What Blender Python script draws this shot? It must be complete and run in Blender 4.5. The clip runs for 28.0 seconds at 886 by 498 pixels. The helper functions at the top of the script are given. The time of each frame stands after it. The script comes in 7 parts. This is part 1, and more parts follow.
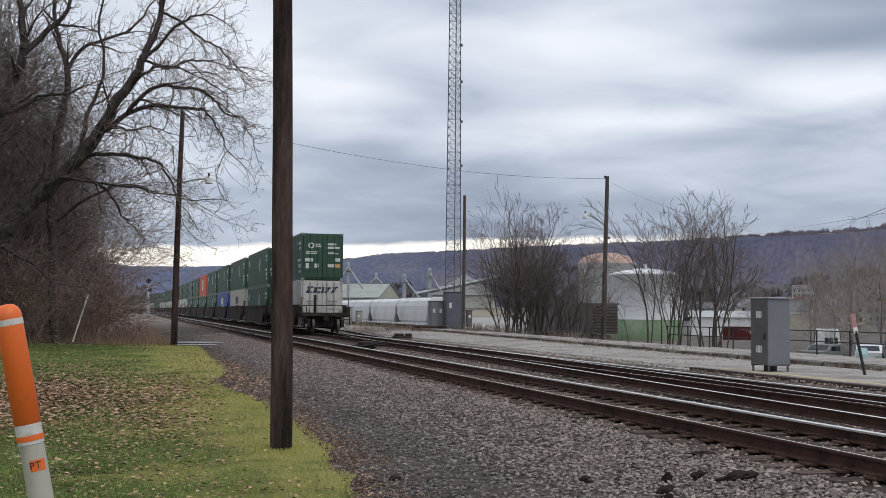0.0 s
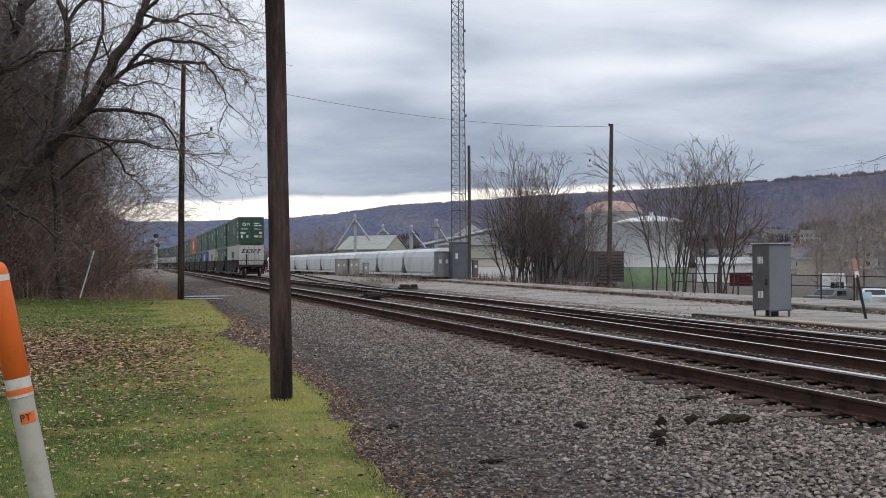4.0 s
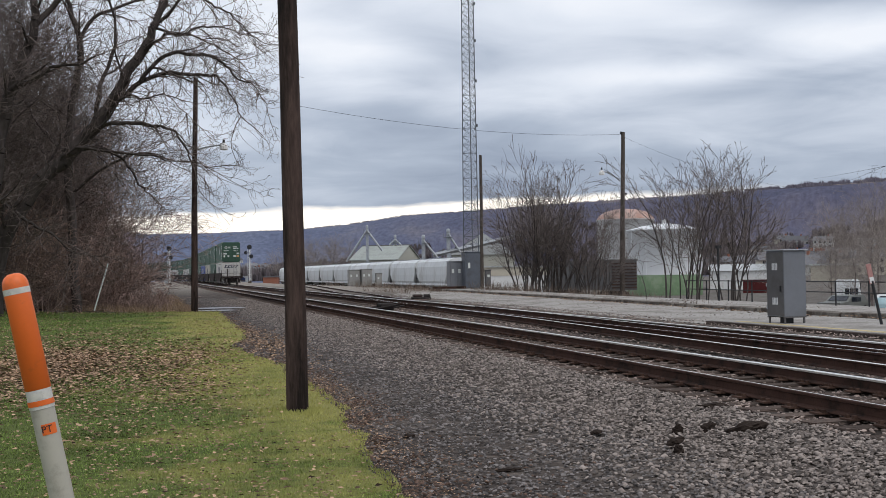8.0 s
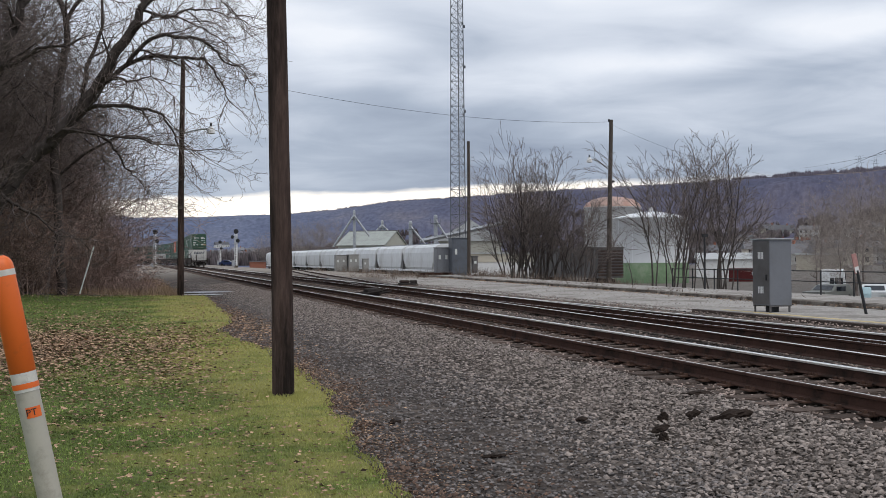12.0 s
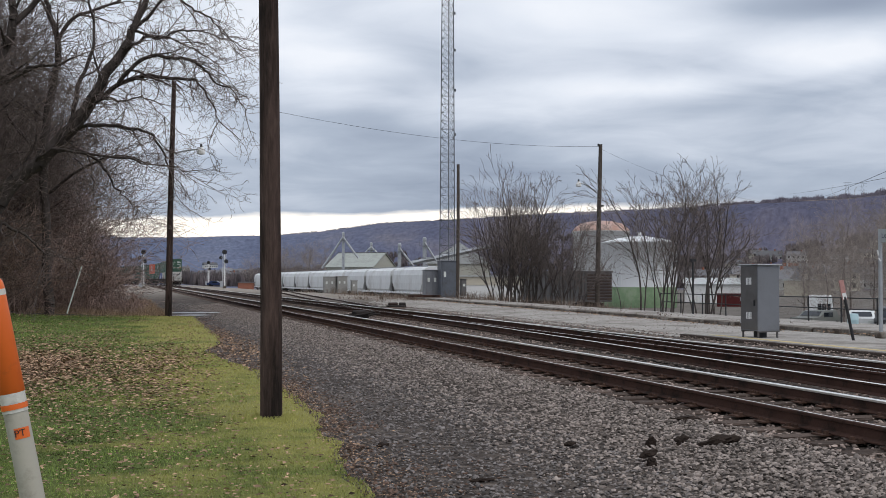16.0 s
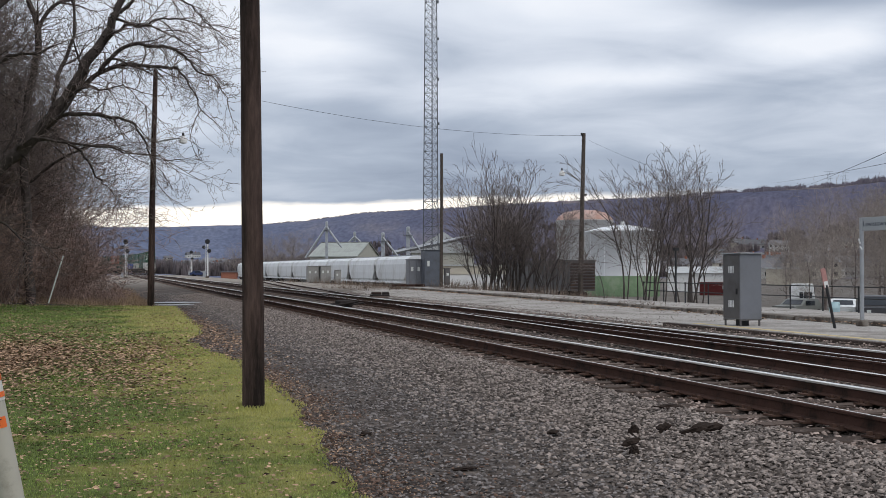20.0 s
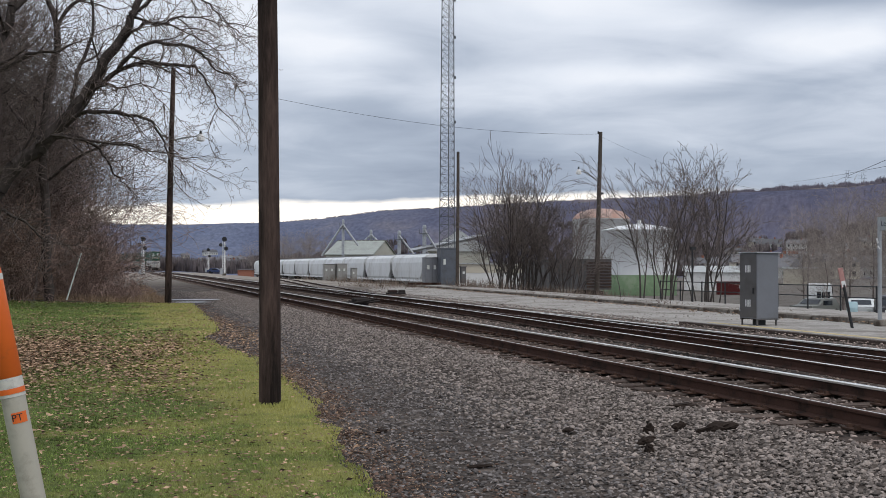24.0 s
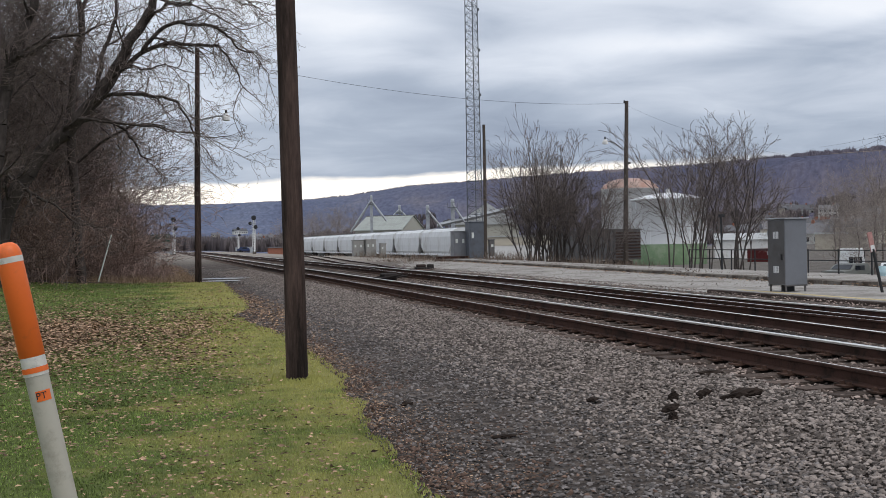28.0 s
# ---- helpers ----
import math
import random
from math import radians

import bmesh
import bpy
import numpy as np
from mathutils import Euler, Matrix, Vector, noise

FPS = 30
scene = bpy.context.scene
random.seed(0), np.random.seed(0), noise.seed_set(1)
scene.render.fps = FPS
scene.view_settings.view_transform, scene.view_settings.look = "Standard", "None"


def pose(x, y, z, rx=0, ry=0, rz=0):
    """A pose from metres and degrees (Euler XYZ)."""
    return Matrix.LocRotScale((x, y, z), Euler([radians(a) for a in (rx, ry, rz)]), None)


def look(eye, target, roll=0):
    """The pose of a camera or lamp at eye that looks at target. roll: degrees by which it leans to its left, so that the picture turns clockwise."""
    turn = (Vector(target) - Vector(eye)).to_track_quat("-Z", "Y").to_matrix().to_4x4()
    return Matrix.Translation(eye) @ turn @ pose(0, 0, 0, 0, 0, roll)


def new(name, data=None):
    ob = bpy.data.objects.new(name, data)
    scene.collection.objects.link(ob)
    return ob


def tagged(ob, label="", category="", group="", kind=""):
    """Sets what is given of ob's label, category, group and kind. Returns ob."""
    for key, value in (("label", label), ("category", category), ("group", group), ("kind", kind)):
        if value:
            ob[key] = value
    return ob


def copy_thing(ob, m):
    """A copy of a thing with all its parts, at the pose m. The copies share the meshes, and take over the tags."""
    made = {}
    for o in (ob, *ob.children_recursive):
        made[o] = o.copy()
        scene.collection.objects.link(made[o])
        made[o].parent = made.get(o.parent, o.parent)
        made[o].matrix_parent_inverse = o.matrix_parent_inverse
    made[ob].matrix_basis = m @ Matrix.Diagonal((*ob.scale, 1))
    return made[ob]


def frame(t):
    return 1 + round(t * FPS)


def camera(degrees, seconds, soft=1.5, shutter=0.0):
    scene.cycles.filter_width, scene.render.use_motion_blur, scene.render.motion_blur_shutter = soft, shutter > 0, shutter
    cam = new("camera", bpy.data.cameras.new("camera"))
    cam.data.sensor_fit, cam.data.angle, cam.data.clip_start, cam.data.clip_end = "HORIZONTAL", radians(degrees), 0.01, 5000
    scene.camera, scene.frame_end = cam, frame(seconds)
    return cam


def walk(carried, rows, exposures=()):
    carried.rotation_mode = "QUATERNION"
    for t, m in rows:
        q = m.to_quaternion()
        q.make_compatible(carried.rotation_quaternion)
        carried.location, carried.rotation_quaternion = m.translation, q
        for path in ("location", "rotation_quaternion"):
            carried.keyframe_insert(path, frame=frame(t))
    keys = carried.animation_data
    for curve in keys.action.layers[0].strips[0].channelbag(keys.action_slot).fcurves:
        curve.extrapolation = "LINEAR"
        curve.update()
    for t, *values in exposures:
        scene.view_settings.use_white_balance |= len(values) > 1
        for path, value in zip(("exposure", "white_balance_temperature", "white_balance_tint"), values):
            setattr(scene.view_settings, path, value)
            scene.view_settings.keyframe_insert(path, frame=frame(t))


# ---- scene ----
cam = camera(43.0, 28.0, soft=0.4)
PATH = [
    (0, (-0.098, 0.058, 1.7), (0.441, 1.981, 1.811), 0.5),
    (0.5, (-0.115, 0.06, 1.696), (0.427, 1.982, 1.806), 0.2),
    (1, (-0.118, 0.076, 1.695), (0.414, 2.002, 1.771), 0.1),
    (1.5, (-0.118, 0.066, 1.693), (0.407, 1.995, 1.753), -0.1),
    (2, (-0.116, 0.061, 1.689), (0.391, 1.995, 1.735), -0.4),
    (2.5, (-0.086, 0.047, 1.691), (0.416, 1.982, 1.716), -0.3),
    (3, (-0.052, 0.019, 1.699), (0.461, 1.952, 1.723), -0.6),
    (3.5, (0.032, -0.062, 1.699), (0.566, 1.865, 1.721), -0.3),
    (5.5, (-0.085, 0.009, 1.692), (0.401, 1.949, 1.723), -0.6),
    (6, (-0.05, 0.004, 1.69), (0.447, 1.941, 1.718), -0.1),
    (6.5, (-0.01, -0.07, 1.693), (0.504, 1.863, 1.726), -0.4),
    (7, (0.001, -0.062, 1.693), (0.519, 1.87, 1.729), -0.8),
    (7.5, (-0.005, -0.037, 1.686), (0.506, 1.896, 1.729), -1.3),
    (8, (-0.015, -0.054, 1.691), (0.492, 1.881, 1.732), -0.9),
    (8.5, (-0.018, -0.068, 1.692), (0.492, 1.865, 1.735), -1.2),
    (9, (-0.017, -0.067, 1.687), (0.493, 1.866, 1.727), -1.1),
    (9.5, (-0.011, -0.061, 1.691), (0.5, 1.873, 1.727), -0.9),
    (10, (-0.009, -0.056, 1.693), (0.519, 1.873, 1.721), -1.1),
    (10.5, (-0.012, -0.056, 1.694), (0.516, 1.872, 1.723), -1.2),
    (11, (-0.013, -0.057, 1.692), (0.523, 1.869, 1.721), -0.8),
    (11.5, (-0.013, -0.045, 1.691), (0.519, 1.883, 1.715), -0.6),
    (12, (-0.016, -0.044, 1.691), (0.513, 1.885, 1.707), -0.4),
    (12.5, (-0.015, -0.038, 1.693), (0.542, 1.882, 1.724), 0.1),
    (13, (-0.013, -0.026, 1.694), (0.542, 1.895, 1.74), 0.2),
    (13.5, (-0.021, -0.04, 1.691), (0.529, 1.882, 1.74), -0.0),
    (15.5, (-0.029, -0.052, 1.696), (0.519, 1.87, 1.751), 0.1),
    (16, (-0.031, -0.061, 1.698), (0.517, 1.862, 1.754), 0.1),
    (16.5, (-0.032, -0.072, 1.696), (0.517, 1.85, 1.753), -0.3),
    (17, (-0.028, -0.068, 1.696), (0.531, 1.852, 1.752), -0.2),
    (17.5, (-0.022, -0.056, 1.689), (0.55, 1.86, 1.735), 0.1),
    (18, (-0.018, -0.035, 1.686), (0.577, 1.874, 1.729), 0.1),
    (18.5, (-0.019, -0.034, 1.688), (0.583, 1.873, 1.729), 0.2),
    (19, (-0.011, -0.015, 1.685), (0.588, 1.893, 1.721), 0.2),
    (19.5, (-0.009, -0.021, 1.684), (0.576, 1.892, 1.721), 0.1),
    (20, (-0.01, -0.029, 1.691), (0.566, 1.886, 1.728), 0.0),
    (20.5, (-0.014, -0.042, 1.689), (0.556, 1.874, 1.731), 0.0),
    (21, (-0.013, -0.021, 1.69), (0.539, 1.901, 1.732), 0.1),
    (21.5, (-0.02, -0.053, 1.69), (0.525, 1.871, 1.736), 0.4),
    (23.5, (-0.02, -0.067, 1.686), (0.529, 1.855, 1.727), 0.1),
    (24, (-0.018, -0.064, 1.688), (0.53, 1.858, 1.722), 0.2),
    (24.5, (-0.021, -0.065, 1.692), (0.528, 1.858, 1.724), 0.3),
    (25, (-0.016, -0.066, 1.688), (0.543, 1.854, 1.72), 0.1),
    (25.5, (-0.007, -0.058, 1.686), (0.565, 1.858, 1.72), 0.2),
    (26, (-0.011, -0.083, 1.683), (0.505, 1.849, 1.706), 0.5),
    (26.5, (0.022, -0.09, 1.69), (0.532, 1.843, 1.745), 0.3),
    (27, (0.051, -0.124, 1.675), (0.56, 1.809, 1.734), -0.2),
    (27.5, (0.068, -0.138, 1.668), (0.561, 1.8, 1.709), -0.6),
    (28, (0.048, -0.125, 1.678), (0.546, 1.812, 1.666), -1.1),
]
walk(cam, [(t, look(eye, target, roll)) for t, eye, target, roll in PATH])

# ---- world, sun ----
def sky_world():
    world = bpy.data.worlds.new("overcast_sky")
    scene.world = world
    world.use_nodes = True
    nt = world.node_tree
    N, L = nt.nodes, nt.links
    N.clear()

    def math_(op, a, b=None, clamp=False):
        n = N.new("ShaderNodeMath")
        n.operation, n.use_clamp = op, clamp
        for i, v in enumerate((a, b)):
            if v is None:
                continue
            if isinstance(v, (int, float)):
                n.inputs[i].default_value = v
            else:
                L.new(v, n.inputs[i])
        return n.outputs[0]

    def ramp(fac, stops, mode="EASE"):
        n = N.new("ShaderNodeValToRGB")
        n.color_ramp.interpolation = mode
        el = n.color_ramp.elements
        while len(el) < len(stops):
            el.new(0.5)
        for e, (p, c) in zip(el, stops):
            e.position, e.color = p, (*c, 1)
        L.new(fac, n.inputs[0])
        return n.outputs[0]

    def noise_(vec, scale, detail, rough, dist=0.0):
        n = N.new("ShaderNodeTexNoise")
        n.inputs["Scale"].default_value = scale
        n.inputs["Detail"].default_value = detail
        n.inputs["Roughness"].default_value = rough
        n.inputs["Distortion"].default_value = dist
        L.new(vec, n.inputs["Vector"])
        return n.outputs["Fac"]

    tc = N.new("ShaderNodeTexCoord")
    sep = N.new("ShaderNodeSeparateXYZ")
    L.new(tc.outputs["Generated"], sep.inputs[0])
    x, y, z = sep.outputs
    up = math_("MAXIMUM", z, 0.0)
    # cloud deck: the way to the sky laid out on a flat sheet above
    den = math_("ADD", up, 0.11)
    px, py = math_("DIVIDE", x, den), math_("DIVIDE", y, den)
    comb = N.new("ShaderNodeCombineXYZ")
    L.new(px, comb.inputs[0])
    L.new(py, comb.inputs[1])
    deck = comb.outputs[0]
    big = noise_(deck, 0.5, 4.0, 0.48, 0.3)
    fine = noise_(deck, 1.9, 6.0, 0.55, 0.5)
    mixn = math_("ADD", math_("MULTIPLY", big, 0.58), math_("MULTIPLY", fine, 0.42))
    # thin breaks drawn out along the horizon
    az = math_("ARCTAN2", x, y)
    comb2 = N.new("ShaderNodeCombineXYZ")
    L.new(math_("MULTIPLY", az, 3.4), comb2.inputs[0])
    L.new(math_("MULTIPLY", up, 14.0), comb2.inputs[1])
    streak = noise_(comb2.outputs[0], 1.0, 3.0, 0.45, 0.4)
    tone = math_("ADD", math_("MULTIPLY", mixn, 0.55), math_("MULTIPLY", streak, 0.45))
    # brighter with height above the dark bank near the horizon
    lift = ramp(up, [(0.0, (0.30,) * 3), (0.055, (0.22,) * 3), (0.09, (0.33,) * 3), (0.13, (0.49,) * 3), (0.17, (0.57,) * 3), (0.24, (0.62,) * 3), (0.5, (0.64,) * 3)])
    # a few thin places in the deck where it glows white
    puffs = None
    for a0, e0, wa, we, gain in ((0.19, 0.185, 0.05, 0.022, 0.42), (0.10, 0.23, 0.06, 0.03, 0.16), (0.62, 0.185, 0.10, 0.018, 0.60), (0.46, 0.168, 0.10, 0.010, 0.30), (0.36, 0.150, 0.12, 0.010, 0.14), (0.55, 0.135, 0.14, 0.010, 0.12), (0.25, 0.24, 0.12, 0.02, 0.12), (0.60, 0.228, 0.10, 0.014, -0.40), (0.42, 0.225, 0.10, 0.02, 0.15)):
        da = math_("DIVIDE", math_("SUBTRACT", az, a0), wa)
        de = math_("DIVIDE", math_("SUBTRACT", up, e0), we)
        g = math_("EXPONENT", math_("MULTIPLY", math_("ADD", math_("MULTIPLY", da, da), math_("MULTIPLY", de, de)), -1.0))
        g = math_("MULTIPLY", math_("MULTIPLY", g, gain), math_("MULTIPLY", math_("ADD", fine, streak), 1.0))
        puffs = g if puffs is None else math_("ADD", puffs, g)
    # the bank is thinner towards the valley's end
    bank = math_("MINIMUM", math_("MAXIMUM", az, -0.2), 0.7)
    lift = math_("ADD", math_("ADD", lift, puffs), math_("MULTIPLY", math_("SUBTRACT", 0.28, bank), 0.26))
    level = math_("ADD", math_("MULTIPLY", math_("SUBTRACT", tone, 0.5), 2.5), lift, True)
    clouds = ramp(level, [(0.0, (0.25, 0.295, 0.385)), (0.3, (0.375, 0.43, 0.525)), (0.55, (0.545, 0.595, 0.685)), (0.78, (0.67, 0.715, 0.795)), (1.0, (0.775, 0.805, 0.865))], "LINEAR")
    # the clear gap under the cloud bank, wide towards the valley's end
    comb3 = N.new("ShaderNodeCombineXYZ")
    L.new(math_("MULTIPLY", az, 9.0), comb3.inputs[0])
    L.new(math_("MULTIPLY", up, 40.0), comb3.inputs[1])
    ragged = math_("MULTIPLY", math_("SUBTRACT", noise_(comb3.outputs[0], 1.3, 4.0, 0.6), 0.5), 0.012)
    edge = math_("ADD", math_("ADD", 0.0545, math_("MULTIPLY", math_("MAXIMUM", az, 0.0), 0.035)), ragged)
    gap = math_("MULTIPLY", math_("SUBTRACT", edge, up), 220.0, True)
    fade = math_("MULTIPLY", math_("SUBTRACT", 0.52, math_("ABSOLUTE", math_("SUBTRACT", az, 0.05))), 5.0, True)
    gap = math_("MULTIPLY", gap, fade)
    mixg = N.new("ShaderNodeMixRGB")
    L.new(gap, mixg.inputs[0])
    L.new(clouds, mixg.inputs[1])
    mixg.inputs[2].default_value = (1.12, 1.05, 0.96, 1)
    sky = N.new("ShaderNodeTexSky")
    sky.sky_type, sky.sun_disc = "NISHITA", False
    sky.sun_elevation, sky.sun_rotation = radians(56), radians(150)
    add = N.new("ShaderNodeMixRGB")
    add.blend_type = "ADD"
    add.inputs[0].default_value = 0.003
    L.new(mixg.outputs[0], add.inputs[1])
    L.new(sky.outputs[0], add.inputs[2])
    bg = N.new("ShaderNodeBackground")
    bg.inputs["Strength"].default_value = SKY_STRENGTH
    L.new(add.outputs[0], bg.inputs[0])
    out = N.new("ShaderNodeOutputWorld")
    L.new(bg.outputs[0], out.inputs[0])


SKY_STRENGTH = 1.12
sky_world()
sun = new("sun", bpy.data.lights.new("sun", "SUN"))
sun.data.energy, sun.data.angle, sun.data.color = 1.2, radians(40), (1.0, 0.94, 0.88)
sun.matrix_basis = look((20, -35, 60), (0, 0, 0))


# ---- materials ----
def material(name, color, rough=0.8, metal=0.0, vary=0.25, scale=4.0, bump=0.0, bump_scale=40.0, dirt=None, dirt_at=0.55, dirt_scale=0.8, per_piece=0.0, per_island=0.0, stretch=(1, 1, 1), spec=None, dirt_x=0.0):
    """A procedural surface: base colour with grain at two scales, stains of a second colour, relief."""
    m = bpy.data.materials.new(name)
    m.use_nodes = True
    nt = m.node_tree
    N, L = nt.nodes, nt.links
    bsdf = N["Principled BSDF"]
    bsdf.inputs["Roughness"].default_value = rough
    bsdf.inputs["Metallic"].default_value = metal
    bsdf.inputs["Specular IOR Level"].default_value = (0.12 if rough > 0.65 else 0.45) if spec is None else spec
    tc = N.new("ShaderNodeTexCoord")
    mp = N.new("ShaderNodeMapping")
    mp.inputs["Scale"].default_value = stretch
    L.new(tc.outputs["Object"], mp.inputs[0])
    n1 = N.new("ShaderNodeTexNoise")
    n1.inputs["Scale"].default_value, n1.inputs["Detail"].default_value, n1.inputs["Roughness"].default_value = scale, 8, 0.65
    L.new(mp.outputs[0], n1.inputs["Vector"])
    hsv = N.new("ShaderNodeHueSaturation")
    hsv.inputs["Color"].default_value = (*color, 1)
    mr = N.new("ShaderNodeMapRange")
    mr.inputs["From Min"].default_value, mr.inputs["From Max"].default_value = 0.25, 0.75
    mr.inputs["To Min"].default_value, mr.inputs["To Max"].default_value = 1 - vary, 1 + vary
    L.new(n1.outputs["Fac"], mr.inputs["Value"])
    value = mr.outputs[0]
    for amount, kind, sock in ((per_piece, "ShaderNodeObjectInfo", "Random"), (per_island, "ShaderNodeNewGeometry", "Random Per Island")):
        if amount:
            info = N.new(kind)
            m2 = N.new("ShaderNodeMapRange")
            m2.inputs["To Min"].default_value, m2.inputs["To Max"].default_value = 1 - amount, 1 + amount
            L.new(info.outputs[sock], m2.inputs["Value"])
            mul = N.new("ShaderNodeMath")
            mul.operation = "MULTIPLY"
            L.new(value, mul.inputs[0])
            L.new(m2.outputs[0], mul.inputs[1])
            value = mul.outputs[0]
    L.new(value, hsv.inputs["Value"])
    col = hsv.outputs[0]
    if dirt:
        n2 = N.new("ShaderNodeTexNoise")
        n2.inputs["Scale"].default_value, n2.inputs["Detail"].default_value, n2.inputs["Roughness"].default_value = dirt_scale, 7, 0.7
        L.new(mp.outputs[0], n2.inputs["Vector"])
        r = N.new("ShaderNodeMapRange")
        r.inputs["From Min"].default_value, r.inputs["From Max"].default_value = dirt_at - 0.06, dirt_at + 0.1
        fac = n2.outputs["Fac"]
        if dirt_x:
            sx, ml, ad = N.new("ShaderNodeSeparateXYZ"), N.new("ShaderNodeMath"), N.new("ShaderNodeMath")
            ml.operation, ad.operation = "MULTIPLY", "ADD"
            L.new(tc.outputs["Object"], sx.inputs[0])
            L.new(sx.outputs[0], ml.inputs[0])
            ml.inputs[1].default_value = dirt_x
            L.new(ml.outputs[0], ad.inputs[0])
            L.new(fac, ad.inputs[1])
            fac = ad.outputs[0]
        L.new(fac, r.inputs["Value"])
        mix = N.new("ShaderNodeMixRGB")
        L.new(r.outputs[0], mix.inputs[0])
        L.new(col, mix.inputs[1])
        mix.inputs[2].default_value = (*dirt, 1)
        col = mix.outputs[0]
    L.new(col, bsdf.inputs["Base Color"])
    if bump:
        n3 = N.new("ShaderNodeTexNoise")
        n3.inputs["Scale"].default_value, n3.inputs["Detail"].default_value = bump_scale, 6
        L.new(mp.outputs[0], n3.inputs["Vector"])
        b = N.new("ShaderNodeBump")
        b.inputs["Strength"].default_value, b.inputs["Distance"].default_value = bump, 0.03
        L.new(n3.outputs["Fac"], b.inputs["Height"])
        L.new(b.outputs[0], bsdf.inputs["Normal"])
    return m


M = {}
M["gravel"] = material("gravel", (0.105, 0.098, 0.095), 0.95, vary=0.45, scale=26, bump=1.0, bump_scale=22, dirt=(0.07, 0.062, 0.058), dirt_at=0.52, dirt_scale=0.35)
M["stone"] = material("ballast_stone", (0.238, 0.203, 0.182), 0.9, vary=0.3, scale=14, per_island=0.66, bump=0.4, bump_scale=60)
M["bed_stone"] = material("rust_dusted_ballast", (0.285, 0.226, 0.197), 0.9, vary=0.3, scale=14, per_island=0.7)
M["pole_grey"] = material("silvered_pole_wood", (0.09, 0.076, 0.066), 0.9, vary=0.4, scale=9, stretch=(2.4, 2.4, 0.35), bump=0.6, bump_scale=9)
M["tag"] = material("faded_red_tag", (0.42, 0.23, 0.21), 0.7, vary=0.3, scale=9)
M["path_stone"] = material("path_stone", (0.158, 0.143, 0.137), 0.9, vary=0.3, scale=14, per_island=0.7)
M["soil"] = material("lawn_soil", (0.10, 0.125, 0.038), 0.95, vary=0.5, scale=9, bump=0.8, bump_scale=50, dirt=(0.25, 0.235, 0.08), dirt_at=0.545, dirt_scale=0.4, dirt_x=0.075)
M["grass"] = material("grass_blade", (0.165, 0.225, 0.061), 0.8, vary=0.75, scale=0.7, per_island=0.62, dirt=(0.385, 0.375, 0.125), dirt_at=0.545, dirt_scale=0.4, dirt_x=0.075)
M["leaf"] = material("fallen_leaf", (0.30, 0.2, 0.132), 0.85, vary=0.3, scale=5, per_island=0.9)
M["rail"] = material("rail_steel", (0.062, 0.033, 0.025), 0.8, vary=0.3, scale=6, dirt=(0.02, 0.014, 0.011), dirt_scale=3, bump=0.2)
M["railtop"] = material("worn_rail_head", (0.95, 0.92, 0.87), 0.36, 1.0, vary=0.05, scale=10, stretch=(20, 0.4, 1))
M["tie"] = material("creosoted_timber", (0.112, 0.084, 0.071), 0.9, vary=0.5, scale=5, stretch=(1, 8, 8), per_piece=0.45, bump=0.6, bump_scale=14, dirt=(0.10, 0.08, 0.068), dirt_at=0.55, dirt_scale=3)
M["plate"] = material("rusty_plate", (0.075, 0.045, 0.034), 0.85, vary=0.3, scale=12, per_island=0.35)
M["pole"] = material("weathered_pole_wood", (0.078, 0.053, 0.045), 0.9, vary=0.5, scale=9, stretch=(2.4, 2.4, 0.35), bump=1.0, bump_scale=9, dirt=(0.02, 0.015, 0.013), dirt_at=0.5, dirt_scale=1.3)
M["bark"] = material("bark", (0.072, 0.06, 0.055), 0.95, vary=0.5, scale=7, stretch=(1, 1, 0.3), bump=0.8, bump_scale=12)
M["twig"] = material("twig", (0.155, 0.125, 0.113), 0.95, vary=0.3, scale=1.0, per_island=0.45)
M["young_bark"] = material("young_bark", (0.085, 0.074, 0.068), 0.95, vary=0.4, scale=7, stretch=(1, 1, 0.3))
M["shrub_twig"] = material("shrub_twig", (0.165, 0.138, 0.126), 0.95, vary=0.3, scale=1.0, per_island=0.4)
M["thicket"] = material("thicket_twig", (0.26, 0.2, 0.175), 0.95, vary=0.35, scale=0.4, per_island=0.5)
M["brush"] = material("underbrush_twig", (0.29, 0.205, 0.17), 0.95, vary=0.35, scale=0.4, per_island=0.5)
M["litter"] = material("damp_leaf_litter", (0.135, 0.09, 0.07), 0.9, vary=0.5, scale=14, per_island=0.5)
M["weed"] = material("dead_weeds", (0.19, 0.148, 0.12), 0.9, vary=0.35, scale=2, per_island=0.4)
M["dry"] = material("dry_grass", (0.33, 0.235, 0.155), 0.9, vary=0.3, scale=2, per_island=0.3)
M["asphalt"] = material("old_asphalt", (0.36, 0.34, 0.315), 0.92, vary=0.4, scale=11, bump=0.7, bump_scale=30, dirt=(0.21, 0.19, 0.172), dirt_at=0.53, dirt_scale=0.6)
M["concrete"] = material("weathered_concrete", (0.27, 0.245, 0.215), 0.9, vary=0.4, scale=5, bump=0.6, bump_scale=25, dirt=(0.085, 0.068, 0.056), dirt_at=0.47, dirt_scale=1.2, per_piece=0.3)
M["yellow"] = material("worn_yellow_paint", (0.52, 0.42, 0.23), 0.8, vary=0.3, scale=12, dirt=(0.24, 0.22, 0.19), dirt_at=0.57, dirt_scale=3)
M["cabinet"] = material("grey_painted_steel", (0.17, 0.18, 0.20), 0.45, 0.0, vary=0.1, scale=3, dirt=(0.14, 0.145, 0.155), dirt_scale=1.5)
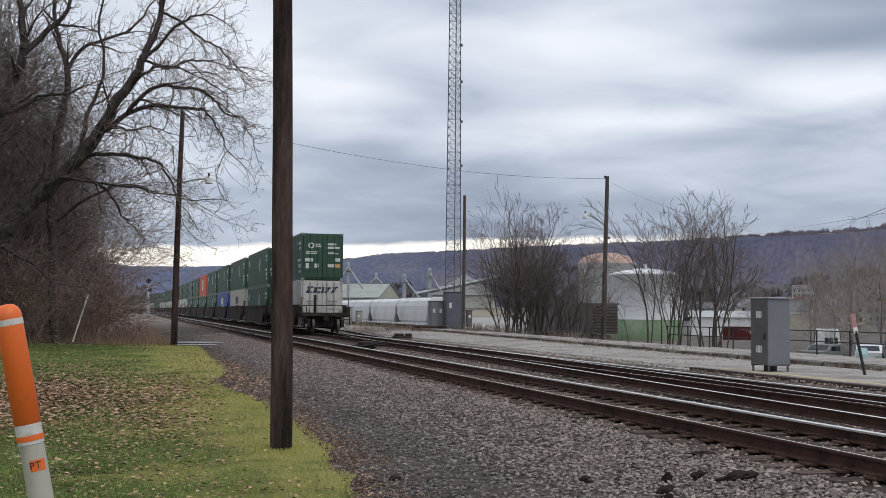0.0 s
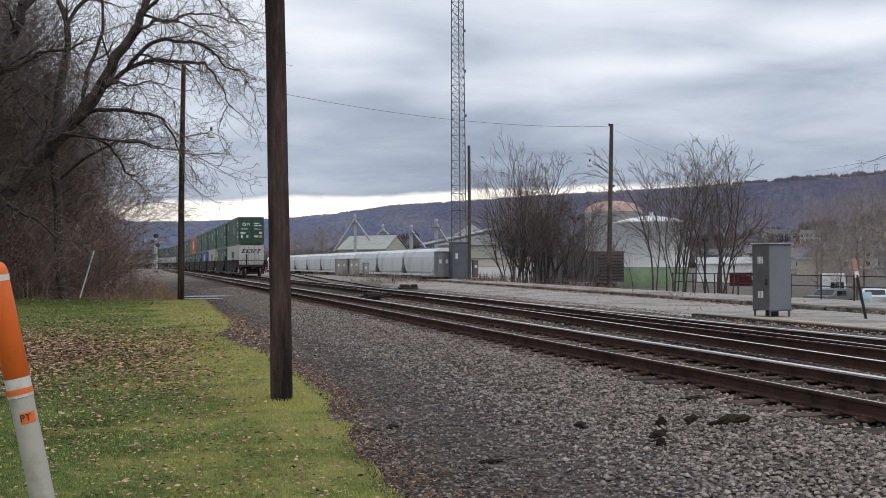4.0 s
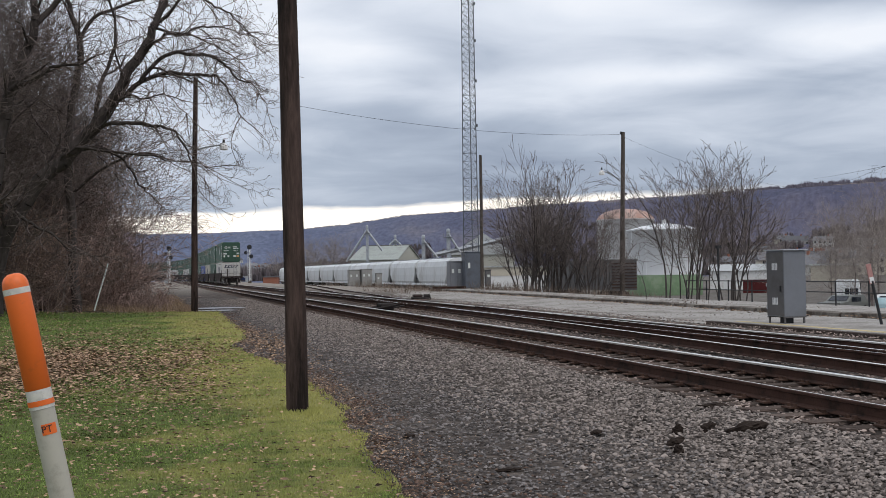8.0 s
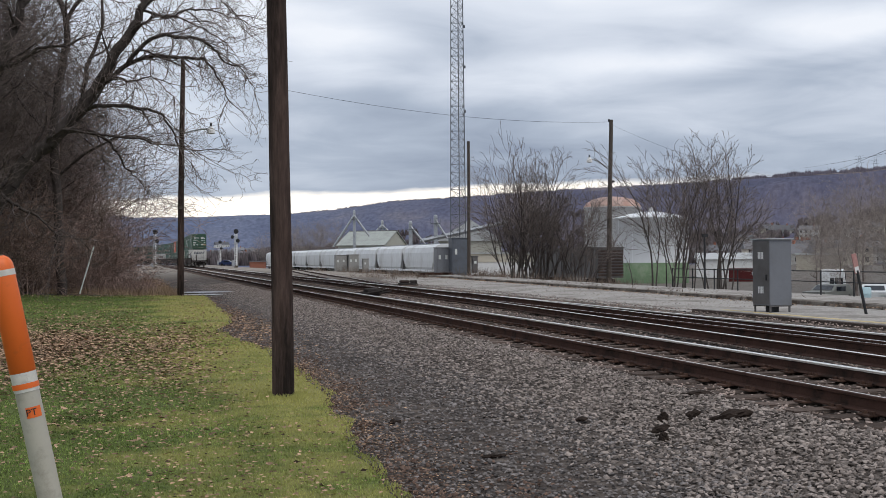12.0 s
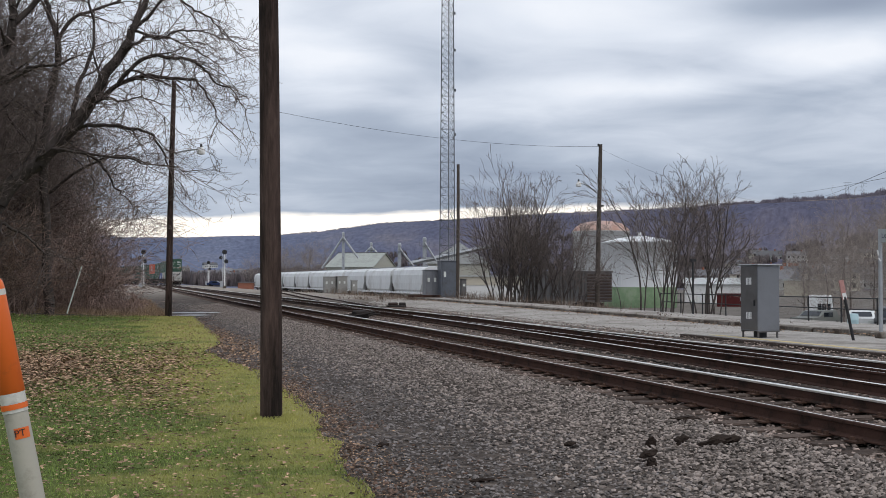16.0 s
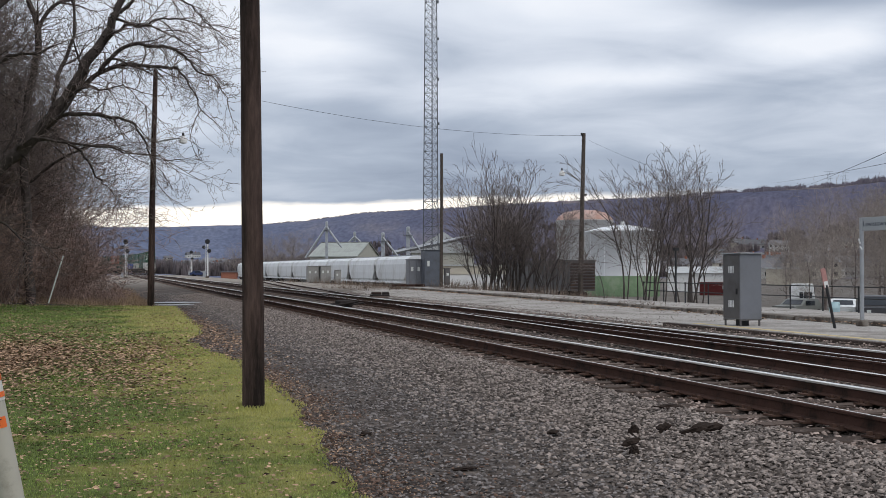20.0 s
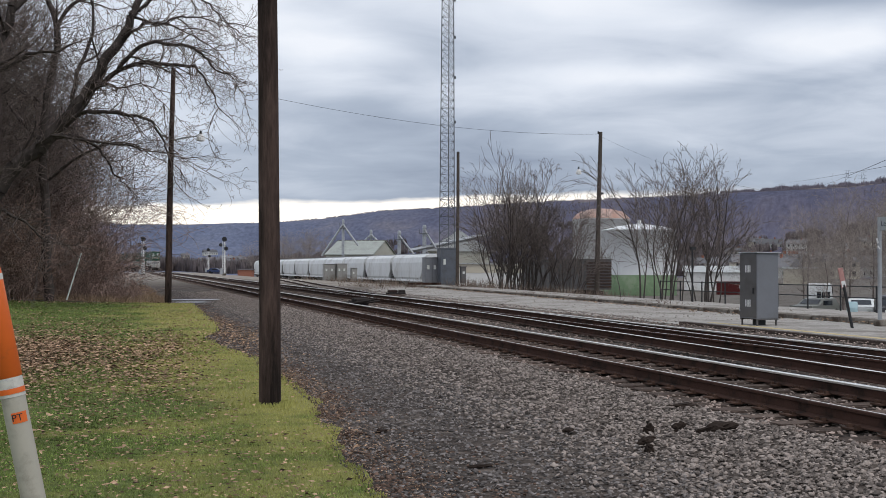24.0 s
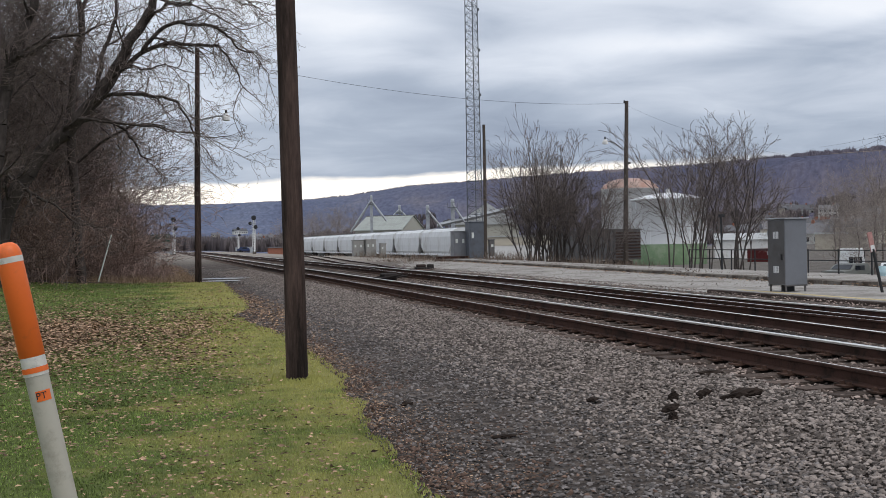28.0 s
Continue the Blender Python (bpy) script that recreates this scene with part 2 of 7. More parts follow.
M["cabinet_blue"] = material("blue_grey_steel", (0.10, 0.112, 0.135), 0.5, vary=0.12, scale=2, dirt=(0.08, 0.088, 0.10), dirt_scale=1.5)
M["cabinet_dark"] = material("brownish_grey_steel", (0.115, 0.11, 0.11), 0.6, vary=0.12, scale=3, dirt=(0.095, 0.088, 0.085), dirt_scale=2)
M["steel"] = material("galvanised_steel", (0.42, 0.44, 0.46), 0.45, 0.6, vary=0.12, scale=8, dirt=(0.3, 0.3, 0.31), dirt_scale=2)
M["paint_white"] = material("white_paint", (0.72, 0.72, 0.71), 0.6, vary=0.08, scale=3, dirt=(0.5, 0.48, 0.45), dirt_at=0.6, dirt_scale=2)
M["black"] = material("black_paint", (0.022, 0.022, 0.024), 0.6, vary=0.3, scale=6)
M["lattice"] = material("tower_steel", (0.13, 0.14, 0.155), 0.55, 0.4, vary=0.15, scale=2)
M["hopper"] = material("hopper_pale_grey_paint", (0.68, 0.70, 0.71), 0.55, vary=0.1, scale=1.5, dirt=(0.48, 0.48, 0.47), dirt_at=0.56, dirt_scale=0.5, stretch=(1, 1, 0.5), per_piece=0.08)
M["hopper_trim"] = material("hopper_sill_paint", (0.75, 0.77, 0.78), 0.5, vary=0.08, scale=2)
M["truck_black"] = material("rail_truck_iron", (0.035, 0.03, 0.028), 0.85, vary=0.3, scale=5)
M["green"] = material("green_container_paint", (0.03, 0.08, 0.05), 0.5, vary=0.15, scale=1.5, dirt=(0.04, 0.085, 0.055), dirt_at=0.58, dirt_scale=0.7, per_piece=0.12)
M["white_box"] = material("white_container_paint", (0.52, 0.51, 0.48), 0.55, vary=0.08, scale=1.2, dirt=(0.42, 0.40, 0.37), dirt_at=0.58, dirt_scale=0.8)
M["beige_box"] = material("beige_container_paint", (0.46, 0.44, 0.37), 0.55, vary=0.08, scale=1.2, dirt=(0.34, 0.31, 0.26), dirt_at=0.58)
M["blue_box"] = material("blue_container_paint", (0.05, 0.09, 0.30), 0.5, vary=0.12, scale=1.2)
M["orange_box"] = material("orange_red_container_paint", (0.55, 0.10, 0.045), 0.5, vary=0.1, scale=1.2)
M["decal"] = material("white_decal", (0.60, 0.63, 0.60), 0.6, vary=0.12, scale=5)
M["decal_dark"] = material("dark_decal", (0.03, 0.035, 0.06), 0.6, vary=0.1, scale=5)
M["decal_orange"] = material("orange_placard", (0.62, 0.32, 0.12), 0.6, vary=0.15, scale=5)
M["wellcar"] = material("well_car_brown_paint", (0.048, 0.037, 0.033), 0.8, vary=0.3, scale=2, dirt=(0.02, 0.017, 0.016), dirt_scale=0.8)
M["rod_grey"] = material("dull_zinc_fittings", (0.30, 0.30, 0.29), 0.6, 0.2, vary=0.2, scale=4)
M["wheel"] = material("worn_wheel_steel", (0.07, 0.06, 0.055), 0.6, 0.3, vary=0.2, scale=5)
M["case_grey"] = material("weathered_case_paint", (0.27, 0.265, 0.25), 0.6, vary=0.15, scale=3, dirt=(0.13, 0.12, 0.11), dirt_at=0.56)
M["marker_orange"] = material("marker_orange_plastic", (0.80, 0.155, 0.025), 0.45, vary=0.06, scale=6, dirt=(0.62, 0.13, 0.03), dirt_at=0.62, dirt_scale=9)
M["marker_white"] = material("marker_white_plastic", (0.45, 0.425, 0.36), 0.5, vary=0.08, scale=5, dirt=(0.33, 0.305, 0.255), dirt_at=0.56, dirt_scale=7)
M["reflective"] = material("reflective_band", (0.62, 0.60, 0.55), 0.4, vary=0.15, scale=30, dirt=(0.35, 0.33, 0.3), dirt_at=0.6, dirt_scale=25)
M["siding"] = material("cream_metal_siding", (0.43, 0.42, 0.36), 0.6, vary=0.06, scale=2, stretch=(1, 1, 0.2))
M["roof_metal"] = material("grey_metal_roof", (0.46, 0.475, 0.47), 0.5, 0.2, vary=0.1, scale=1.5)
M["mill_roof"] = material("grey_green_metal_roof", (0.35, 0.375, 0.345), 0.55, 0.1, vary=0.12, scale=1.5, dirt=(0.27, 0.28, 0.26), dirt_scale=0.4)
M["tank"] = material("pale_tank_paint", (0.64, 0.64, 0.64), 0.6, vary=0.06, scale=0.6, dirt=(0.52, 0.51, 0.5), dirt_at=0.6, dirt_scale=0.3, stretch=(1, 1, 0.2))
M["tank_white"] = material("white_silo_paint", (0.72, 0.735, 0.75), 0.55, vary=0.06, scale=0.6, dirt=(0.6, 0.61, 0.62), dirt_at=0.62, dirt_scale=0.3, stretch=(1, 1, 0.2))
M["tank_green"] = material("faded_green_paint", (0.14, 0.205, 0.12), 0.75, vary=0.2, scale=0.8, dirt=(0.2, 0.25, 0.17), dirt_at=0.55, dirt_scale=0.5)
M["dome_red"] = material("rusty_red_roof", (0.43, 0.27, 0.22), 0.75, vary=0.2, scale=0.7, dirt=(0.5, 0.38, 0.33), dirt_at=0.5, dirt_scale=0.5)
M["brick"] = material("red_brick", (0.30, 0.13, 0.09), 0.9, vary=0.2, scale=3)
M["boxcar"] = material("rusty_boxcar_paint", (0.06, 0.043, 0.038), 0.85, vary=0.25, scale=2, dirt=(0.11, 0.07, 0.05), dirt_at=0.56)
M["chunk"] = material("rotten_timber", (0.03, 0.022, 0.018), 0.95, vary=0.5, scale=9, bump=1.0, bump_scale=14)
M["house_a"] = material("pale_house_siding", (0.55, 0.54, 0.50), 0.8, vary=0.1, scale=0.5, per_piece=0.25)
M["house_b"] = material("tan_house_siding", (0.50, 0.46, 0.38), 0.8, vary=0.1, scale=0.5, per_piece=0.25)
M["house_roof"] = material("shingle_roof", (0.17, 0.17, 0.18), 0.9, vary=0.15, scale=1.0, per_piece=0.3)
M["glass"] = material("dark_window_glass", (0.02, 0.024, 0.03), 0.12, vary=0.1, scale=1)
M["car_blue"] = material("dark_blue_car_paint", (0.02, 0.035, 0.10), 0.3, vary=0.05, scale=2)
M["car_white"] = material("white_car_paint", (0.68, 0.70, 0.70), 0.35, vary=0.05, scale=2)
M["car_dark"] = material("dark_grey_car_paint", (0.05, 0.05, 0.055), 0.35, vary=0.05, scale=2)
M["car_olive"] = material("olive_grey_car_paint", (0.16, 0.165, 0.15), 0.45, vary=0.12, scale=2)
M["barrel_blue"] = material("pale_blue_plastic", (0.42, 0.58, 0.62), 0.5, vary=0.08, scale=5)
M["car_red"] = material("dark_red_paint", (0.10, 0.024, 0.024), 0.7, vary=0.2, scale=2)
M["sign_face"] = material("sign_grey_panel", (0.33, 0.35, 0.36), 0.55, vary=0.04, scale=4)
M["sign_teal"] = material("sign_teal_panel", (0.03, 0.13, 0.14), 0.5, vary=0.05, scale=4)
M["rubber"] = material("rubber", (0.02, 0.02, 0.02), 0.85, vary=0.2, scale=6)
M["wet"] = material("wet_asphalt", (0.06, 0.06, 0.062), 0.28, vary=0.1, scale=3, spec=0.9)
# crest woods: the purple cast is distance haze put into the base colour
M["woods"] = material("haze_tinted_far_woods", (0.215, 0.195, 0.23), 0.95, vary=0.15, scale=0.02, per_island=0.12)
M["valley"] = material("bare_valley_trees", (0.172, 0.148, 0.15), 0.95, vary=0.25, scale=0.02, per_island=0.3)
M["tan_twig"] = material("tan_twig", (0.29, 0.25, 0.225), 0.95, vary=0.3, scale=0.6, per_island=0.3)
M["clearing"] = material("tan_hillside_grass", (0.29, 0.24, 0.21), 0.95, vary=0.3, scale=0.02)


def ground_material():
    """Valley floor and hills: gravelly earth near the line, bare woods tinted with distance haze and tan clearings on
    the slopes.
    """
    m = bpy.data.materials.new("valley_ground")
    m.use_nodes = True
    nt = m.node_tree
    N, L = nt.nodes, nt.links
    bsdf = N["Principled BSDF"]
    bsdf.inputs["Roughness"].default_value = 0.95
    bsdf.inputs["Specular IOR Level"].default_value = 0.1
    geo = N.new("ShaderNodeNewGeometry")

    def noise_(scale, detail=7, rough=0.65, stretch=None):
        n = N.new("ShaderNodeTexNoise")
        n.inputs["Scale"].default_value, n.inputs["Detail"].default_value, n.inputs["Roughness"].default_value = scale, detail, rough
        if stretch:
            mp = N.new("ShaderNodeMapping")
            mp.inputs["Scale"].default_value = stretch
            L.new(geo.outputs["Position"], mp.inputs[0])
            L.new(mp.outputs[0], n.inputs["Vector"])
        else:
            L.new(geo.outputs["Position"], n.inputs["Vector"])
        return n.outputs["Fac"]

    def ramp(fac, stops):
        n = N.new("ShaderNodeValToRGB")
        el = n.color_ramp.elements
        while len(el) < len(stops):
            el.new(0.5)
        for e, (p, c) in zip(el, stops):
            e.position, e.color = p, (*c, 1)
        L.new(fac, n.inputs[0])
        return n.outputs[0]

    def mix(fac, a, b):
        n = N.new("ShaderNodeMixRGB")
        L.new(fac, n.inputs[0])
        L.new(a, n.inputs[1])
        L.new(b, n.inputs[2])
        return n.outputs[0]

    sep = N.new("ShaderNodeSeparateXYZ")
    L.new(geo.outputs["Position"], sep.inputs[0])

    def step(sock, lo, hi):
        r = N.new("ShaderNodeMapRange")
        r.inputs["From Min"].default_value, r.inputs["From Max"].default_value = lo, hi
        L.new(sock, r.inputs["Value"])
        return r.outputs[0]

    near = ramp(noise_(7.0), [(0.3, (0.034, 0.028, 0.025)), (0.5, (0.088, 0.074, 0.066)), (0.72, (0.215, 0.184, 0.163))])
    patch = ramp(noise_(0.35, 5), [(0.42, (0.70, 0.69, 0.69)), (0.62, (1.12, 1.1, 1.07))])
    mul = N.new("ShaderNodeMixRGB")
    mul.blend_type, mul.inputs[0].default_value = "MULTIPLY", 1.0
    L.new(near, mul.inputs[1])
    L.new(patch, mul.inputs[2])
    yard = ramp(noise_(0.6), [(0.35, (0.20, 0.172, 0.145)), (0.6, (0.32, 0.29, 0.255)), (0.75, (0.25, 0.21, 0.15))])
    dark = N.new("ShaderNodeMixRGB")
    dark.blend_type, dark.inputs[2].default_value = "MULTIPLY", (0.55, 0.56, 0.58, 1)
    L.new(step(sep.outputs[0], 31.0, 37.0), dark.inputs[0])
    L.new(yard, dark.inputs[1])
    yard = dark.outputs[0]
    # the slopes' woods, in stands that run up and down the hill
    az = N.new("ShaderNodeMath")
    az.operation = "ARCTAN2"
    L.new(sep.outputs[0], az.inputs[0])
    L.new(sep.outputs[1], az.inputs[1])
    rad = N.new("ShaderNodeVectorMath")
    rad.operation = "LENGTH"
    L.new(geo.outputs["Position"], rad.inputs[0])
    fan = N.new("ShaderNodeCombineXYZ")
    for sock, k, i in ((az.outputs[0], 1700.0, 0), (rad.outputs["Value"], 0.16, 1)):
        q = N.new("ShaderNodeMath")
        q.operation = "MULTIPLY"
        q.inputs[1].default_value = k
        L.new(sock, q.inputs[0])
        L.new(q.outputs[0], fan.inputs[i])

    def stand(scale, detail, rough):
        n = N.new("ShaderNodeTexNoise")
        n.inputs["Scale"].default_value, n.inputs["Detail"].default_value, n.inputs["Roughness"].default_value = scale, detail, rough
        L.new(fan.outputs[0], n.inputs["Vector"])
        return n.outputs["Fac"]

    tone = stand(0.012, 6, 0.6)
    # distance haze is mixed into these bluish base colours, most in the far ridge
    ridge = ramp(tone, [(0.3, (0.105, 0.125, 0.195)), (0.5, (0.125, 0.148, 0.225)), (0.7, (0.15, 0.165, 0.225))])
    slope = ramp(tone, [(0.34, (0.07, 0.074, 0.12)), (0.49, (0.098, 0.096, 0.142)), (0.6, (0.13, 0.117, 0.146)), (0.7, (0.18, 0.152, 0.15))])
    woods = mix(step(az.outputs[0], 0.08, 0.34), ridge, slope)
    grain = ramp(stand(0.16, 3, 0.6), [(0.32, (0.7, 0.7, 0.72)), (0.68, (1.2, 1.19, 1.17))])
    mul2 = N.new("ShaderNodeMixRGB")
    mul2.blend_type, mul2.inputs[0].default_value = "MULTIPLY", 1.0
    L.new(woods, mul2.inputs[1])
    L.new(grain, mul2.inputs[2])
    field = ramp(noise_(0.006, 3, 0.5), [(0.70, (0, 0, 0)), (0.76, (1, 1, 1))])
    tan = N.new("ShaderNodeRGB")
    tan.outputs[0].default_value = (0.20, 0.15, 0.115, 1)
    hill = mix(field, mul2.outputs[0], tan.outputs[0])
    a = mix(step(sep.outputs[0], 13.2, 18.0), mul.outputs[0], yard)
    a = mix(step(sep.outputs[1], 95.0, 180.0), a, yard)
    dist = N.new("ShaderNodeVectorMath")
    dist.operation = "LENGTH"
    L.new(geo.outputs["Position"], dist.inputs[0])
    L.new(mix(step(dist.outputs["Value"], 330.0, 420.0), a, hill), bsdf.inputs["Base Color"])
    b = N.new("ShaderNodeBump")
    b.inputs["Strength"].default_value, b.inputs["Distance"].default_value = 0.8, 0.04
    L.new(noise_(18.0), b.inputs["Height"])
    L.new(b.outputs[0], bsdf.inputs["Normal"])
    return m


M["ground"] = ground_material()


# ---- building helpers ----
def thing(name, m, label, category, group="", kind=""):
    """An Empty at a thing's base, to carry its parts."""
    ob = new(name)
    ob.empty_display_size = 0.3
    ob.matrix_basis = m
    return tagged(ob, label, category, group, kind)


def finish(name, mesh, mat, parent=None, label="", smooth=False):
    mesh.materials.append(mat)
    if smooth:
        mesh.polygons.foreach_set("use_smooth", [True] * len(mesh.polygons))
    ob = new(name, mesh)
    if parent:
        ob.parent = parent
    return tagged(ob, label)


def part(name, bm, mat, parent, label="", smooth=False):
    me = bpy.data.meshes.new(name)
    bm.to_mesh(me)
    bm.free()
    return finish(name, me, mat, parent, label, smooth)


def sheet(name, verts, faces, mat, parent=None, label="", smooth=False):
    me = bpy.data.meshes.new(name)
    me.from_pydata(verts, [], faces)
    me.update()
    return finish(name, me, mat, parent, label, smooth)


def box(bm, lo, hi, bevel=0.0):
    r = bmesh.ops.create_cube(bm, size=1.0)
    vs = r["verts"]
    for v in vs:
        v.co = Vector([(a + b) / 2 + c * (b - a) for a, b, c in zip(lo, hi, v.co)])
    if bevel:
        es = list({e for v in vs for e in v.link_edges})
        bmesh.ops.bevel(bm, geom=es, offset=bevel, segments=2, affect="EDGES", profile=0.5)
    return bm


def boxes(*spans, bevel=0.0):
    bm = bmesh.new()
    for lo, hi in spans:
        box(bm, lo, hi, bevel)
    return bm


def rod(bm, a, b, r0, r1=None, n=8, caps=True):
    """A tapered round bar from a to b."""
    a, b = Vector(a), Vector(b)
    r1 = r0 if r1 is None else r1
    q = (b - a).to_track_quat("Z", "Y")
    rings = []
    for p, r in ((a, r0), (b, r1)):
        rings.append([bm.verts.new(p + q @ Vector((r * math.cos(2 * math.pi * i / n), r * math.sin(2 * math.pi * i / n), 0))) for i in range(n)])
    for i in range(n):
        bm.faces.new((rings[0][i], rings[0][(i + 1) % n], rings[1][(i + 1) % n], rings[1][i]))
    if caps:
        bm.faces.new(rings[0][::-1])
        bm.faces.new(rings[1])
    return bm


def rods(*bars, n=8):
    bm = bmesh.new()
    for bar in bars:
        rod(bm, *bar, n=n)
    return bm


def lathe(profile, n=24, axis=None):
    """A turned shape from (radius, height) pairs."""
    bm = bmesh.new()
    rings = []
    for r, z in profile:
        if r < 1e-5:
            rings.append([bm.verts.new((0, 0, z))])
        else:
            rings.append([bm.verts.new((r * math.cos(2 * math.pi * i / n), r * math.sin(2 * math.pi * i / n), z)) for i in range(n)])
    for a, b in zip(rings, rings[1:]):
        for i in range(n):
            j = (i + 1) % n
            if len(a) == 1:
                bm.faces.new((a[0], b[j], b[i])) if len(b) > 1 else None
            elif len(b) == 1:
                bm.faces.new((a[i], a[j], b[0]))
            else:
                bm.faces.new((a[i], a[j], b[j], b[i]))
    bmesh.ops.recalc_face_normals(bm, faces=bm.faces)
    return bm


def smoothstep(a, b, v):
    t = min(1.0, max(0.0, (v - a) / (b - a)))
    return t * t * (3 - 2 * t)


def table(v, rows):
    if v <= rows[0][0]:
        return rows[0][1]
    for (a, p), (b, q) in zip(rows, rows[1:]):
        if v <= b:
            return p + (q - p) * (v - a) / (b - a)
    return rows[-1][1]


def frustum_faces(segs, sides):
    """Vertices and faces of open tapered tubes: segs rows are x0 y0 z0 x1 y1 z1 r0 r1."""
    s = np.asarray(segs, dtype=float)
    a, b, r0, r1 = s[:, :3], s[:, 3:6], s[:, 6], s[:, 7]
    d = b - a
    d /= np.maximum(np.linalg.norm(d, axis=1, keepdims=True), 1e-9)
    ref = np.where(np.abs(d[:, 2:3]) > 0.9, np.array([[1.0, 0, 0]]), np.array([[0, 0, 1.0]]))
    u = np.cross(d, ref)
    u /= np.linalg.norm(u, axis=1, keepdims=True)
    w = np.cross(d, u)
    ang = np.arange(sides) * 2 * math.pi / sides
    ring = u[:, None, :] * np.cos(ang)[None, :, None] + w[:, None, :] * np.sin(ang)[None, :, None]
    v = np.concatenate([a[:, None, :] + ring * r0[:, None, None], b[:, None, :] + ring * r1[:, None, None]], axis=1).reshape(-1, 3)
    base = (np.arange(len(s)) * 2 * sides)[:, None]
    i = np.arange(sides)
    j = (i + 1) % sides
    f = np.stack([base + i, base + j, base + sides + j, base + sides + i], axis=2).reshape(-1, 4)
    return v, f


def fast_mesh(name, v, f):
    """A mesh from arrays of vertices and equal-sided faces."""
    me = bpy.data.meshes.new(name)
    n, k = f.shape
    me.vertices.add(len(v))
    me.vertices.foreach_set("co", np.ascontiguousarray(v, dtype=np.float32).ravel())
    me.loops.add(n * k)
    me.loops.foreach_set("vertex_index", np.ascontiguousarray(f, dtype=np.int32).ravel())
    me.polygons.add(n)
    me.polygons.foreach_set("loop_start", np.arange(0, n * k, k, dtype=np.int32))
    me.polygons.foreach_set("loop_total", np.full(n, k, dtype=np.int32))
    me.update(calc_edges=True)
    return me


RT = 0.35          # height of the rail heads
TRACK_1, TRACK_2 = 7.51, 11.54
CURVE_AT, CURVE_R = 310.0, 600.0


def along(x0, s):
    """Place and heading (degrees) on a track whose straight part lies at x0, s metres along."""
    if s <= CURVE_AT:
        return x0, s, 0.0
    r = CURVE_R + (x0 - TRACK_2)
    th = (s - CURVE_AT) / CURVE_R
    return x0 - r * (1 - math.cos(th)), CURVE_AT + r * math.sin(th), math.degrees(th)


# ---- ground ----
SKYLINE = ((-40, 0.040), (0, 0.0385), (4, 0.0390), (8, 0.0415), (10.4, 0.0460), (12.6, 0.0515), (15.8, 0.0545), (21.5, 0.0610), (27, 0.0650), (30, 0.0690), (32, 0.0710), (35.8, 0.0740), (38.3, 0.0800), (45, 0.0850), (70, 0.06), (120, 0.03))
CREST = ((-40, 2800), (0, 2700), (8, 2400), (13, 2100), (22, 1800), (30, 1500), (38, 1300), (60, 1200))
ACROSS = ((-60, 7.0), (-25, 3.2), (-10, 0.9), (-4, 0.16), (0, 0.03), (3, 0.0), (4.6, 0.0), (5.3, 0.06), (5.9, 0.12), (6.3, 0.14), (8.7, 0.138), (9.3, 0.085), (9.7, 0.11), (10.0, 0.136), (12.9, 0.138), (13.3, 0.18), (14.0, 0.245), (14.25, 0.24), (14.6, 0.21), (18.8, 0.21), (19.0, 0.25), (23, 0.18), (29, -0.16), (33, -0.9), (38, -1.75), (70, -1.9), (300, -2.0))


def hill_height(x, y):
    r = math.hypot(x, y)
    if r < 300:
        return 0.0
    a = math.degrees(math.atan2(x, y))
    e, rc = table(a, SKYLINE), table(a, CREST)
    top = e * rc * math.cos(radians(a - 16.75)) if abs(a) < 75 else e * rc * 0.7
    foot = rc * 0.36
    t = (r - foot) / (rc - foot)
    n = noise.fractal(Vector((x / 420.0, y / 420.0, 0.3)), 1.0, 2.0, 4)
    if t <= 0:
        return 0.0
    if t >= 1:
        return top * (1 - 0.12 * min(1.0, t - 1)) + 3 * n * min(1, t - 1)
    s = t * t * (3 - 2 * t)
    s = 0.35 * t ** 1.3 + 0.65 * s
    return top * s + 13 * n * math.sin(math.pi * t)


def ground_z(x, y):
    if x < 3:
        flat = table(max(x, -60), ACROSS)
        k = smoothstep(40, 75, y)
        z = flat * (0.25 + 0.75 * k)
    else:
        z = table(x, ACROSS)
        k = smoothstep(140, 180, y)
        if x > 13.2:
            z = z + (0.0047 * (min(max(y, 20.0), 75.0) - 26) if x < 24 else 0) * (1 - smoothstep(72, 92, y)) * smoothstep(13.2, 16.5, x)
        if k and x > 14:
            z = z * (1 - k) + k * (-1.0 * smoothstep(22, 34, x) + 0.12 * (1 - smoothstep(14, 22, x)))
    return z + hill_height(x, y)


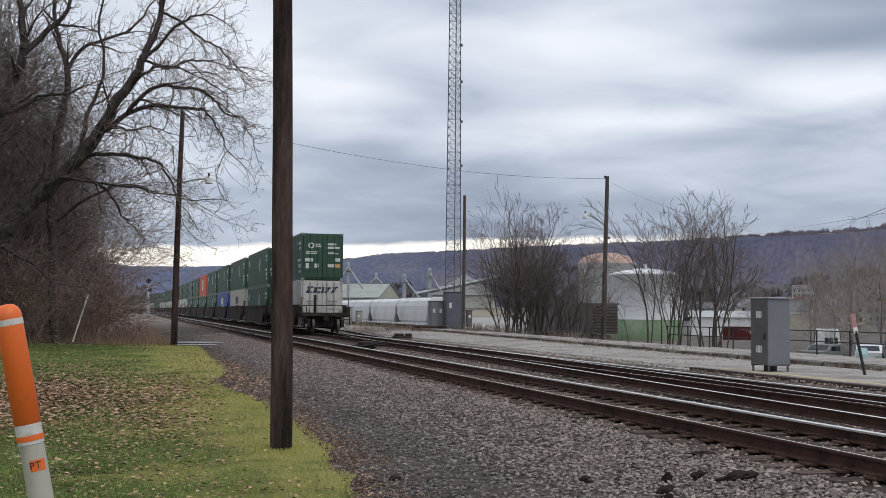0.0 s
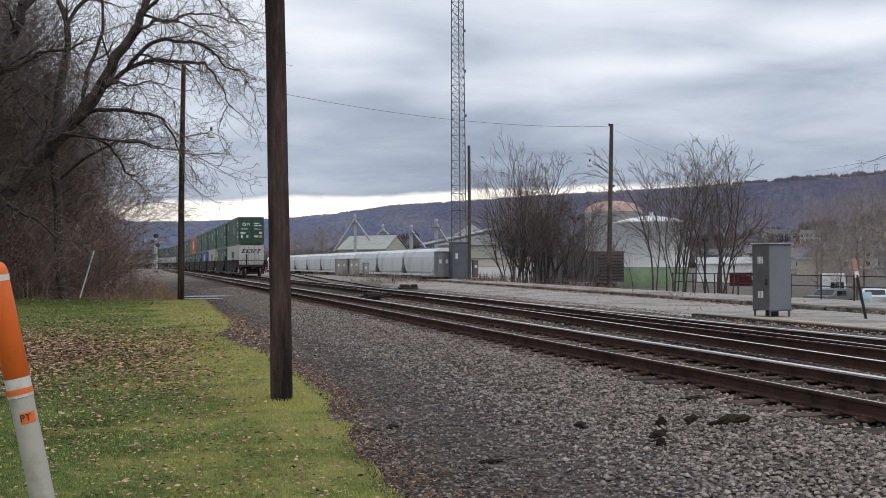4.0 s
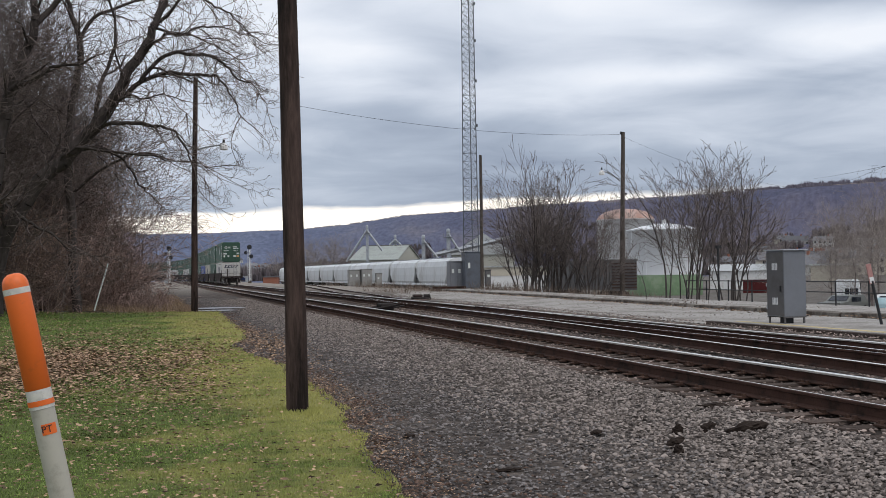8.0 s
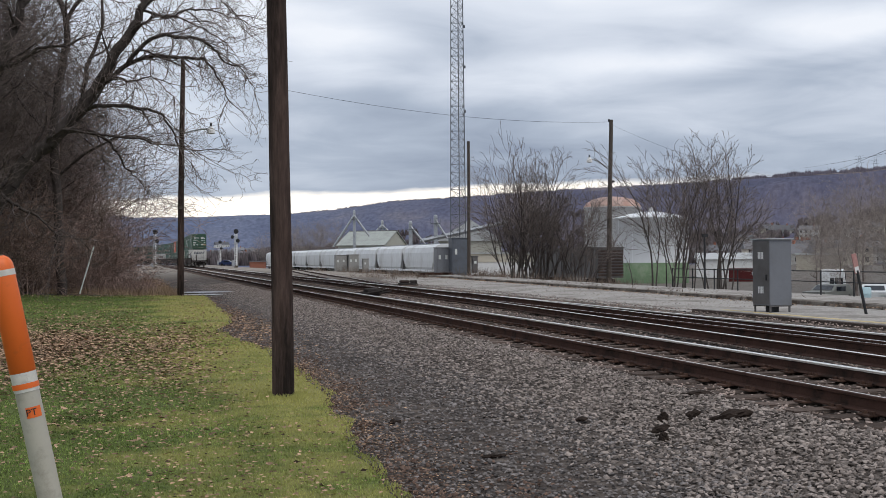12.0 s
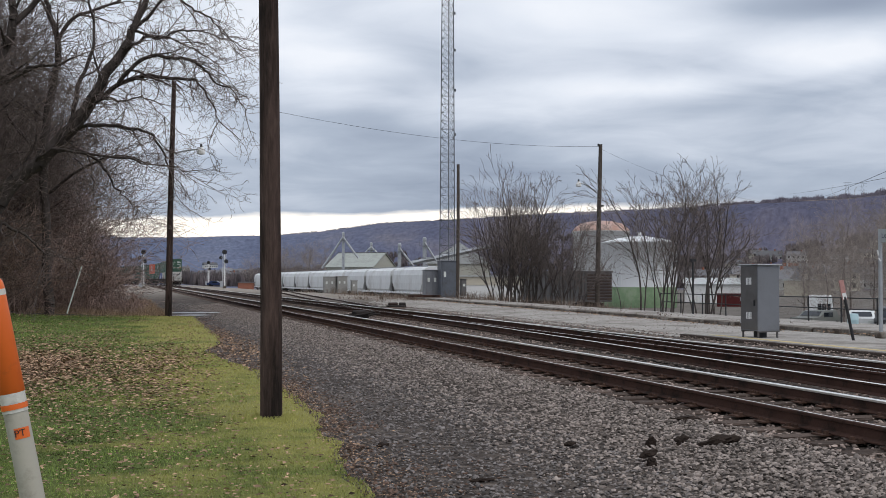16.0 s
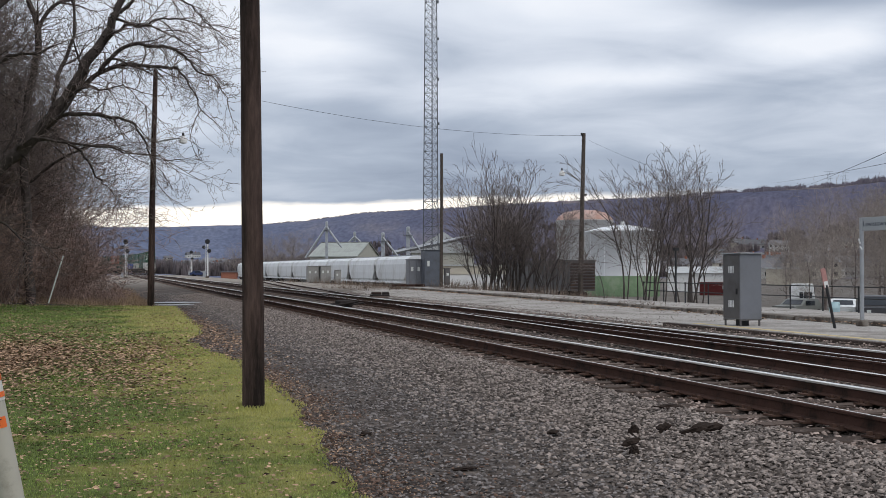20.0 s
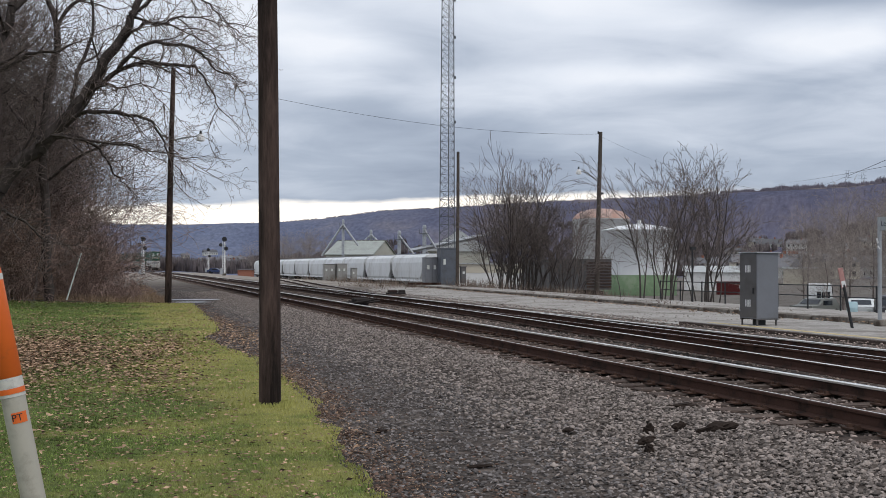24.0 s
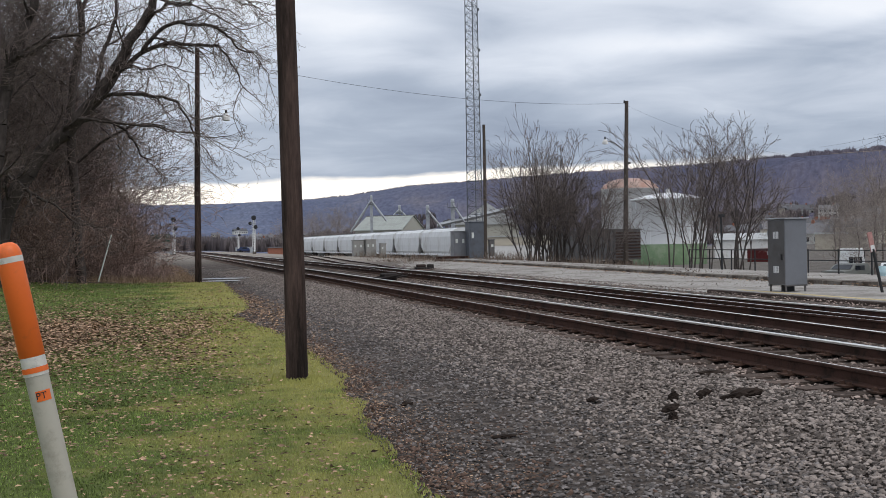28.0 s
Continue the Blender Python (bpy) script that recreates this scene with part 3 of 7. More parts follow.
def build_ground():
    def axis(marks):
        out = []
        for lo, hi, st in marks:
            n = max(1, round((hi - lo) / st))
            out += [lo + (hi - lo) * i / n for i in range(n)]
        out.append(marks[-1][1])
        return out

    xs = axis([(-4500, -1500, 300), (-1500, -300, 100), (-300, -60, 24), (-60, -10, 5), (-10, 3, 1), (3, 4.6, 0.4), (4.6, 6.2, 0.2), (6.2, 8.8, 0.65), (8.8, 10.4, 0.2), (10.4, 12.8, 0.6), (12.8, 13.6, 0.2), (13.6, 18.6, 1.0), (18.6, 19.2, 0.1), (19.2, 35, 1.6), (35, 80, 5), (80, 300, 20), (300, 2200, 38), (2200, 4500, 230)])
    ys = axis([(-4500, -600, 650), (-600, -60, 60), (-60, 0, 6), (0, 80, 2), (80, 200, 6), (200, 500, 20), (500, 3000, 38), (3000, 4500, 200)])
    nx = len(xs)
    verts = [(x, y, ground_z(x, y)) for y in ys for x in xs]
    faces = [(j * nx + i, j * nx + i + 1, (j + 1) * nx + i + 1, (j + 1) * nx + i) for j in range(len(ys) - 1) for i in range(nx - 1)]
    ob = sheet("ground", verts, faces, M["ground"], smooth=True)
    tagged(ob, "grey gravel ground running into a valley with wooded hills", "ground", kind="structure")


build_ground()


# ---- tracks ----
RAIL = ((-0.075, 0.0), (0.075, 0.0), (0.075, 0.012), (0.012, 0.035), (0.010, 0.120), (0.037, 0.130), (0.037, 0.153), (0.032, 0.160), (0.004, 0.1605), (-0.032, 0.160), (-0.037, 0.153), (-0.037, 0.130), (-0.010, 0.120), (-0.012, 0.035), (-0.075, 0.012))


def rail_mesh(points, z0, gauge_left=False):
    """A rail swept along (x, y) points; the worn running side of its head takes the second material."""
    n, k = len(points), len(RAIL)
    verts, faces, mats = [], [], []
    for i, (x, y) in enumerate(points):
        a, b = points[max(0, i - 1)], points[min(n - 1, i + 1)]
        d = Vector((b[0] - a[0], b[1] - a[1])).normalized()
        for u, w in RAIL:
            verts.append((x + u * d.y, y - u * d.x, z0 + w))
    for i in range(n - 1):
        for j in range(k):
            faces.append((i * k + j, i * k + (j + 1) % k, (i + 1) * k + (j + 1) % k, (i + 1) * k + j))
            mats.append(1 if j in ((7, 8, 9, 10) if gauge_left else (6, 7)) else 0)
    faces.append(tuple(range(k))[::-1])
    faces.append(tuple((n - 1) * k + j for j in range(k)))
    me = bpy.data.meshes.new("rail")
    me.from_pydata(verts, [], faces)
    me.materials.append(M["rail"])
    me.materials.append(M["railtop"])
    me.polygons.foreach_set("material_index", mats + [0, 0])
    me.update()
    return me


def add_rail(points, parent, gauge_left=False):
    ob = new("rail", rail_mesh(points, RT - 0.16, gauge_left))
    ob.parent = parent
    return ob


def tie_mesh(rng, length=2.6):
    bm = bmesh.new()
    box(bm, (-length / 2, -0.115, -0.15), (length / 2, 0.115, 0.0), 0.012)
    for v in bm.verts:
        v.co += Vector((rng.uniform(-0.012, 0.012), rng.uniform(-0.008, 0.008), rng.uniform(-0.006, 0.004)))
    me = bpy.data.meshes.new("tie")
    bm.to_mesh(me)
    bm.free()
    me.materials.append(M["tie"])
    return me


def fittings(parent, x0, y_from, y_to, step, gauge=1.505):
    """Tie plates and spike heads under both rails."""
    verts, faces = [], []

    def brick(lo, hi):
        b = len(verts)
        for z in (lo[2], hi[2]):
            verts.extend([(lo[0], lo[1], z), (hi[0], lo[1], z), (hi[0], hi[1], z), (lo[0], hi[1], z)])
        faces.extend([(b + 4, b + 5, b + 6, b + 7)] + [(b + i, b + (i + 1) % 4, b + 4 + (i + 1) % 4, b + 4 + i) for i in range(4)])

    y = y_from
    zt = RT - 0.175
    while y < y_to:
        for side in (-1, 1):
            x, yy, _ = along(x0, y)
            x += side * gauge / 2
            brick((x - 0.18, yy - 0.09, zt), (x + 0.18, yy + 0.09, zt + 0.018))
            for u in (-0.11, 0.11):
                for w in (-0.06, 0.06):
                    brick((x + u - 0.02, yy + w - 0.02, zt + 0.018), (x + u + 0.02, yy + w + 0.02, zt + 0.05))
        y += step
    ob = sheet("tie_plates", verts, faces, M["plate"], parent, "rusty tie plates with spike heads")
    tagged(ob, kind="stuff")


def build_track(name, x0, label, far, ties_to, step=0.53):
    rng = random.Random(int(x0 * 10))
    t = tagged(new(name), label, "railway track", kind="structure")
    s_marks = [-40, 0, 40, 80, 140, 220, CURVE_AT] + [CURVE_AT + 12 * i for i in range(1, int((far - CURVE_AT) / 12) + 1)]
    for side in (-1, 1):
        pts = [along(x0 + side * 0.7525, s)[:2] for s in s_marks]
        add_rail(pts, t, side > 0)
    meshes = [tie_mesh(rng) for _ in range(6)]
    y = -4.0
    far_v, far_f = [], []
    while y < 300:
        if y < ties_to:
            ob = new("tie", rng.choice(meshes))
            ob.parent = t
            ob.matrix_basis = pose(x0 + rng.uniform(-0.05, 0.05), y + rng.uniform(-0.03, 0.03), RT - 0.178 + rng.uniform(-0.012, 0.004), 0, 0, rng.uniform(-1.2, 1.2))
        else:
            b = len(far_v)
            z = RT - 0.18
            far_v += [(x0 - 1.3, y - 0.11, z), (x0 + 1.3, y - 0.11, z), (x0 + 1.3, y + 0.11, z), (x0 - 1.3, y + 0.11, z)]
            far_v += [(vx, vy, z - 0.1) for vx, vy, _ in far_v[b:b + 4]]
            far_f += [(b, b + 1, b + 2, b + 3), (b + 4, b + 5, b + 1, b), (b + 7, b + 4, b, b + 3), (b + 5, b + 6, b + 2, b + 1)]
        y += step
    tagged(sheet("distant_ties", far_v, far_f, M["tie"], t), kind="stuff")
    fittings(t, x0, -2.0, 60, step)
    return t


track_1 = build_track("track_1", TRACK_1, "rusty steel railway track on dark timber ties in ballast", 640, 95)
track_2 = build_track("track_2", TRACK_2, "second steel railway track on dark timber ties", 640, 95)


def build_crossover():
    """The diverging rails that leave the second track and lead across towards the first."""
    t = tagged(new("crossover_track"), "diverging crossover rails leaving the second track", "railway track", kind="structure")
    for side in (-1, 1):
        pts = []
        for i in range(32):
            y = 42.0 - i * 1.5
            off = 0.0018 * max(0.0, 42.0 - y) ** 2 if y > 28 else 0.353 + 0.0504 * (28 - y)
            pts.append((TRACK_2 - off - 0.08 * (1 - smoothstep(38, 42, y)) + side * 0.7525, y))
        add_rail(pts, t, side > 0)


build_crossover()


def siding_off(y):
    """How far the yard lead has left the second track at y."""
    return 0.0 if y < 48 else 0.0045 * (y - 48) ** 2 if y < 57.4 else 0.4 + 0.085 * (y - 57.4)


def build_siding():
    """The yard lead that leaves the second track and the siding on which the hopper cars stand."""
    t = tagged(new("siding_track"), "rusty yard siding curving away from the second track", "railway track", kind="structure")
    for side in (-1, 1):
        pts = []
        for i in range(30):
            y = 50.0 + i * 6.5
            off = siding_off(y)
            pts.append((TRACK_2 + 0.1 + off + side * 0.7525, y))
        ob = add_rail(pts, t)
        ob.matrix_basis = pose(0, 0, -0.012)
    meshes = [tie_mesh(random.Random(77))]
    for i in range(120):
        y = 72 + i * 0.62
        off = siding_off(y)
        ob = new("tie", meshes[0])
        ob.parent = t
        ob.matrix_basis = pose(TRACK_2 + off, y, RT - 0.2)
    z = HOPPER_Z
    t2 = tagged(new("yard_track"), "yard track under the standing hopper cars", "railway track", kind="structure")
    d = (HOPPER_FAR - HOPPER_NEAR).normalized()
    for side in (-1, 1):
        nrm = Vector((d.y, -d.x)) * side * 0.7525
        a, b = HOPPER_NEAR - d * 10 + nrm, HOPPER_FAR + d * 20 + nrm
        ob = new("rail", rail_mesh([tuple(a), tuple((a + b) / 2), tuple(b)], z - 0.16))
        ob.parent = t2


HOPPER_NEAR, HOPPER_FAR, HOPPER_Z = Vector((40.4, 146.0)), Vector((37.05, 338.0)), -1.0
build_siding()


# ---- lawn, leaves, ballast stones ----
def lawn_edge(y):
    """x of the lawn's edge towards the gravel path."""
    base = table(y, ((-10, 1.5), (4, 1.72), (8, 1.84), (10.1, 1.98), (11.3, 2.14), (12.2, 2.06), (13.6, 2.36), (16, 2.4), (20.5, 2.38), (23.5, 2.12), (27.2, 1.92), (29.5, 2.45), (33, 2.72), (41, 2.85), (48, 3.05), (54, 3.2)))
    return base - 0.08 + 0.15 * noise.noise(Vector((y * 1.1, 3.1, 0))) + 0.09 * noise.noise(Vector((y * 4.0, 8.1, 0)))


def lawn_far(x):
    return 52.5 - 0.62 * min(0, x - 3.0) + 0.8 * noise.noise(Vector((x * 0.8, 1.0, 0)))


def lawn_z(x, y):
    return ground_z(x, y) + 0.035 + 0.03 * noise.noise(Vector((x * 0.35, y * 0.35, 0)))


def build_lawn():
    ys = [-8 + 0.5 * i for i in range(124)]
    nx = 40
    verts, faces = [], []
    for y in ys:
        e = lawn_edge(y)
        for i in range(nx):
            f = 1 - (1 - i / (nx - 1)) ** 1.6
            x = -30 + (e + 30) * f
            yy = min(y, lawn_far(x))
            drop = 0.05 if i == nx - 1 else 0.0
            verts.append((x, yy, lawn_z(x, yy) - drop))
    for j in range(len(ys) - 1):
        for i in range(nx - 1):
            a = j * nx + i
            faces.append((a, a + 1, a + nx + 1, a + nx))
    ob = sheet("lawn", verts, faces, M["soil"], smooth=True)
    tagged(ob, "short green and yellowing lawn beside the gravel path", "lawn", kind="structure")
    # blades of grass, thick near by
    rng = np.random.RandomState(5)
    v, f = [], []
    for count, y0, y1, h in ((75000, 4.0, 13.0, 0.022), (42000, 13.0, 26.0, 0.03), (26000, 26.0, 54.0, 0.042)):
        ys_ = rng.uniform(y0, y1, count)
        xs_ = rng.uniform(-1, 1, count)
        hs = rng.uniform(0.5, 1.3, count) * h
        an = rng.uniform(0, math.tau, count)
        le = rng.uniform(-0.6, 0.6, (count, 2))
        for y, u, hh, a, l in zip(ys_, xs_, hs, an, le):
            lo, hi = -0.5 - 0.14 * y, lawn_edge(y) + 0.04
            x = lo + (hi - lo) * (u * 0.5 + 0.5)
            if y > lawn_far(x):
                continue
            z = lawn_z(x, y) - 0.005
            w = (0.0035 + 0.0006 * y * 0.5)
            dx, dy = w * math.cos(a), w * math.sin(a)
            v.append((x - dx, y - dy, z))
            v.append((x + dx, y + dy, z))
            v.append((x + l[0] * hh, y + l[1] * hh, z + hh))
    # longer tufts left standing round the pole's foot
    for a, d, hh, l in zip(rng.uniform(0, math.tau, 900), np.abs(rng.normal(0, 0.11, 900)), rng.uniform(0.03, 0.08, 900), rng.uniform(-0.5, 0.5, (900, 2))):
        x, y = 1.68 + (0.14 + d) * math.cos(a), 13.4 + (0.14 + d) * math.sin(a)
        z = lawn_z(x, y) - 0.01
        v.append((x - 0.007, y, z))
        v.append((x + 0.007, y, z))
        v.append((x + l[0] * hh, y + l[1] * hh, z + hh))
    v = np.array(v)
    f = np.arange(len(v)).reshape(-1, 3)
    ob = finish("lawn_grass", fast_mesh("lawn_grass", v, f), M["grass"])
    tagged(ob, "short green grass blades with yellowed patches", "grass", kind="stuff")


build_lawn()


def build_leaves():
    rng = random.Random(11)
    v, f = [], []

    def leaf(x, y, z, s):
        s *= min(1.0, 0.42 + y / 45.0)
        a = rng.uniform(0, math.tau)
        c, sn = math.cos(a), math.sin(a)
        tilt = rng.uniform(-0.5, 0.5)
        b = len(v)
        curl = rng.uniform(0.1, 0.55)
        pts = ((-1, 0, 0), (-0.25, 0.55, curl), (1, 0.1, curl * 0.5), (-0.2, -0.5, curl * 0.8))
        for p, q, r in pts:
            v.append((x + s * (p * c - q * sn), y + s * (p * sn + q * c), z + s * (r * 0.8 + tilt * q)))
        f.append((b, b + 1, b + 2, b + 3))

    drifts = [(-1.4, 21.0, 0.7, 2.4, 5200), (-2.3, 19.5, 0.8, 2.6, 4600), (-1.8, 25.0, 0.9, 2.2, 2400), (0.3, 19.5, 0.5, 2.6, 1700), (0.9, 24.0, 0.5, 3.0, 1200), (0.5, 15.5, 0.45, 2.2, 620), (-0.4, 13.0, 0.5, 1.4, 380), (-1.5, 15.5, 0.5, 1.4, 500), (-0.3, 10.0, 0.5, 1.0, 120), (1.5, 10.2, 0.3, 0.5, 110), (1.2, 8.4, 0.3, 0.4, 70), (0.3, 8.4, 0.4, 0.6, 90), (-1.2, 30.0, 1.2, 3.0, 900), (-5.0, 33.0, 3.0, 5.0, 1200), (-2.5, 52.0, 4.0, 1.0, 900)]
    for cx, cy, sx, sy, n in drifts:
        for _ in range(n):
            x, y = rng.gauss(cx, sx), rng.gauss(cy, sy)
            if x > lawn_edge(y) - 0.05 or y < 4:
                continue
            leaf(x, y, lawn_z(x, y) + rng.uniform(0.03, 0.07), rng.uniform(0.026, 0.056))
    for _ in range(21000):
        y = 4.5 + 45 * rng.random() ** 1.4
        x = rng.uniform(-0.8 - 0.15 * y, lawn_edge(y) + 0.25)
        if noise.fractal(Vector((x * 0.9, y * 0.35, 5.0)), 1.0, 2.0, 3) + rng.gauss(0, 0.25) > 0.0:
            leaf(x, y, lawn_z(x, y) + rng.uniform(0.03, 0.065), rng.uniform(0.02, 0.044))
    # brown bits along the border of lawn and path
    for _ in range(6500):
        y = 4.5 + 14 * rng.random() ** 1.3
        x = lawn_edge(y) + abs(rng.gauss(0, 0.3)) * (1.4 if y < 11 else 0.8)
        leaf(x, y, 0.012 + rng.uniform(0.0, 0.015), rng.uniform(0.01, 0.024))
    for _ in range(1600):
        y = rng.uniform(8, 70)
        x = 18.72 - abs(rng.gauss(0, 0.35))
        leaf(x, y, max(0.325 if y < 27 else 0.0, ground_z(x, y) + 0.05), rng.uniform(0.03, 0.06))
    for _ in range(3000):
        x, y = rng.gauss(2.75, 0.4), rng.gauss(30, 6)
        if x > lawn_edge(y):
            leaf(x, y, ground_z(x, y) + 0.012, rng.uniform(0.02, 0.05))
    ob = sheet("fallen_leaves", v, f, M["leaf"])
    tagged(ob, "dry brown leaves scattered in drifts on the lawn", "leaves", kind="stuff")


build_leaves()


def stone_field(name, mat, label, n, place, size, seed, category="gravel"):
    """Loose broken stones, each its own little faceted lump, joined."""
    rng = np.random.RandomState(seed)
    base = np.array([(1, 0, 0), (-1, 0, 0), (0, 1, 0), (0, -1, 0), (0, 0, 1), (0.62, 0.6, 0.55), (-0.65, 0.55, 0.5), (0.55, -0.66, 0.5), (-0.6, -0.6, 0.55)], dtype=float)
    faces = np.array([(0, 5, 7), (5, 4, 7), (0, 2, 5), (2, 6, 5), (5, 6, 4), (6, 1, 8), (6, 8, 4), (2, 1, 6), (1, 3, 8), (8, 3, 7), (8, 7, 4), (3, 0, 7)])
    xyz = place(rng, n)
    n = len(xyz)
    v = base[None] * rng.uniform(0.45, 1.35, (n, len(base), 1))
    sc = rng.uniform(0.55, 1.25, (n, 1, 1)) * size
    v = v * sc * np.stack([np.ones(n) * 1.15, rng.uniform(0.5, 0.9, n), rng.uniform(0.45, 0.9, n)], axis=1)[:, None, :]
    a, t = rng.uniform(0, math.tau, n), rng.uniform(-0.7, 0.7, n)
    ca, sa, ct, st = np.cos(a), np.sin(a), np.cos(t), np.sin(t)
    y2, z2 = v[:, :, 1] * ct[:, None] - v[:, :, 2] * st[:, None], v[:, :, 1] * st[:, None] + v[:, :, 2] * ct[:, None]
    x3 = v[:, :, 0] * ca[:, None] - y2 * sa[:, None]
    y3 = v[:, :, 0] * sa[:, None] + y2 * ca[:, None]
    v = np.stack([x3, y3, z2], axis=2) + xyz[:, None, :]
    f = (faces[None] + (np.arange(n) * len(base))[:, None, None]).reshape(-1, 3)
    ob = finish(name, fast_mesh(name, v.reshape(-1, 3), f), mat)
    tagged(ob, label, category, kind="stuff")


def shoulder_place(rng, n):
    y = 4.5 + 72 * rng.random_sample(n) ** 2.3
    lo = np.where(y < 12, 3.3, 3.5)
    x = lo + (6.25 - lo) * rng.random_sample(n) ** 0.5
    return np.array([(a, b, ground_z(a, b) + rng.uniform(-0.012, 0.022)) for a, b in zip(x, y)])


def path_place(rng, n):
    y = 4.5 + 80 * rng.random_sample(n) ** 2.4
    u = rng.random_sample(n)
    return np.array([(e + (4.9 - e) * k, b, ground_z(3.5, b) + rng.uniform(-0.008, 0.014)) for k, b in zip(u, y) for e in (lawn_edge(b) - 0.06,)])


def bed_place(rng, n):
    y = 7 + 46 * rng.random_sample(n) ** 1.8
    x = rng.uniform(6.15, 14.2, n)
    return np.array([(a, b, ground_z(a, b) + rng.uniform(-0.01, 0.02)) for a, b in zip(x, y)])


stone_field("ballast_shoulder", M["stone"], "grey and pinkish broken ballast stones", 64000, shoulder_place, 0.027, 3)
stone_field("path_gravel", M["path_stone"], "dark fine gravel of the trackside path", 44000, path_place, 0.021, 4)


def litter_place(rng, n):
    """Damp litter along the lawn's edge, in patches, and over the soft middle of the path."""
    rows = []
    for b, w, q in zip(4.5 + 46 * rng.random_sample(n) ** 1.9, np.abs(rng.normal(0, 0.42, n)), rng.random_sample(n)):
        x = lawn_edge(b) - 0.05 + w * (1.9 if b < 10 else 1.0)
        if noise.noise(Vector((x * 1.3, b * 0.9, 5.0))) + 0.25 > 0.6 * q and x < 4.6:
            rows.append((x, b, ground_z(x, b) + 0.012 + 0.012 * q))
    return np.array(rows)


stone_field("leaf_litter", M["litter"], "damp brown leaf litter along the lawn's edge", 9000, litter_place, 0.02, 12, "leaves")
stone_field("track_ballast", M["bed_stone"], "ballast stones between ties and tracks", 34000, bed_place, 0.028, 6)


def apron_place(rng, n):
    y = 27 + 42 * rng.random_sample(n)
    x = np.where(rng.random_sample(n) < 0.45, 14.0 + np.abs(rng.normal(0, 0.5, n)), rng.uniform(14, 18.7, n))
    return np.array([(a, b, ground_z(a, b) + 0.03) for a, b in zip(x, y)])


stone_field("apron_gravel", M["stone"], "loose gravel strewn over the apron", 4500, apron_place, 0.026, 9)


# ---- platform and low wall ----
def build_platform():
    bm = boxes(((14.35, -30, 0.02), (18.1, 27.0, 0.31)), bevel=0.02)
    ob = part("platform", bm, M["asphalt"], None)
    tagged(ob, "grey asphalt station platform beside the tracks", "platform", kind="structure")
    bm = boxes(*[((14.5, y, 0.305), (14.74, y + 1.98, 0.314)) for y in range(-30, 26, 2)])
    tagged(part("platform_edge_line", bm, M["yellow"], None), "worn yellow safety line along the platform edge", "road marking", kind="structure")
    bm = boxes(*[((14.2, y, 0.02), (14.35, y + 2.96, 0.295)) for y in range(-30, 27, 3)], bevel=0.015)
    tagged(part("platform_edge", bm, M["tie"], None), "dark timber edge of the platform", "kerb", kind="structure")
    # apron between the tracks and the wall, further on
    nx, ny = 8, 26
    verts, faces = [], []
    for j in range(ny):
        y = 27.0 + j * 1.7
        for i in range(nx):
            x0 = max(14.1, TRACK_2 + siding_off(y) + 1.7)
            x = x0 + (18.75 - x0) * i / (nx - 1)
            verts.append((x + (0.25 * noise.noise(Vector((y * 0.7, 0, 4))) if i == 0 else 0), y, ground_z(x, y) + 0.035 - (0.06 if i == 0 else 0)))
    for j in range(ny - 1):
        for i in range(nx - 1):
            a = j * nx + i
            faces.append((a, a + 1, a + nx + 1, a + nx))
    tagged(sheet("apron", verts, faces, M["asphalt"], smooth=True), "cracked grey gravel and asphalt strip before the low wall", "pavement", kind="structure")
    wall = tagged(new("low_wall"), "low weathered concrete kerb wall with broken edges", "low wall", kind="structure")
    rng = random.Random(8)
    y = -6.0
    while y < 74:
        ln = rng.uniform(1.7, 2.6)
        zt = max(0.39, 0.335 + 0.0047 * (y - 22)) + rng.uniform(-0.015, 0.015)
        bm = boxes(((0, 0.012, -0.5), (0.42, ln - 0.012, 0)), bevel=0.025)
        for v in bm.verts:
            v.co += Vector((rng.uniform(-0.02, 0.02), rng.uniform(-0.01, 0.01), rng.uniform(-0.02, 0.01)))
        ob = part("block", bm, M["concrete"], wall)
        ob.matrix_basis = pose(18.8 + rng.uniform(-0.03, 0.03), y, zt)
        y += ln
    nx, ny = 6, 30
    verts, faces = [], []
    for j in range(ny):
        y = -8 + j * 2.9
        for i in range(nx):
            x = 19.22 + 10.5 * i / (nx - 1)
            z0 = max(0.345, 0.29 + 0.0047 * (y - 22))
            z = z0 + (-0.08 - z0) * smoothstep(20.5, 29, x)
            verts.append((x, y, z + 0.03))
    for j in range(ny - 1):
        for i in range(nx - 1):
            a = j * nx + i
            faces.append((a, a + 1, a + nx + 1, a + nx))
    tagged(sheet("upper_pavement", verts, faces, M["asphalt"], smooth=True), "grey pavement behind the low wall", "pavement", kind="structure")


build_platform()


# ---- poles, lamps and wires ----
def pole_mesh(h, r0, r1, seed, lean=(0, 0)):
    rng = random.Random(seed)
    bm = bmesh.new()
    rings, n, k = [], 14, 16
    for j in range(k + 1):
        f = j / k
        r = r0 + (r1 - r0) * f
        c = Vector((lean[0] * f * h + 0.015 * math.sin(f * 5 + seed), lean[1] * f * h, -0.3 + (h + 0.3) * f))
        rings.append([bm.verts.new(c + Vector((math.cos(math.tau * i / n), math.sin(math.tau * i / n), 0)) * r * rng.uniform(0.97, 1.03)) for i in range(n)])
    for a, b in zip(rings, rings[1:]):
        for i in range(n):
            bm.faces.new((a[i], a[(i + 1) % n], b[(i + 1) % n], b[i]))
    bm.faces.new(rings[-1])
    return bm


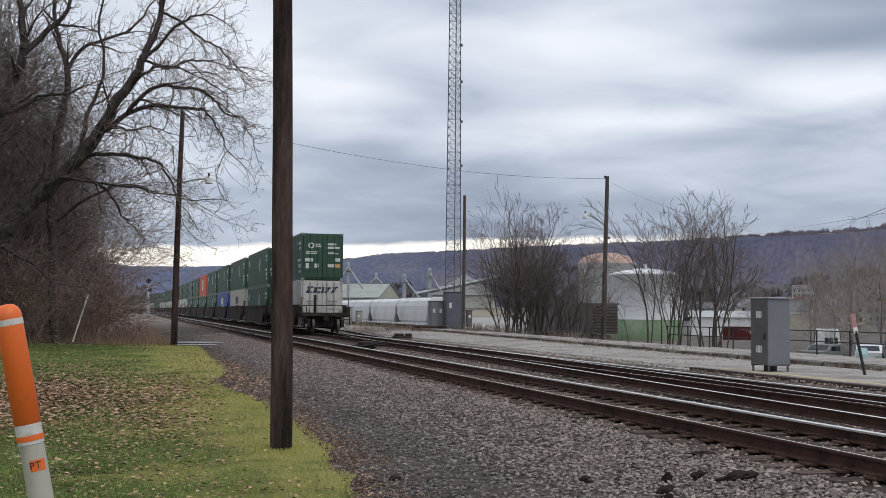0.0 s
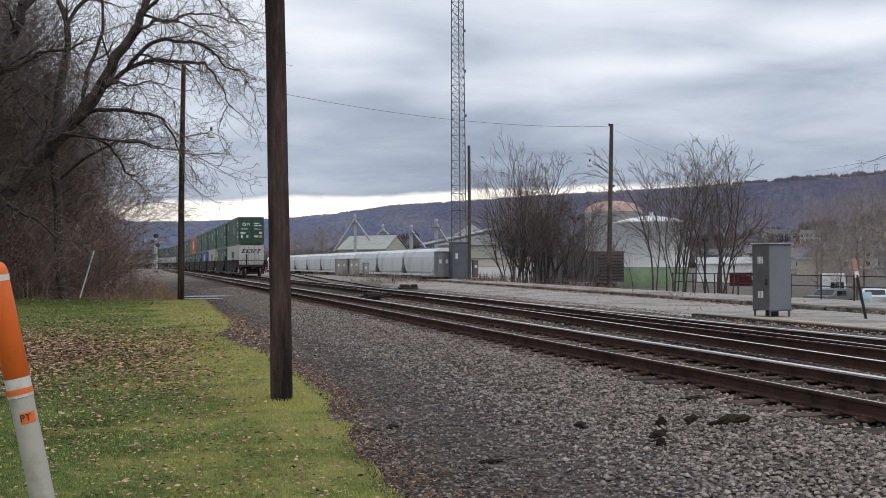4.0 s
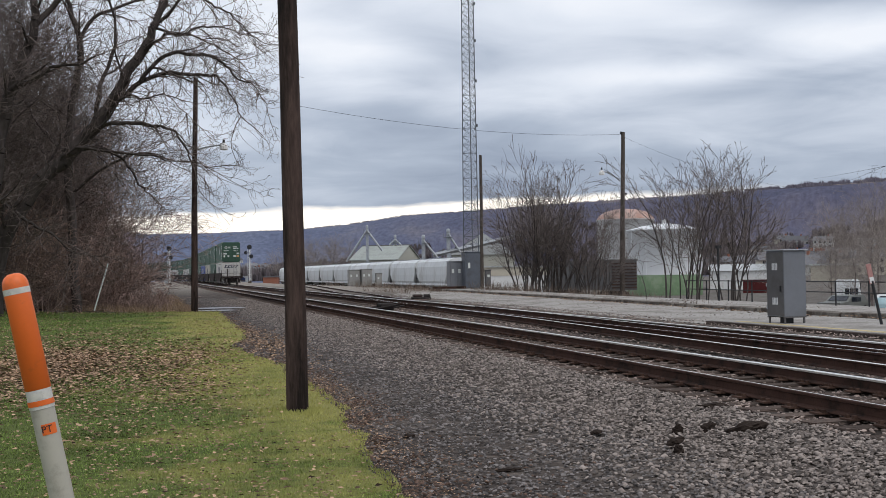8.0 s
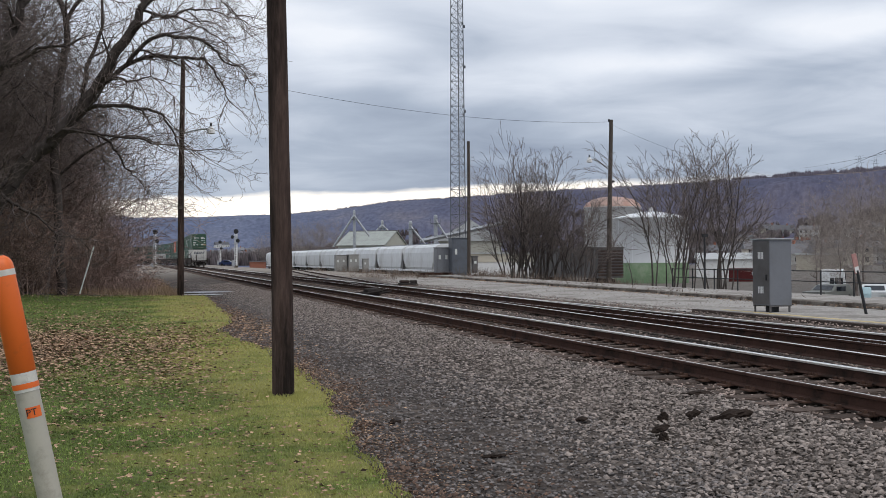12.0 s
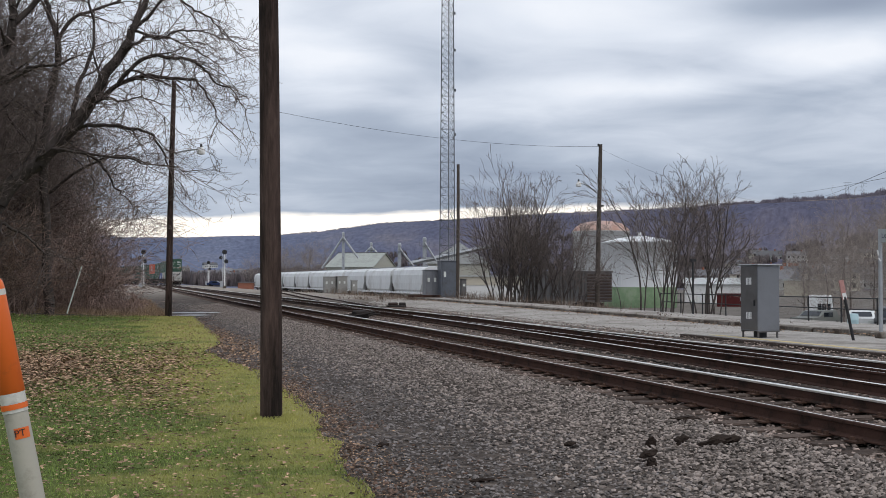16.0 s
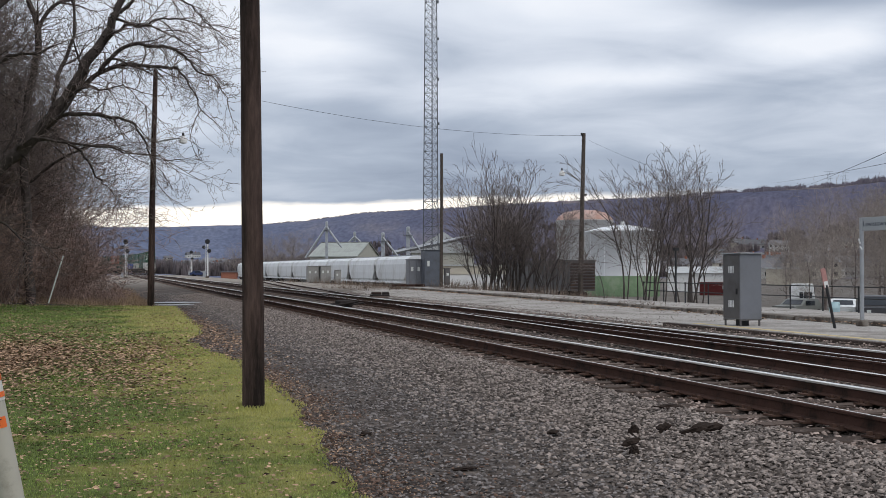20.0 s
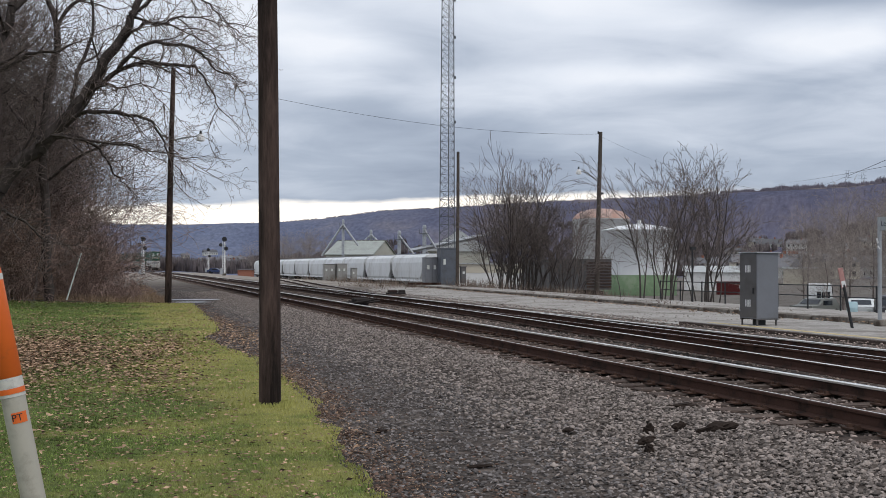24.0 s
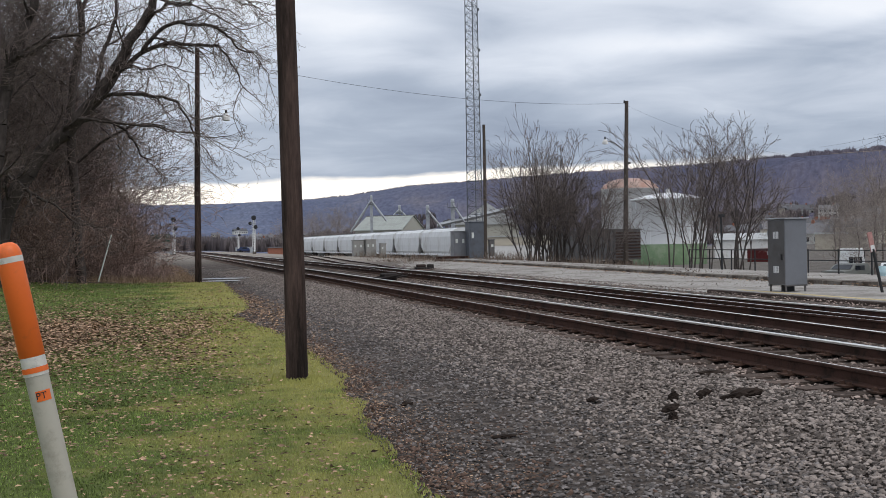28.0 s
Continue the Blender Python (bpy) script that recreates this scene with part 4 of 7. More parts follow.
def street_lamp_arm(parent, z, direction, length, drop, tag="lamp_arm"):
    """A curved bracket with a small hooded lamp head."""
    d = Vector((math.cos(direction), math.sin(direction), 0))
    pts = [Vector((0, 0, z)) + d * (length * t) + Vector((0, 0, drop * math.sin(t * math.pi * 0.5))) for t in (0, 0.2, 0.4, 0.6, 0.8, 1.0)]
    part("arm", rods(*[(a, b, 0.04) for a, b in zip(pts, pts[1:])]), M["steel"], parent, "curved galvanised bracket arm")
    head = lathe([(0.0, 0.16), (0.09, 0.15), (0.13, 0.06), (0.18, -0.02), (0.19, -0.16), (0.0, -0.2)], 12)
    ob = part("lamp_head", head, M["paint_white"], parent, "pale hooded lamp head")
    ob.matrix_basis = Matrix.Translation(pts[-1] + d * 0.1 + Vector((0, 0, -0.05)))
    eye = lathe([(0.0, 0.22), (0.05, 0.21), (0.06, 0.0)], 8)
    ob2 = part("photocell", eye, M["black"], ob)
    ob2.matrix_basis = pose(0, 0, 0.1)


POLE_A = thing("utility_pole", pose(1.678, 13.4, 0.02), "tall dark brown weathered wooden pole in the lawn", "utility pole", "wooden poles")
part("pole", pole_mesh(12.5, 0.134, 0.093, 1, (-0.0107, 0)), M["pole"], POLE_A)
POLE_B = thing("utility_pole", pose(1.99, 52.9, 0.0), "tall dark wooden pole with a lamp at the lawn's end", "utility pole", "wooden poles")
part("pole", pole_mesh(10.85, 0.16, 0.10, 2, (0.0165, 0)), M["pole"], POLE_B)
street_lamp_arm(POLE_B, 7.45, -0.25, 1.35, 0.25)
for bar in (((0.30, 0, 10.45), (0.46, 0, 10.45), 0.05), ((0.12, 0, 10.2), (0.62, 0, 10.05), 0.015), ((0.25, 0, 10.0), (0.55, 0, 10.3), 0.012)):
    part("insulator", rods(bar), M["steel"], POLE_B, "small insulator and bracket")
POLE_C = thing("utility_pole", pose(29.98, 68.26, 0.05), "grey-brown wooden pole with a curved lamp bracket behind the wall", "utility pole", "wooden poles")
part("pole", pole_mesh(10.65, 0.17, 0.12, 3, (0.023, 0)), M["pole_grey"], POLE_C)
street_lamp_arm(POLE_C, 7.45, math.pi + 0.29, 1.45, 0.55)
for bar in (((0.1, 0, 10.5), (0.1, 0, 10.68), 0.06), ((0.3, 0, 6.6), (0.45, 0, 6.6), 0.07)):
    part("insulator", rods(bar), M["black"], POLE_C, "dark insulator")
POLE_D = thing("utility_pole", pose(24.37, 81.43, 0.3), "plain grey-brown wooden pole beside the lattice tower", "utility pole", "wooden poles")
part("pole", pole_mesh(10.2, 0.14, 0.11, 4), M["pole_grey"], POLE_D)


def cable(name, a, b, sag, r, label, mat="black", n=22):
    a, b = Vector(a), Vector(b)
    pts = [a.lerp(b, i / n) - Vector((0, 0, sag * 4 * (i / n) * (1 - i / n))) for i in range(n + 1)]
    d = (b - a).normalized()
    u = d.cross(Vector((0, 0, 1))).normalized()
    w = u.cross(d)
    k = 5
    v = np.array([tuple(p + (u * math.cos(math.tau * i / k) + w * math.sin(math.tau * i / k)) * r) for p in pts for i in range(k)])
    f = np.array([(j * k + i, j * k + (i + 1) % k, (j + 1) * k + (i + 1) % k, (j + 1) * k + i) for j in range(n) for i in range(k)])
    return tagged(finish(name, fast_mesh(name, v, f), M[mat]), label, "wire")


cable("overhead_wire", (2.45, 52.85, 10.45), (30.1, 68.2, 10.55), 0.75, 0.009, "thin sagging overhead wire between wooden poles")
cable("overhead_wire", (30.2, 68.2, 10.4), (39.5, 62.0, 6.5), 0.5, 0.005, "thin service wire running down from the pole")
cable("overhead_wire", (143.0, 155.4, 29.2), (804.6, 1167.8, 102.4), 1.0, 0.11, "distant power line cable before the hillside", n=30)
cable("overhead_wire", (143.0, 155.4, 23.1), (765.6, 1179.0, 105.8), 1.0, 0.07, "distant power line cable before the hillside", n=30)


# ---- pipeline marker post ----
def build_marker():
    t = thing("marker_post", pose(-0.275, 5.5, -0.05, 0, -11.2, 0), "leaning white and orange plastic marker post in the lawn", "marker post")
    h, r = 1.80, 0.055
    part("tube", lathe([(r, -0.2), (r, h - 0.64), (r, h - 0.635)], 28), M["marker_white"], t, "dirty white plastic tube", True)
    part("sleeve", lathe([(r + 0.002, h - 0.55), (r + 0.0045, h - 0.548), (r + 0.0045, h - 0.06), (r + 0.002, h - 0.04), (r * 0.85, h - 0.018), (r * 0.5, h - 0.003), (0.0, h)], 28), M["marker_orange"], t, "bright orange domed sleeve", True)
    part("band", lathe([(r + 0.0055, h - 0.098), (r + 0.0055, h - 0.07)], 28), M["reflective"], t, "scuffed silver reflective band", True)
    part("band", lathe([(r + 0.003, h - 0.64), (r + 0.003, h - 0.55)], 28), M["reflective"], t, "scuffed silver reflective band", True)
    part("band", lathe([(r + 0.005, h - 0.625), (r + 0.005, h - 0.60)], 28), M["marker_orange"], t, "thin orange stripe", True)
    # label patch, bent round the tube on the side that faces the lawn's corner
    bm = bmesh.new()
    cols = []
    for i in range(9):
        a = radians(-108 + i * 9)
        cols.append([bm.verts.new((math.cos(a) * (r + 0.002), math.sin(a) * (r + 0.002), z)) for z in (h - 0.762, h - 0.712)])
    for a, b in zip(cols, cols[1:]):
        bm.faces.new((a[0], b[0], b[1], a[1]))
    label = part("label", bm, M["marker_orange"], t, "small orange sticker with black letters")
    for ch, ang in (("P", -97), ("T", -72)):
        c = bpy.data.curves.new("letter", "FONT")
        c.body, c.size, c.align_x, c.align_y, c.extrude = ch, 0.046, "CENTER", "CENTER", 0.0006
        c.materials.append(M["black"])
        ob = new("letter", c)
        ob.parent = label
        a = radians(ang)
        ob.matrix_basis = pose((r + 0.0035) * math.cos(a), (r + 0.0035) * math.sin(a), h - 0.737, 90, 0, ang + 90)
    return t


build_marker()


# ---- trees ----
def limb(out, rng, pts, r0, r1, level, rough=1.0):
    """A limb along given points, softened and gnarled."""
    pts = [Vector(p) for p in pts]
    fine = []
    for i in range(len(pts) - 1):
        p0, p1, p2, p3 = pts[max(0, i - 1)], pts[i], pts[i + 1], pts[min(len(pts) - 1, i + 2)]
        for k in range(4):
            t = k / 4
            fine.append(0.5 * (2 * p1 + (p2 - p0) * t + (2 * p0 - 5 * p1 + 4 * p2 - p3) * t * t + (3 * p1 - p0 - 3 * p2 + p3) * t ** 3))
    fine.append(pts[-1])
    fine = [p + Vector((rng.gauss(0, 0.05), rng.gauss(0, 0.05), rng.gauss(0, 0.04))) * rough if 0 < i < len(fine) - 1 else p for i, p in enumerate(fine)]
    n = len(fine) - 1
    for i in range(n):
        a, b = r0 + (r1 - r0) * i / n, r0 + (r1 - r0) * (i + 1) / n
        out.append((fine[i], fine[i + 1], a, b, level))
    return fine


def sprout(out, rng, p, d, length, r, level, top, up=0.12, droop=0.0, spread=0.75, kids=1.0, wob=0.16, min_r=0.006):
    """A branch that wanders, thins and puts out side branches down to the finest twigs."""
    n = max(3, min(9, int(length / 0.28)))
    step = length / n
    p, d = Vector(p), Vector(d).normalized()
    for i in range(n):
        d = (d + Vector((rng.gauss(0, wob), rng.gauss(0, wob), rng.gauss(0, wob) + up - droop * (i / n)))).normalized()
        q = p + d * step
        ra, rb = r * (1 - 0.8 * i / n), r * (1 - 0.8 * (i + 1) / n)
        out.append((p.copy(), q.copy(), max(ra, min_r), max(rb, min_r), level))
        p = q
        if level < top and i >= 1:
            for _ in range(1 if rng.random() < 0.78 * kids else 0):
                ax = Vector((rng.gauss(0, 1), rng.gauss(0, 1), rng.gauss(0, 0.6))).normalized()
                side = d.cross(ax).normalized()
                nd = (d + side * rng.uniform(0.5, 1.2) * spread).normalized()
                sprout(out, rng, p, nd, length * rng.uniform(0.38, 0.68), max(rb * 0.62, min_r), level + 1, top, up, droop, spread, kids, wob * 0.86, min_r)


def tree_parts(name, out, m, label, group="", category="tree", thin=0.032, mats=("bark", "twig"), names=("trunk", "crown")):
    """Wood thicker than thin becomes a part for each limb (rows of out with the same last mark), the rest one crown."""
    t = thing(name, m, label, category, group)
    limbs = {}
    for s in out:
        if s[2] >= thin:
            limbs.setdefault(s[5] if len(s) > 5 else 0, []).append(s)
    jobs = [(names[0] if not k else "limb" if names[0] == "trunk" else names[0], segs, 7, mats[0]) for k, segs in sorted(limbs.items())]
    jobs.append((names[1], [s for s in out if s[2] < thin], 3, mats[1]))
    for nm, segs, sides, mat in jobs:
        if segs:
            v, f = frustum_faces([(*s[0], *s[1], s[2], s[3]) for s in segs], sides)
            finish(nm, fast_mesh(nm, v, f), M[mat], t, smooth=sides > 3)
    return t


def mark(out, start, k):
    """Marks the rows from start on as belonging to limb k."""
    for i in range(start, len(out)):
        out[i] = (*out[i][:5], k)


def spray(out, rng, p, d, length, r, level, top, bend=0.5, kids=0.8, lift=0.0, fork=0.85, min_r=0.007, seg=0.24, start=1):
    """A sinuous branch with side branches set alternately on it, down to the finest twigs."""
    n = max(3, min(13, int(length / seg)))
    step = length / n
    p, d = Vector(p), Vector(d).normalized()
    turn = Vector((rng.gauss(0, 1), rng.gauss(0, 1), rng.gauss(0, 1)))
    flip = 1 if rng.random() < 0.5 else -1
    for i in range(n):
        if i in (n // 3, 2 * n // 3):
            turn = Vector((rng.gauss(0, 1), rng.gauss(0, 1), rng.gauss(0, 1)))
        d = (d + turn * (bend / n) + Vector((rng.gauss(0, 0.06), rng.gauss(0, 0.06), rng.gauss(0, 0.06) + lift))).normalized()
        q = p + d * step
        out.append((p.copy(), q.copy(), max(r * (1 - 0.75 * i / n), min_r), max(r * (1 - 0.75 * (i + 1) / n), min_r), level))
        p = q
        if level < top and i >= start and rng.random() < kids:
            side = d.cross(Vector((rng.gauss(0, 1), rng.gauss(0, 1), rng.gauss(0, 1)))).normalized() * flip
            flip = -flip
            nd = (d + side * fork * rng.uniform(0.6, 1.25)).normalized()
            spray(out, rng, p, nd, length * (1 - (0.72 if length > 3.5 else 0.55) * i / n) * rng.uniform(0.42, 0.72) * (0.92 if length > 3.5 else 1.0), max(r * (1 - 0.75 * i / n) * 0.6, min_r), level + 1, top, bend, kids, lift, fork, min_r, seg, 1 if level else start)


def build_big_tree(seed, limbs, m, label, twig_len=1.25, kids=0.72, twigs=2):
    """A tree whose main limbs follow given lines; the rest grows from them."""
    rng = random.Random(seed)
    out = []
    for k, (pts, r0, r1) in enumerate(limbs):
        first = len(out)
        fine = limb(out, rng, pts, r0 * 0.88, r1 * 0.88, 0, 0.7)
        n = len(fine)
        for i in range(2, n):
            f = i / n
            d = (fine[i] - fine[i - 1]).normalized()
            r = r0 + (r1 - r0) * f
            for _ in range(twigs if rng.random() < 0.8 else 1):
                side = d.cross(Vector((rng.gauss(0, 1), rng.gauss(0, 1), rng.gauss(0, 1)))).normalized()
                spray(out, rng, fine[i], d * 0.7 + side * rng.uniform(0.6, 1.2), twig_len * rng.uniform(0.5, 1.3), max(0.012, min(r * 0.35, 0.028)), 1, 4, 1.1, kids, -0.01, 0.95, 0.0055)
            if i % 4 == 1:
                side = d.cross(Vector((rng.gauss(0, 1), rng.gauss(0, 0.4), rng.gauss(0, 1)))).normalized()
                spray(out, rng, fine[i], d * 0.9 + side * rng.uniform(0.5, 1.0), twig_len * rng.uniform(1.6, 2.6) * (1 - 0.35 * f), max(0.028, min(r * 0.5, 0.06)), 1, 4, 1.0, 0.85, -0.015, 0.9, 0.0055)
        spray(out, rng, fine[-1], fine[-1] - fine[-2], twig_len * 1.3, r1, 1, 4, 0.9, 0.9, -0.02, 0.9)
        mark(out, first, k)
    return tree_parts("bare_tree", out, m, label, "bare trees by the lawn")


TREE_TURN = -16.75
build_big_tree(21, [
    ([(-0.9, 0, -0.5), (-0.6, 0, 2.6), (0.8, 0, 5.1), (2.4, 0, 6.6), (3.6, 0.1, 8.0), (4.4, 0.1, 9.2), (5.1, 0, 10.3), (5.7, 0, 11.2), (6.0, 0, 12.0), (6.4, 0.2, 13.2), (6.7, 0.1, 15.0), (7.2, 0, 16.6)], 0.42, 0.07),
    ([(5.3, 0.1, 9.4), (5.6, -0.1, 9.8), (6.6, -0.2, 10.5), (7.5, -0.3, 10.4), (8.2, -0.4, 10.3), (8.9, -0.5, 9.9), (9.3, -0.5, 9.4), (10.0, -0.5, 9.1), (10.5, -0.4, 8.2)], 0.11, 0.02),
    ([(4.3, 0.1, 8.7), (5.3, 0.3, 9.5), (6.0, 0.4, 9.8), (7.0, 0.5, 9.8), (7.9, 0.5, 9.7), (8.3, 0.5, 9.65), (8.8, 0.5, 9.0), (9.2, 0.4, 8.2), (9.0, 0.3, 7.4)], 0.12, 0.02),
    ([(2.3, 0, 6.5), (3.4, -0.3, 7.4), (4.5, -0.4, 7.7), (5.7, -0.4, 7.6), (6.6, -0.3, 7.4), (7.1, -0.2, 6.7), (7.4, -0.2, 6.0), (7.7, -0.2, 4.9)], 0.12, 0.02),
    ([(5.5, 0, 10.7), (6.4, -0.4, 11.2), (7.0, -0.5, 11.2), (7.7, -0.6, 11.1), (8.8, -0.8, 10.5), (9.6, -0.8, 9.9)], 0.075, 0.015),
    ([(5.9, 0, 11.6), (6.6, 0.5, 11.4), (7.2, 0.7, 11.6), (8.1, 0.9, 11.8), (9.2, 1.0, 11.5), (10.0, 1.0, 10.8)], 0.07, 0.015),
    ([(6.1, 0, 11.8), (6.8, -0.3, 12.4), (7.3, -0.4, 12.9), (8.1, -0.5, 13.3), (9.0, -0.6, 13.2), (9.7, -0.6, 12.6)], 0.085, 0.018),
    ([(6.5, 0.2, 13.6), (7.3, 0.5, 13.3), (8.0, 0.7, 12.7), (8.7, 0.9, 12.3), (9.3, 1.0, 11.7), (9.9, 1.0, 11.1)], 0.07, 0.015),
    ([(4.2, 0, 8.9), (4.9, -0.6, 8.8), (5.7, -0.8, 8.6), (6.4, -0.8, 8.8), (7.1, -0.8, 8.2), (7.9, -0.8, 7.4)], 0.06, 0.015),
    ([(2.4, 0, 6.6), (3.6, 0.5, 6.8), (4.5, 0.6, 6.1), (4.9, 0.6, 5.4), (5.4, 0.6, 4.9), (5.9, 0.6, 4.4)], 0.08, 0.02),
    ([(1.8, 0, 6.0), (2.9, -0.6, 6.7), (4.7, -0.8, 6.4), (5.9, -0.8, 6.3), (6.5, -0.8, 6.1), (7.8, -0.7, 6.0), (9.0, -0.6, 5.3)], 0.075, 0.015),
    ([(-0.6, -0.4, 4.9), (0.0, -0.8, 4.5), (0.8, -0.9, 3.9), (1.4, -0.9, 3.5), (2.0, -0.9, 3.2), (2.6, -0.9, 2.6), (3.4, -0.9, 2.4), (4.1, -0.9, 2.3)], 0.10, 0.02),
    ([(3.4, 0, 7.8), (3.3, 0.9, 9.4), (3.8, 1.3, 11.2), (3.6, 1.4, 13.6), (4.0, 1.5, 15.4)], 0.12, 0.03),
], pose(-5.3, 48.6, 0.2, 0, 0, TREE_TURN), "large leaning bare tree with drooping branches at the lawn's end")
build_big_tree(22, [
    ([(-0.3, 0, -0.5), (-0.1, 0, 3.0), (0.1, 0, 5.7), (0.4, 0, 7.6), (0.9, 0, 9.2), (1.3, 0.1, 10.2), (1.7, 0, 11.3), (1.6, 0, 12.4), (1.5, 0, 14.0), (1.7, 0, 16.0)], 0.36, 0.09),
    ([(1.6, 0, 11.1), (2.5, 0.3, 12.1), (3.2, 0.4, 13.0), (3.6, 0.5, 15.0)], 0.16, 0.05),
    ([(0.5, 0, 8.2), (1.0, -0.2, 8.8), (1.6, -0.3, 8.9), (2.7, -0.4, 9.5), (3.5, -0.4, 9.5), (4.4, -0.4, 9.9)], 0.12, 0.03),
    ([(0.2, 0, 6.8), (-0.8, 0.3, 8.4), (-1.6, 0.2, 11.0), (-1.9, 0.2, 14.0)], 0.18, 0.05),
], pose(-5.7, 45.5, 0.2, 0, 0, TREE_TURN), "tall forked bare tree with dark bark")
build_big_tree(23, [
    ([(0.4, 0, -0.5), (0.2, 0, 3.6), (0.1, 0, 8.0), (0.5, 0, 10.8), (0.7, 0, 12.2), (0.4, 0, 13.7), (0.1, 0, 14.6), (-0.1, 0, 16.5), (0.1, 0, 18.5)], 0.27, 0.07),
    ([(0.6, 0, 12.7), (1.3, 0.2, 13.8), (2.6, 0.4, 14.4), (3.8, 0.5, 15.1), (4.7, 0.5, 16.5)], 0.12, 0.035),
    ([(0.1, 0, 7.2), (-1.9, 0.3, 9.4), (-3.1, 0.5, 13.2)], 0.14, 0.035),
    ([(0.2, 0, 5.4), (2.1, -0.3, 6.7), (4.0, -0.3, 7.2), (5.5, -0.3, 6.5)], 0.09, 0.025),
], pose(-3.7, 56.0, 0.3, 0, 0, TREE_TURN), "slender bare tree standing in the brush")


def woodland_tree(seed, height, label, mats=("bark", "twig"), kids=0.8, lean=0.0, m=None, group="", name="bare_tree", top=3, stout=0.022, wob=0.22, spread=0.8, up=0.06):
    rng = random.Random(seed)
    out = []
    pts = [(0, 0, -0.3)]
    for i in range(1, 6):
        f = i / 5
        pts.append((lean * f + rng.gauss(0, 0.25 * f), rng.gauss(0, 0.25 * f), height * 0.92 * f))
    r0 = stout * height
    fine = limb(out, rng, pts, r0, 0.02, 0, 0.35 if stout < 0.012 else 1.0)
    n = len(fine)
    for i in range(int(n * 0.2), n):
        f = i / n
        for _ in range(2):
            a = rng.uniform(0, math.tau)
            nd = Vector((math.cos(a), math.sin(a), rng.uniform(0.3, 1.1)))
            sprout(out, rng, fine[i], nd, height * (0.42 - 0.25 * f) * rng.uniform(0.7, 1.2), max(0.012, r0 * (1 - f) * 0.42), 1, top, up, 0.06, spread, kids, wob, 0.009)
    return tree_parts(name, out, m or pose(0, 0, 0), label, group, mats=mats)


def place_copies(first, rows):
    """Further copies of a tree: x, y, turn, size."""
    for x, y, turn, size in rows:
        c = copy_thing(first, pose(x, y, ground_z(x, y) - 0.1, 0, 0, turn))
        c.scale = (size, size, size)


wood_a = woodland_tree(31, 16, "bare woodland tree on the bank behind the brush", m=pose(-6.5, 62, 0.6, 0, 0, 20), group="bare woodland trees", kids=0.85, top=4, stout=0.014)
place_copies(wood_a, [(-9.0, 51.5, 233, 1.2), (-8.4, 61, 13, 1.2), (-11.8, 60, 128, 1.3), (-12.5, 55, 190, 1.2), (-8, 58, 260, 1.05), (-6.5, 60.5, 310, 0.95), (-10, 63, 20, 1.1), (-6.6, 64, 95, 0.95), (-7.5, 66, 140, 1.05), (-8.4, 78, 215, 1.0), (-12, 47, 280, 1.1), (-14.5, 50, 45, 1.2), (-9.5, 45.5, 175, 0.9), (-9, 56, 80, 1.0), (-6.5, 74, 150, 0.9), (-11, 68, 210, 1.15), (-7, 86, 300, 1.0), (-6.8, 98, 30, 0.85), (-13, 82, 120, 1.2), (-9, 110, 250, 1.1), (-8, 125, 60, 0.9), (-15, 60, 10, 1.2), (-18, 75, 100, 1.3)])
wood_b = woodland_tree(32, 10, "slim bare tree at the edge of the brush", m=pose(-6.6, 66, 0.3, 0, 0, 20), group="bare woodland trees", kids=0.9, top=4, stout=0.014)
place_copies(wood_b, [(-5.6, 59.5, 15, 0.95), (-6.4, 56, 77, 1.1), (-8.8, 54, 160, 1.1), (-10.8, 57.5, 222, 1.2), (-7.0, 71, 281, 0.95), (-6.2, 62.5, 333, 1.1), (-6.8, 60, 40, 1.2), (-9.2, 48.5, 100, 1.1), (-7.6, 80, 80, 0.9), (-6.2, 58.5, 150, 0.9), (-7.6, 52.5, 210, 1.05), (-7.2, 70, 300, 1.1), (-9, 110, 30, 0.9), (-12, 50.5, 120, 1.2), (-9, 75, 250, 1.2), (-10, 140, 10, 0.9), (-11, 170, 60, 1.0), (-11, 150, 200, 1.3)])


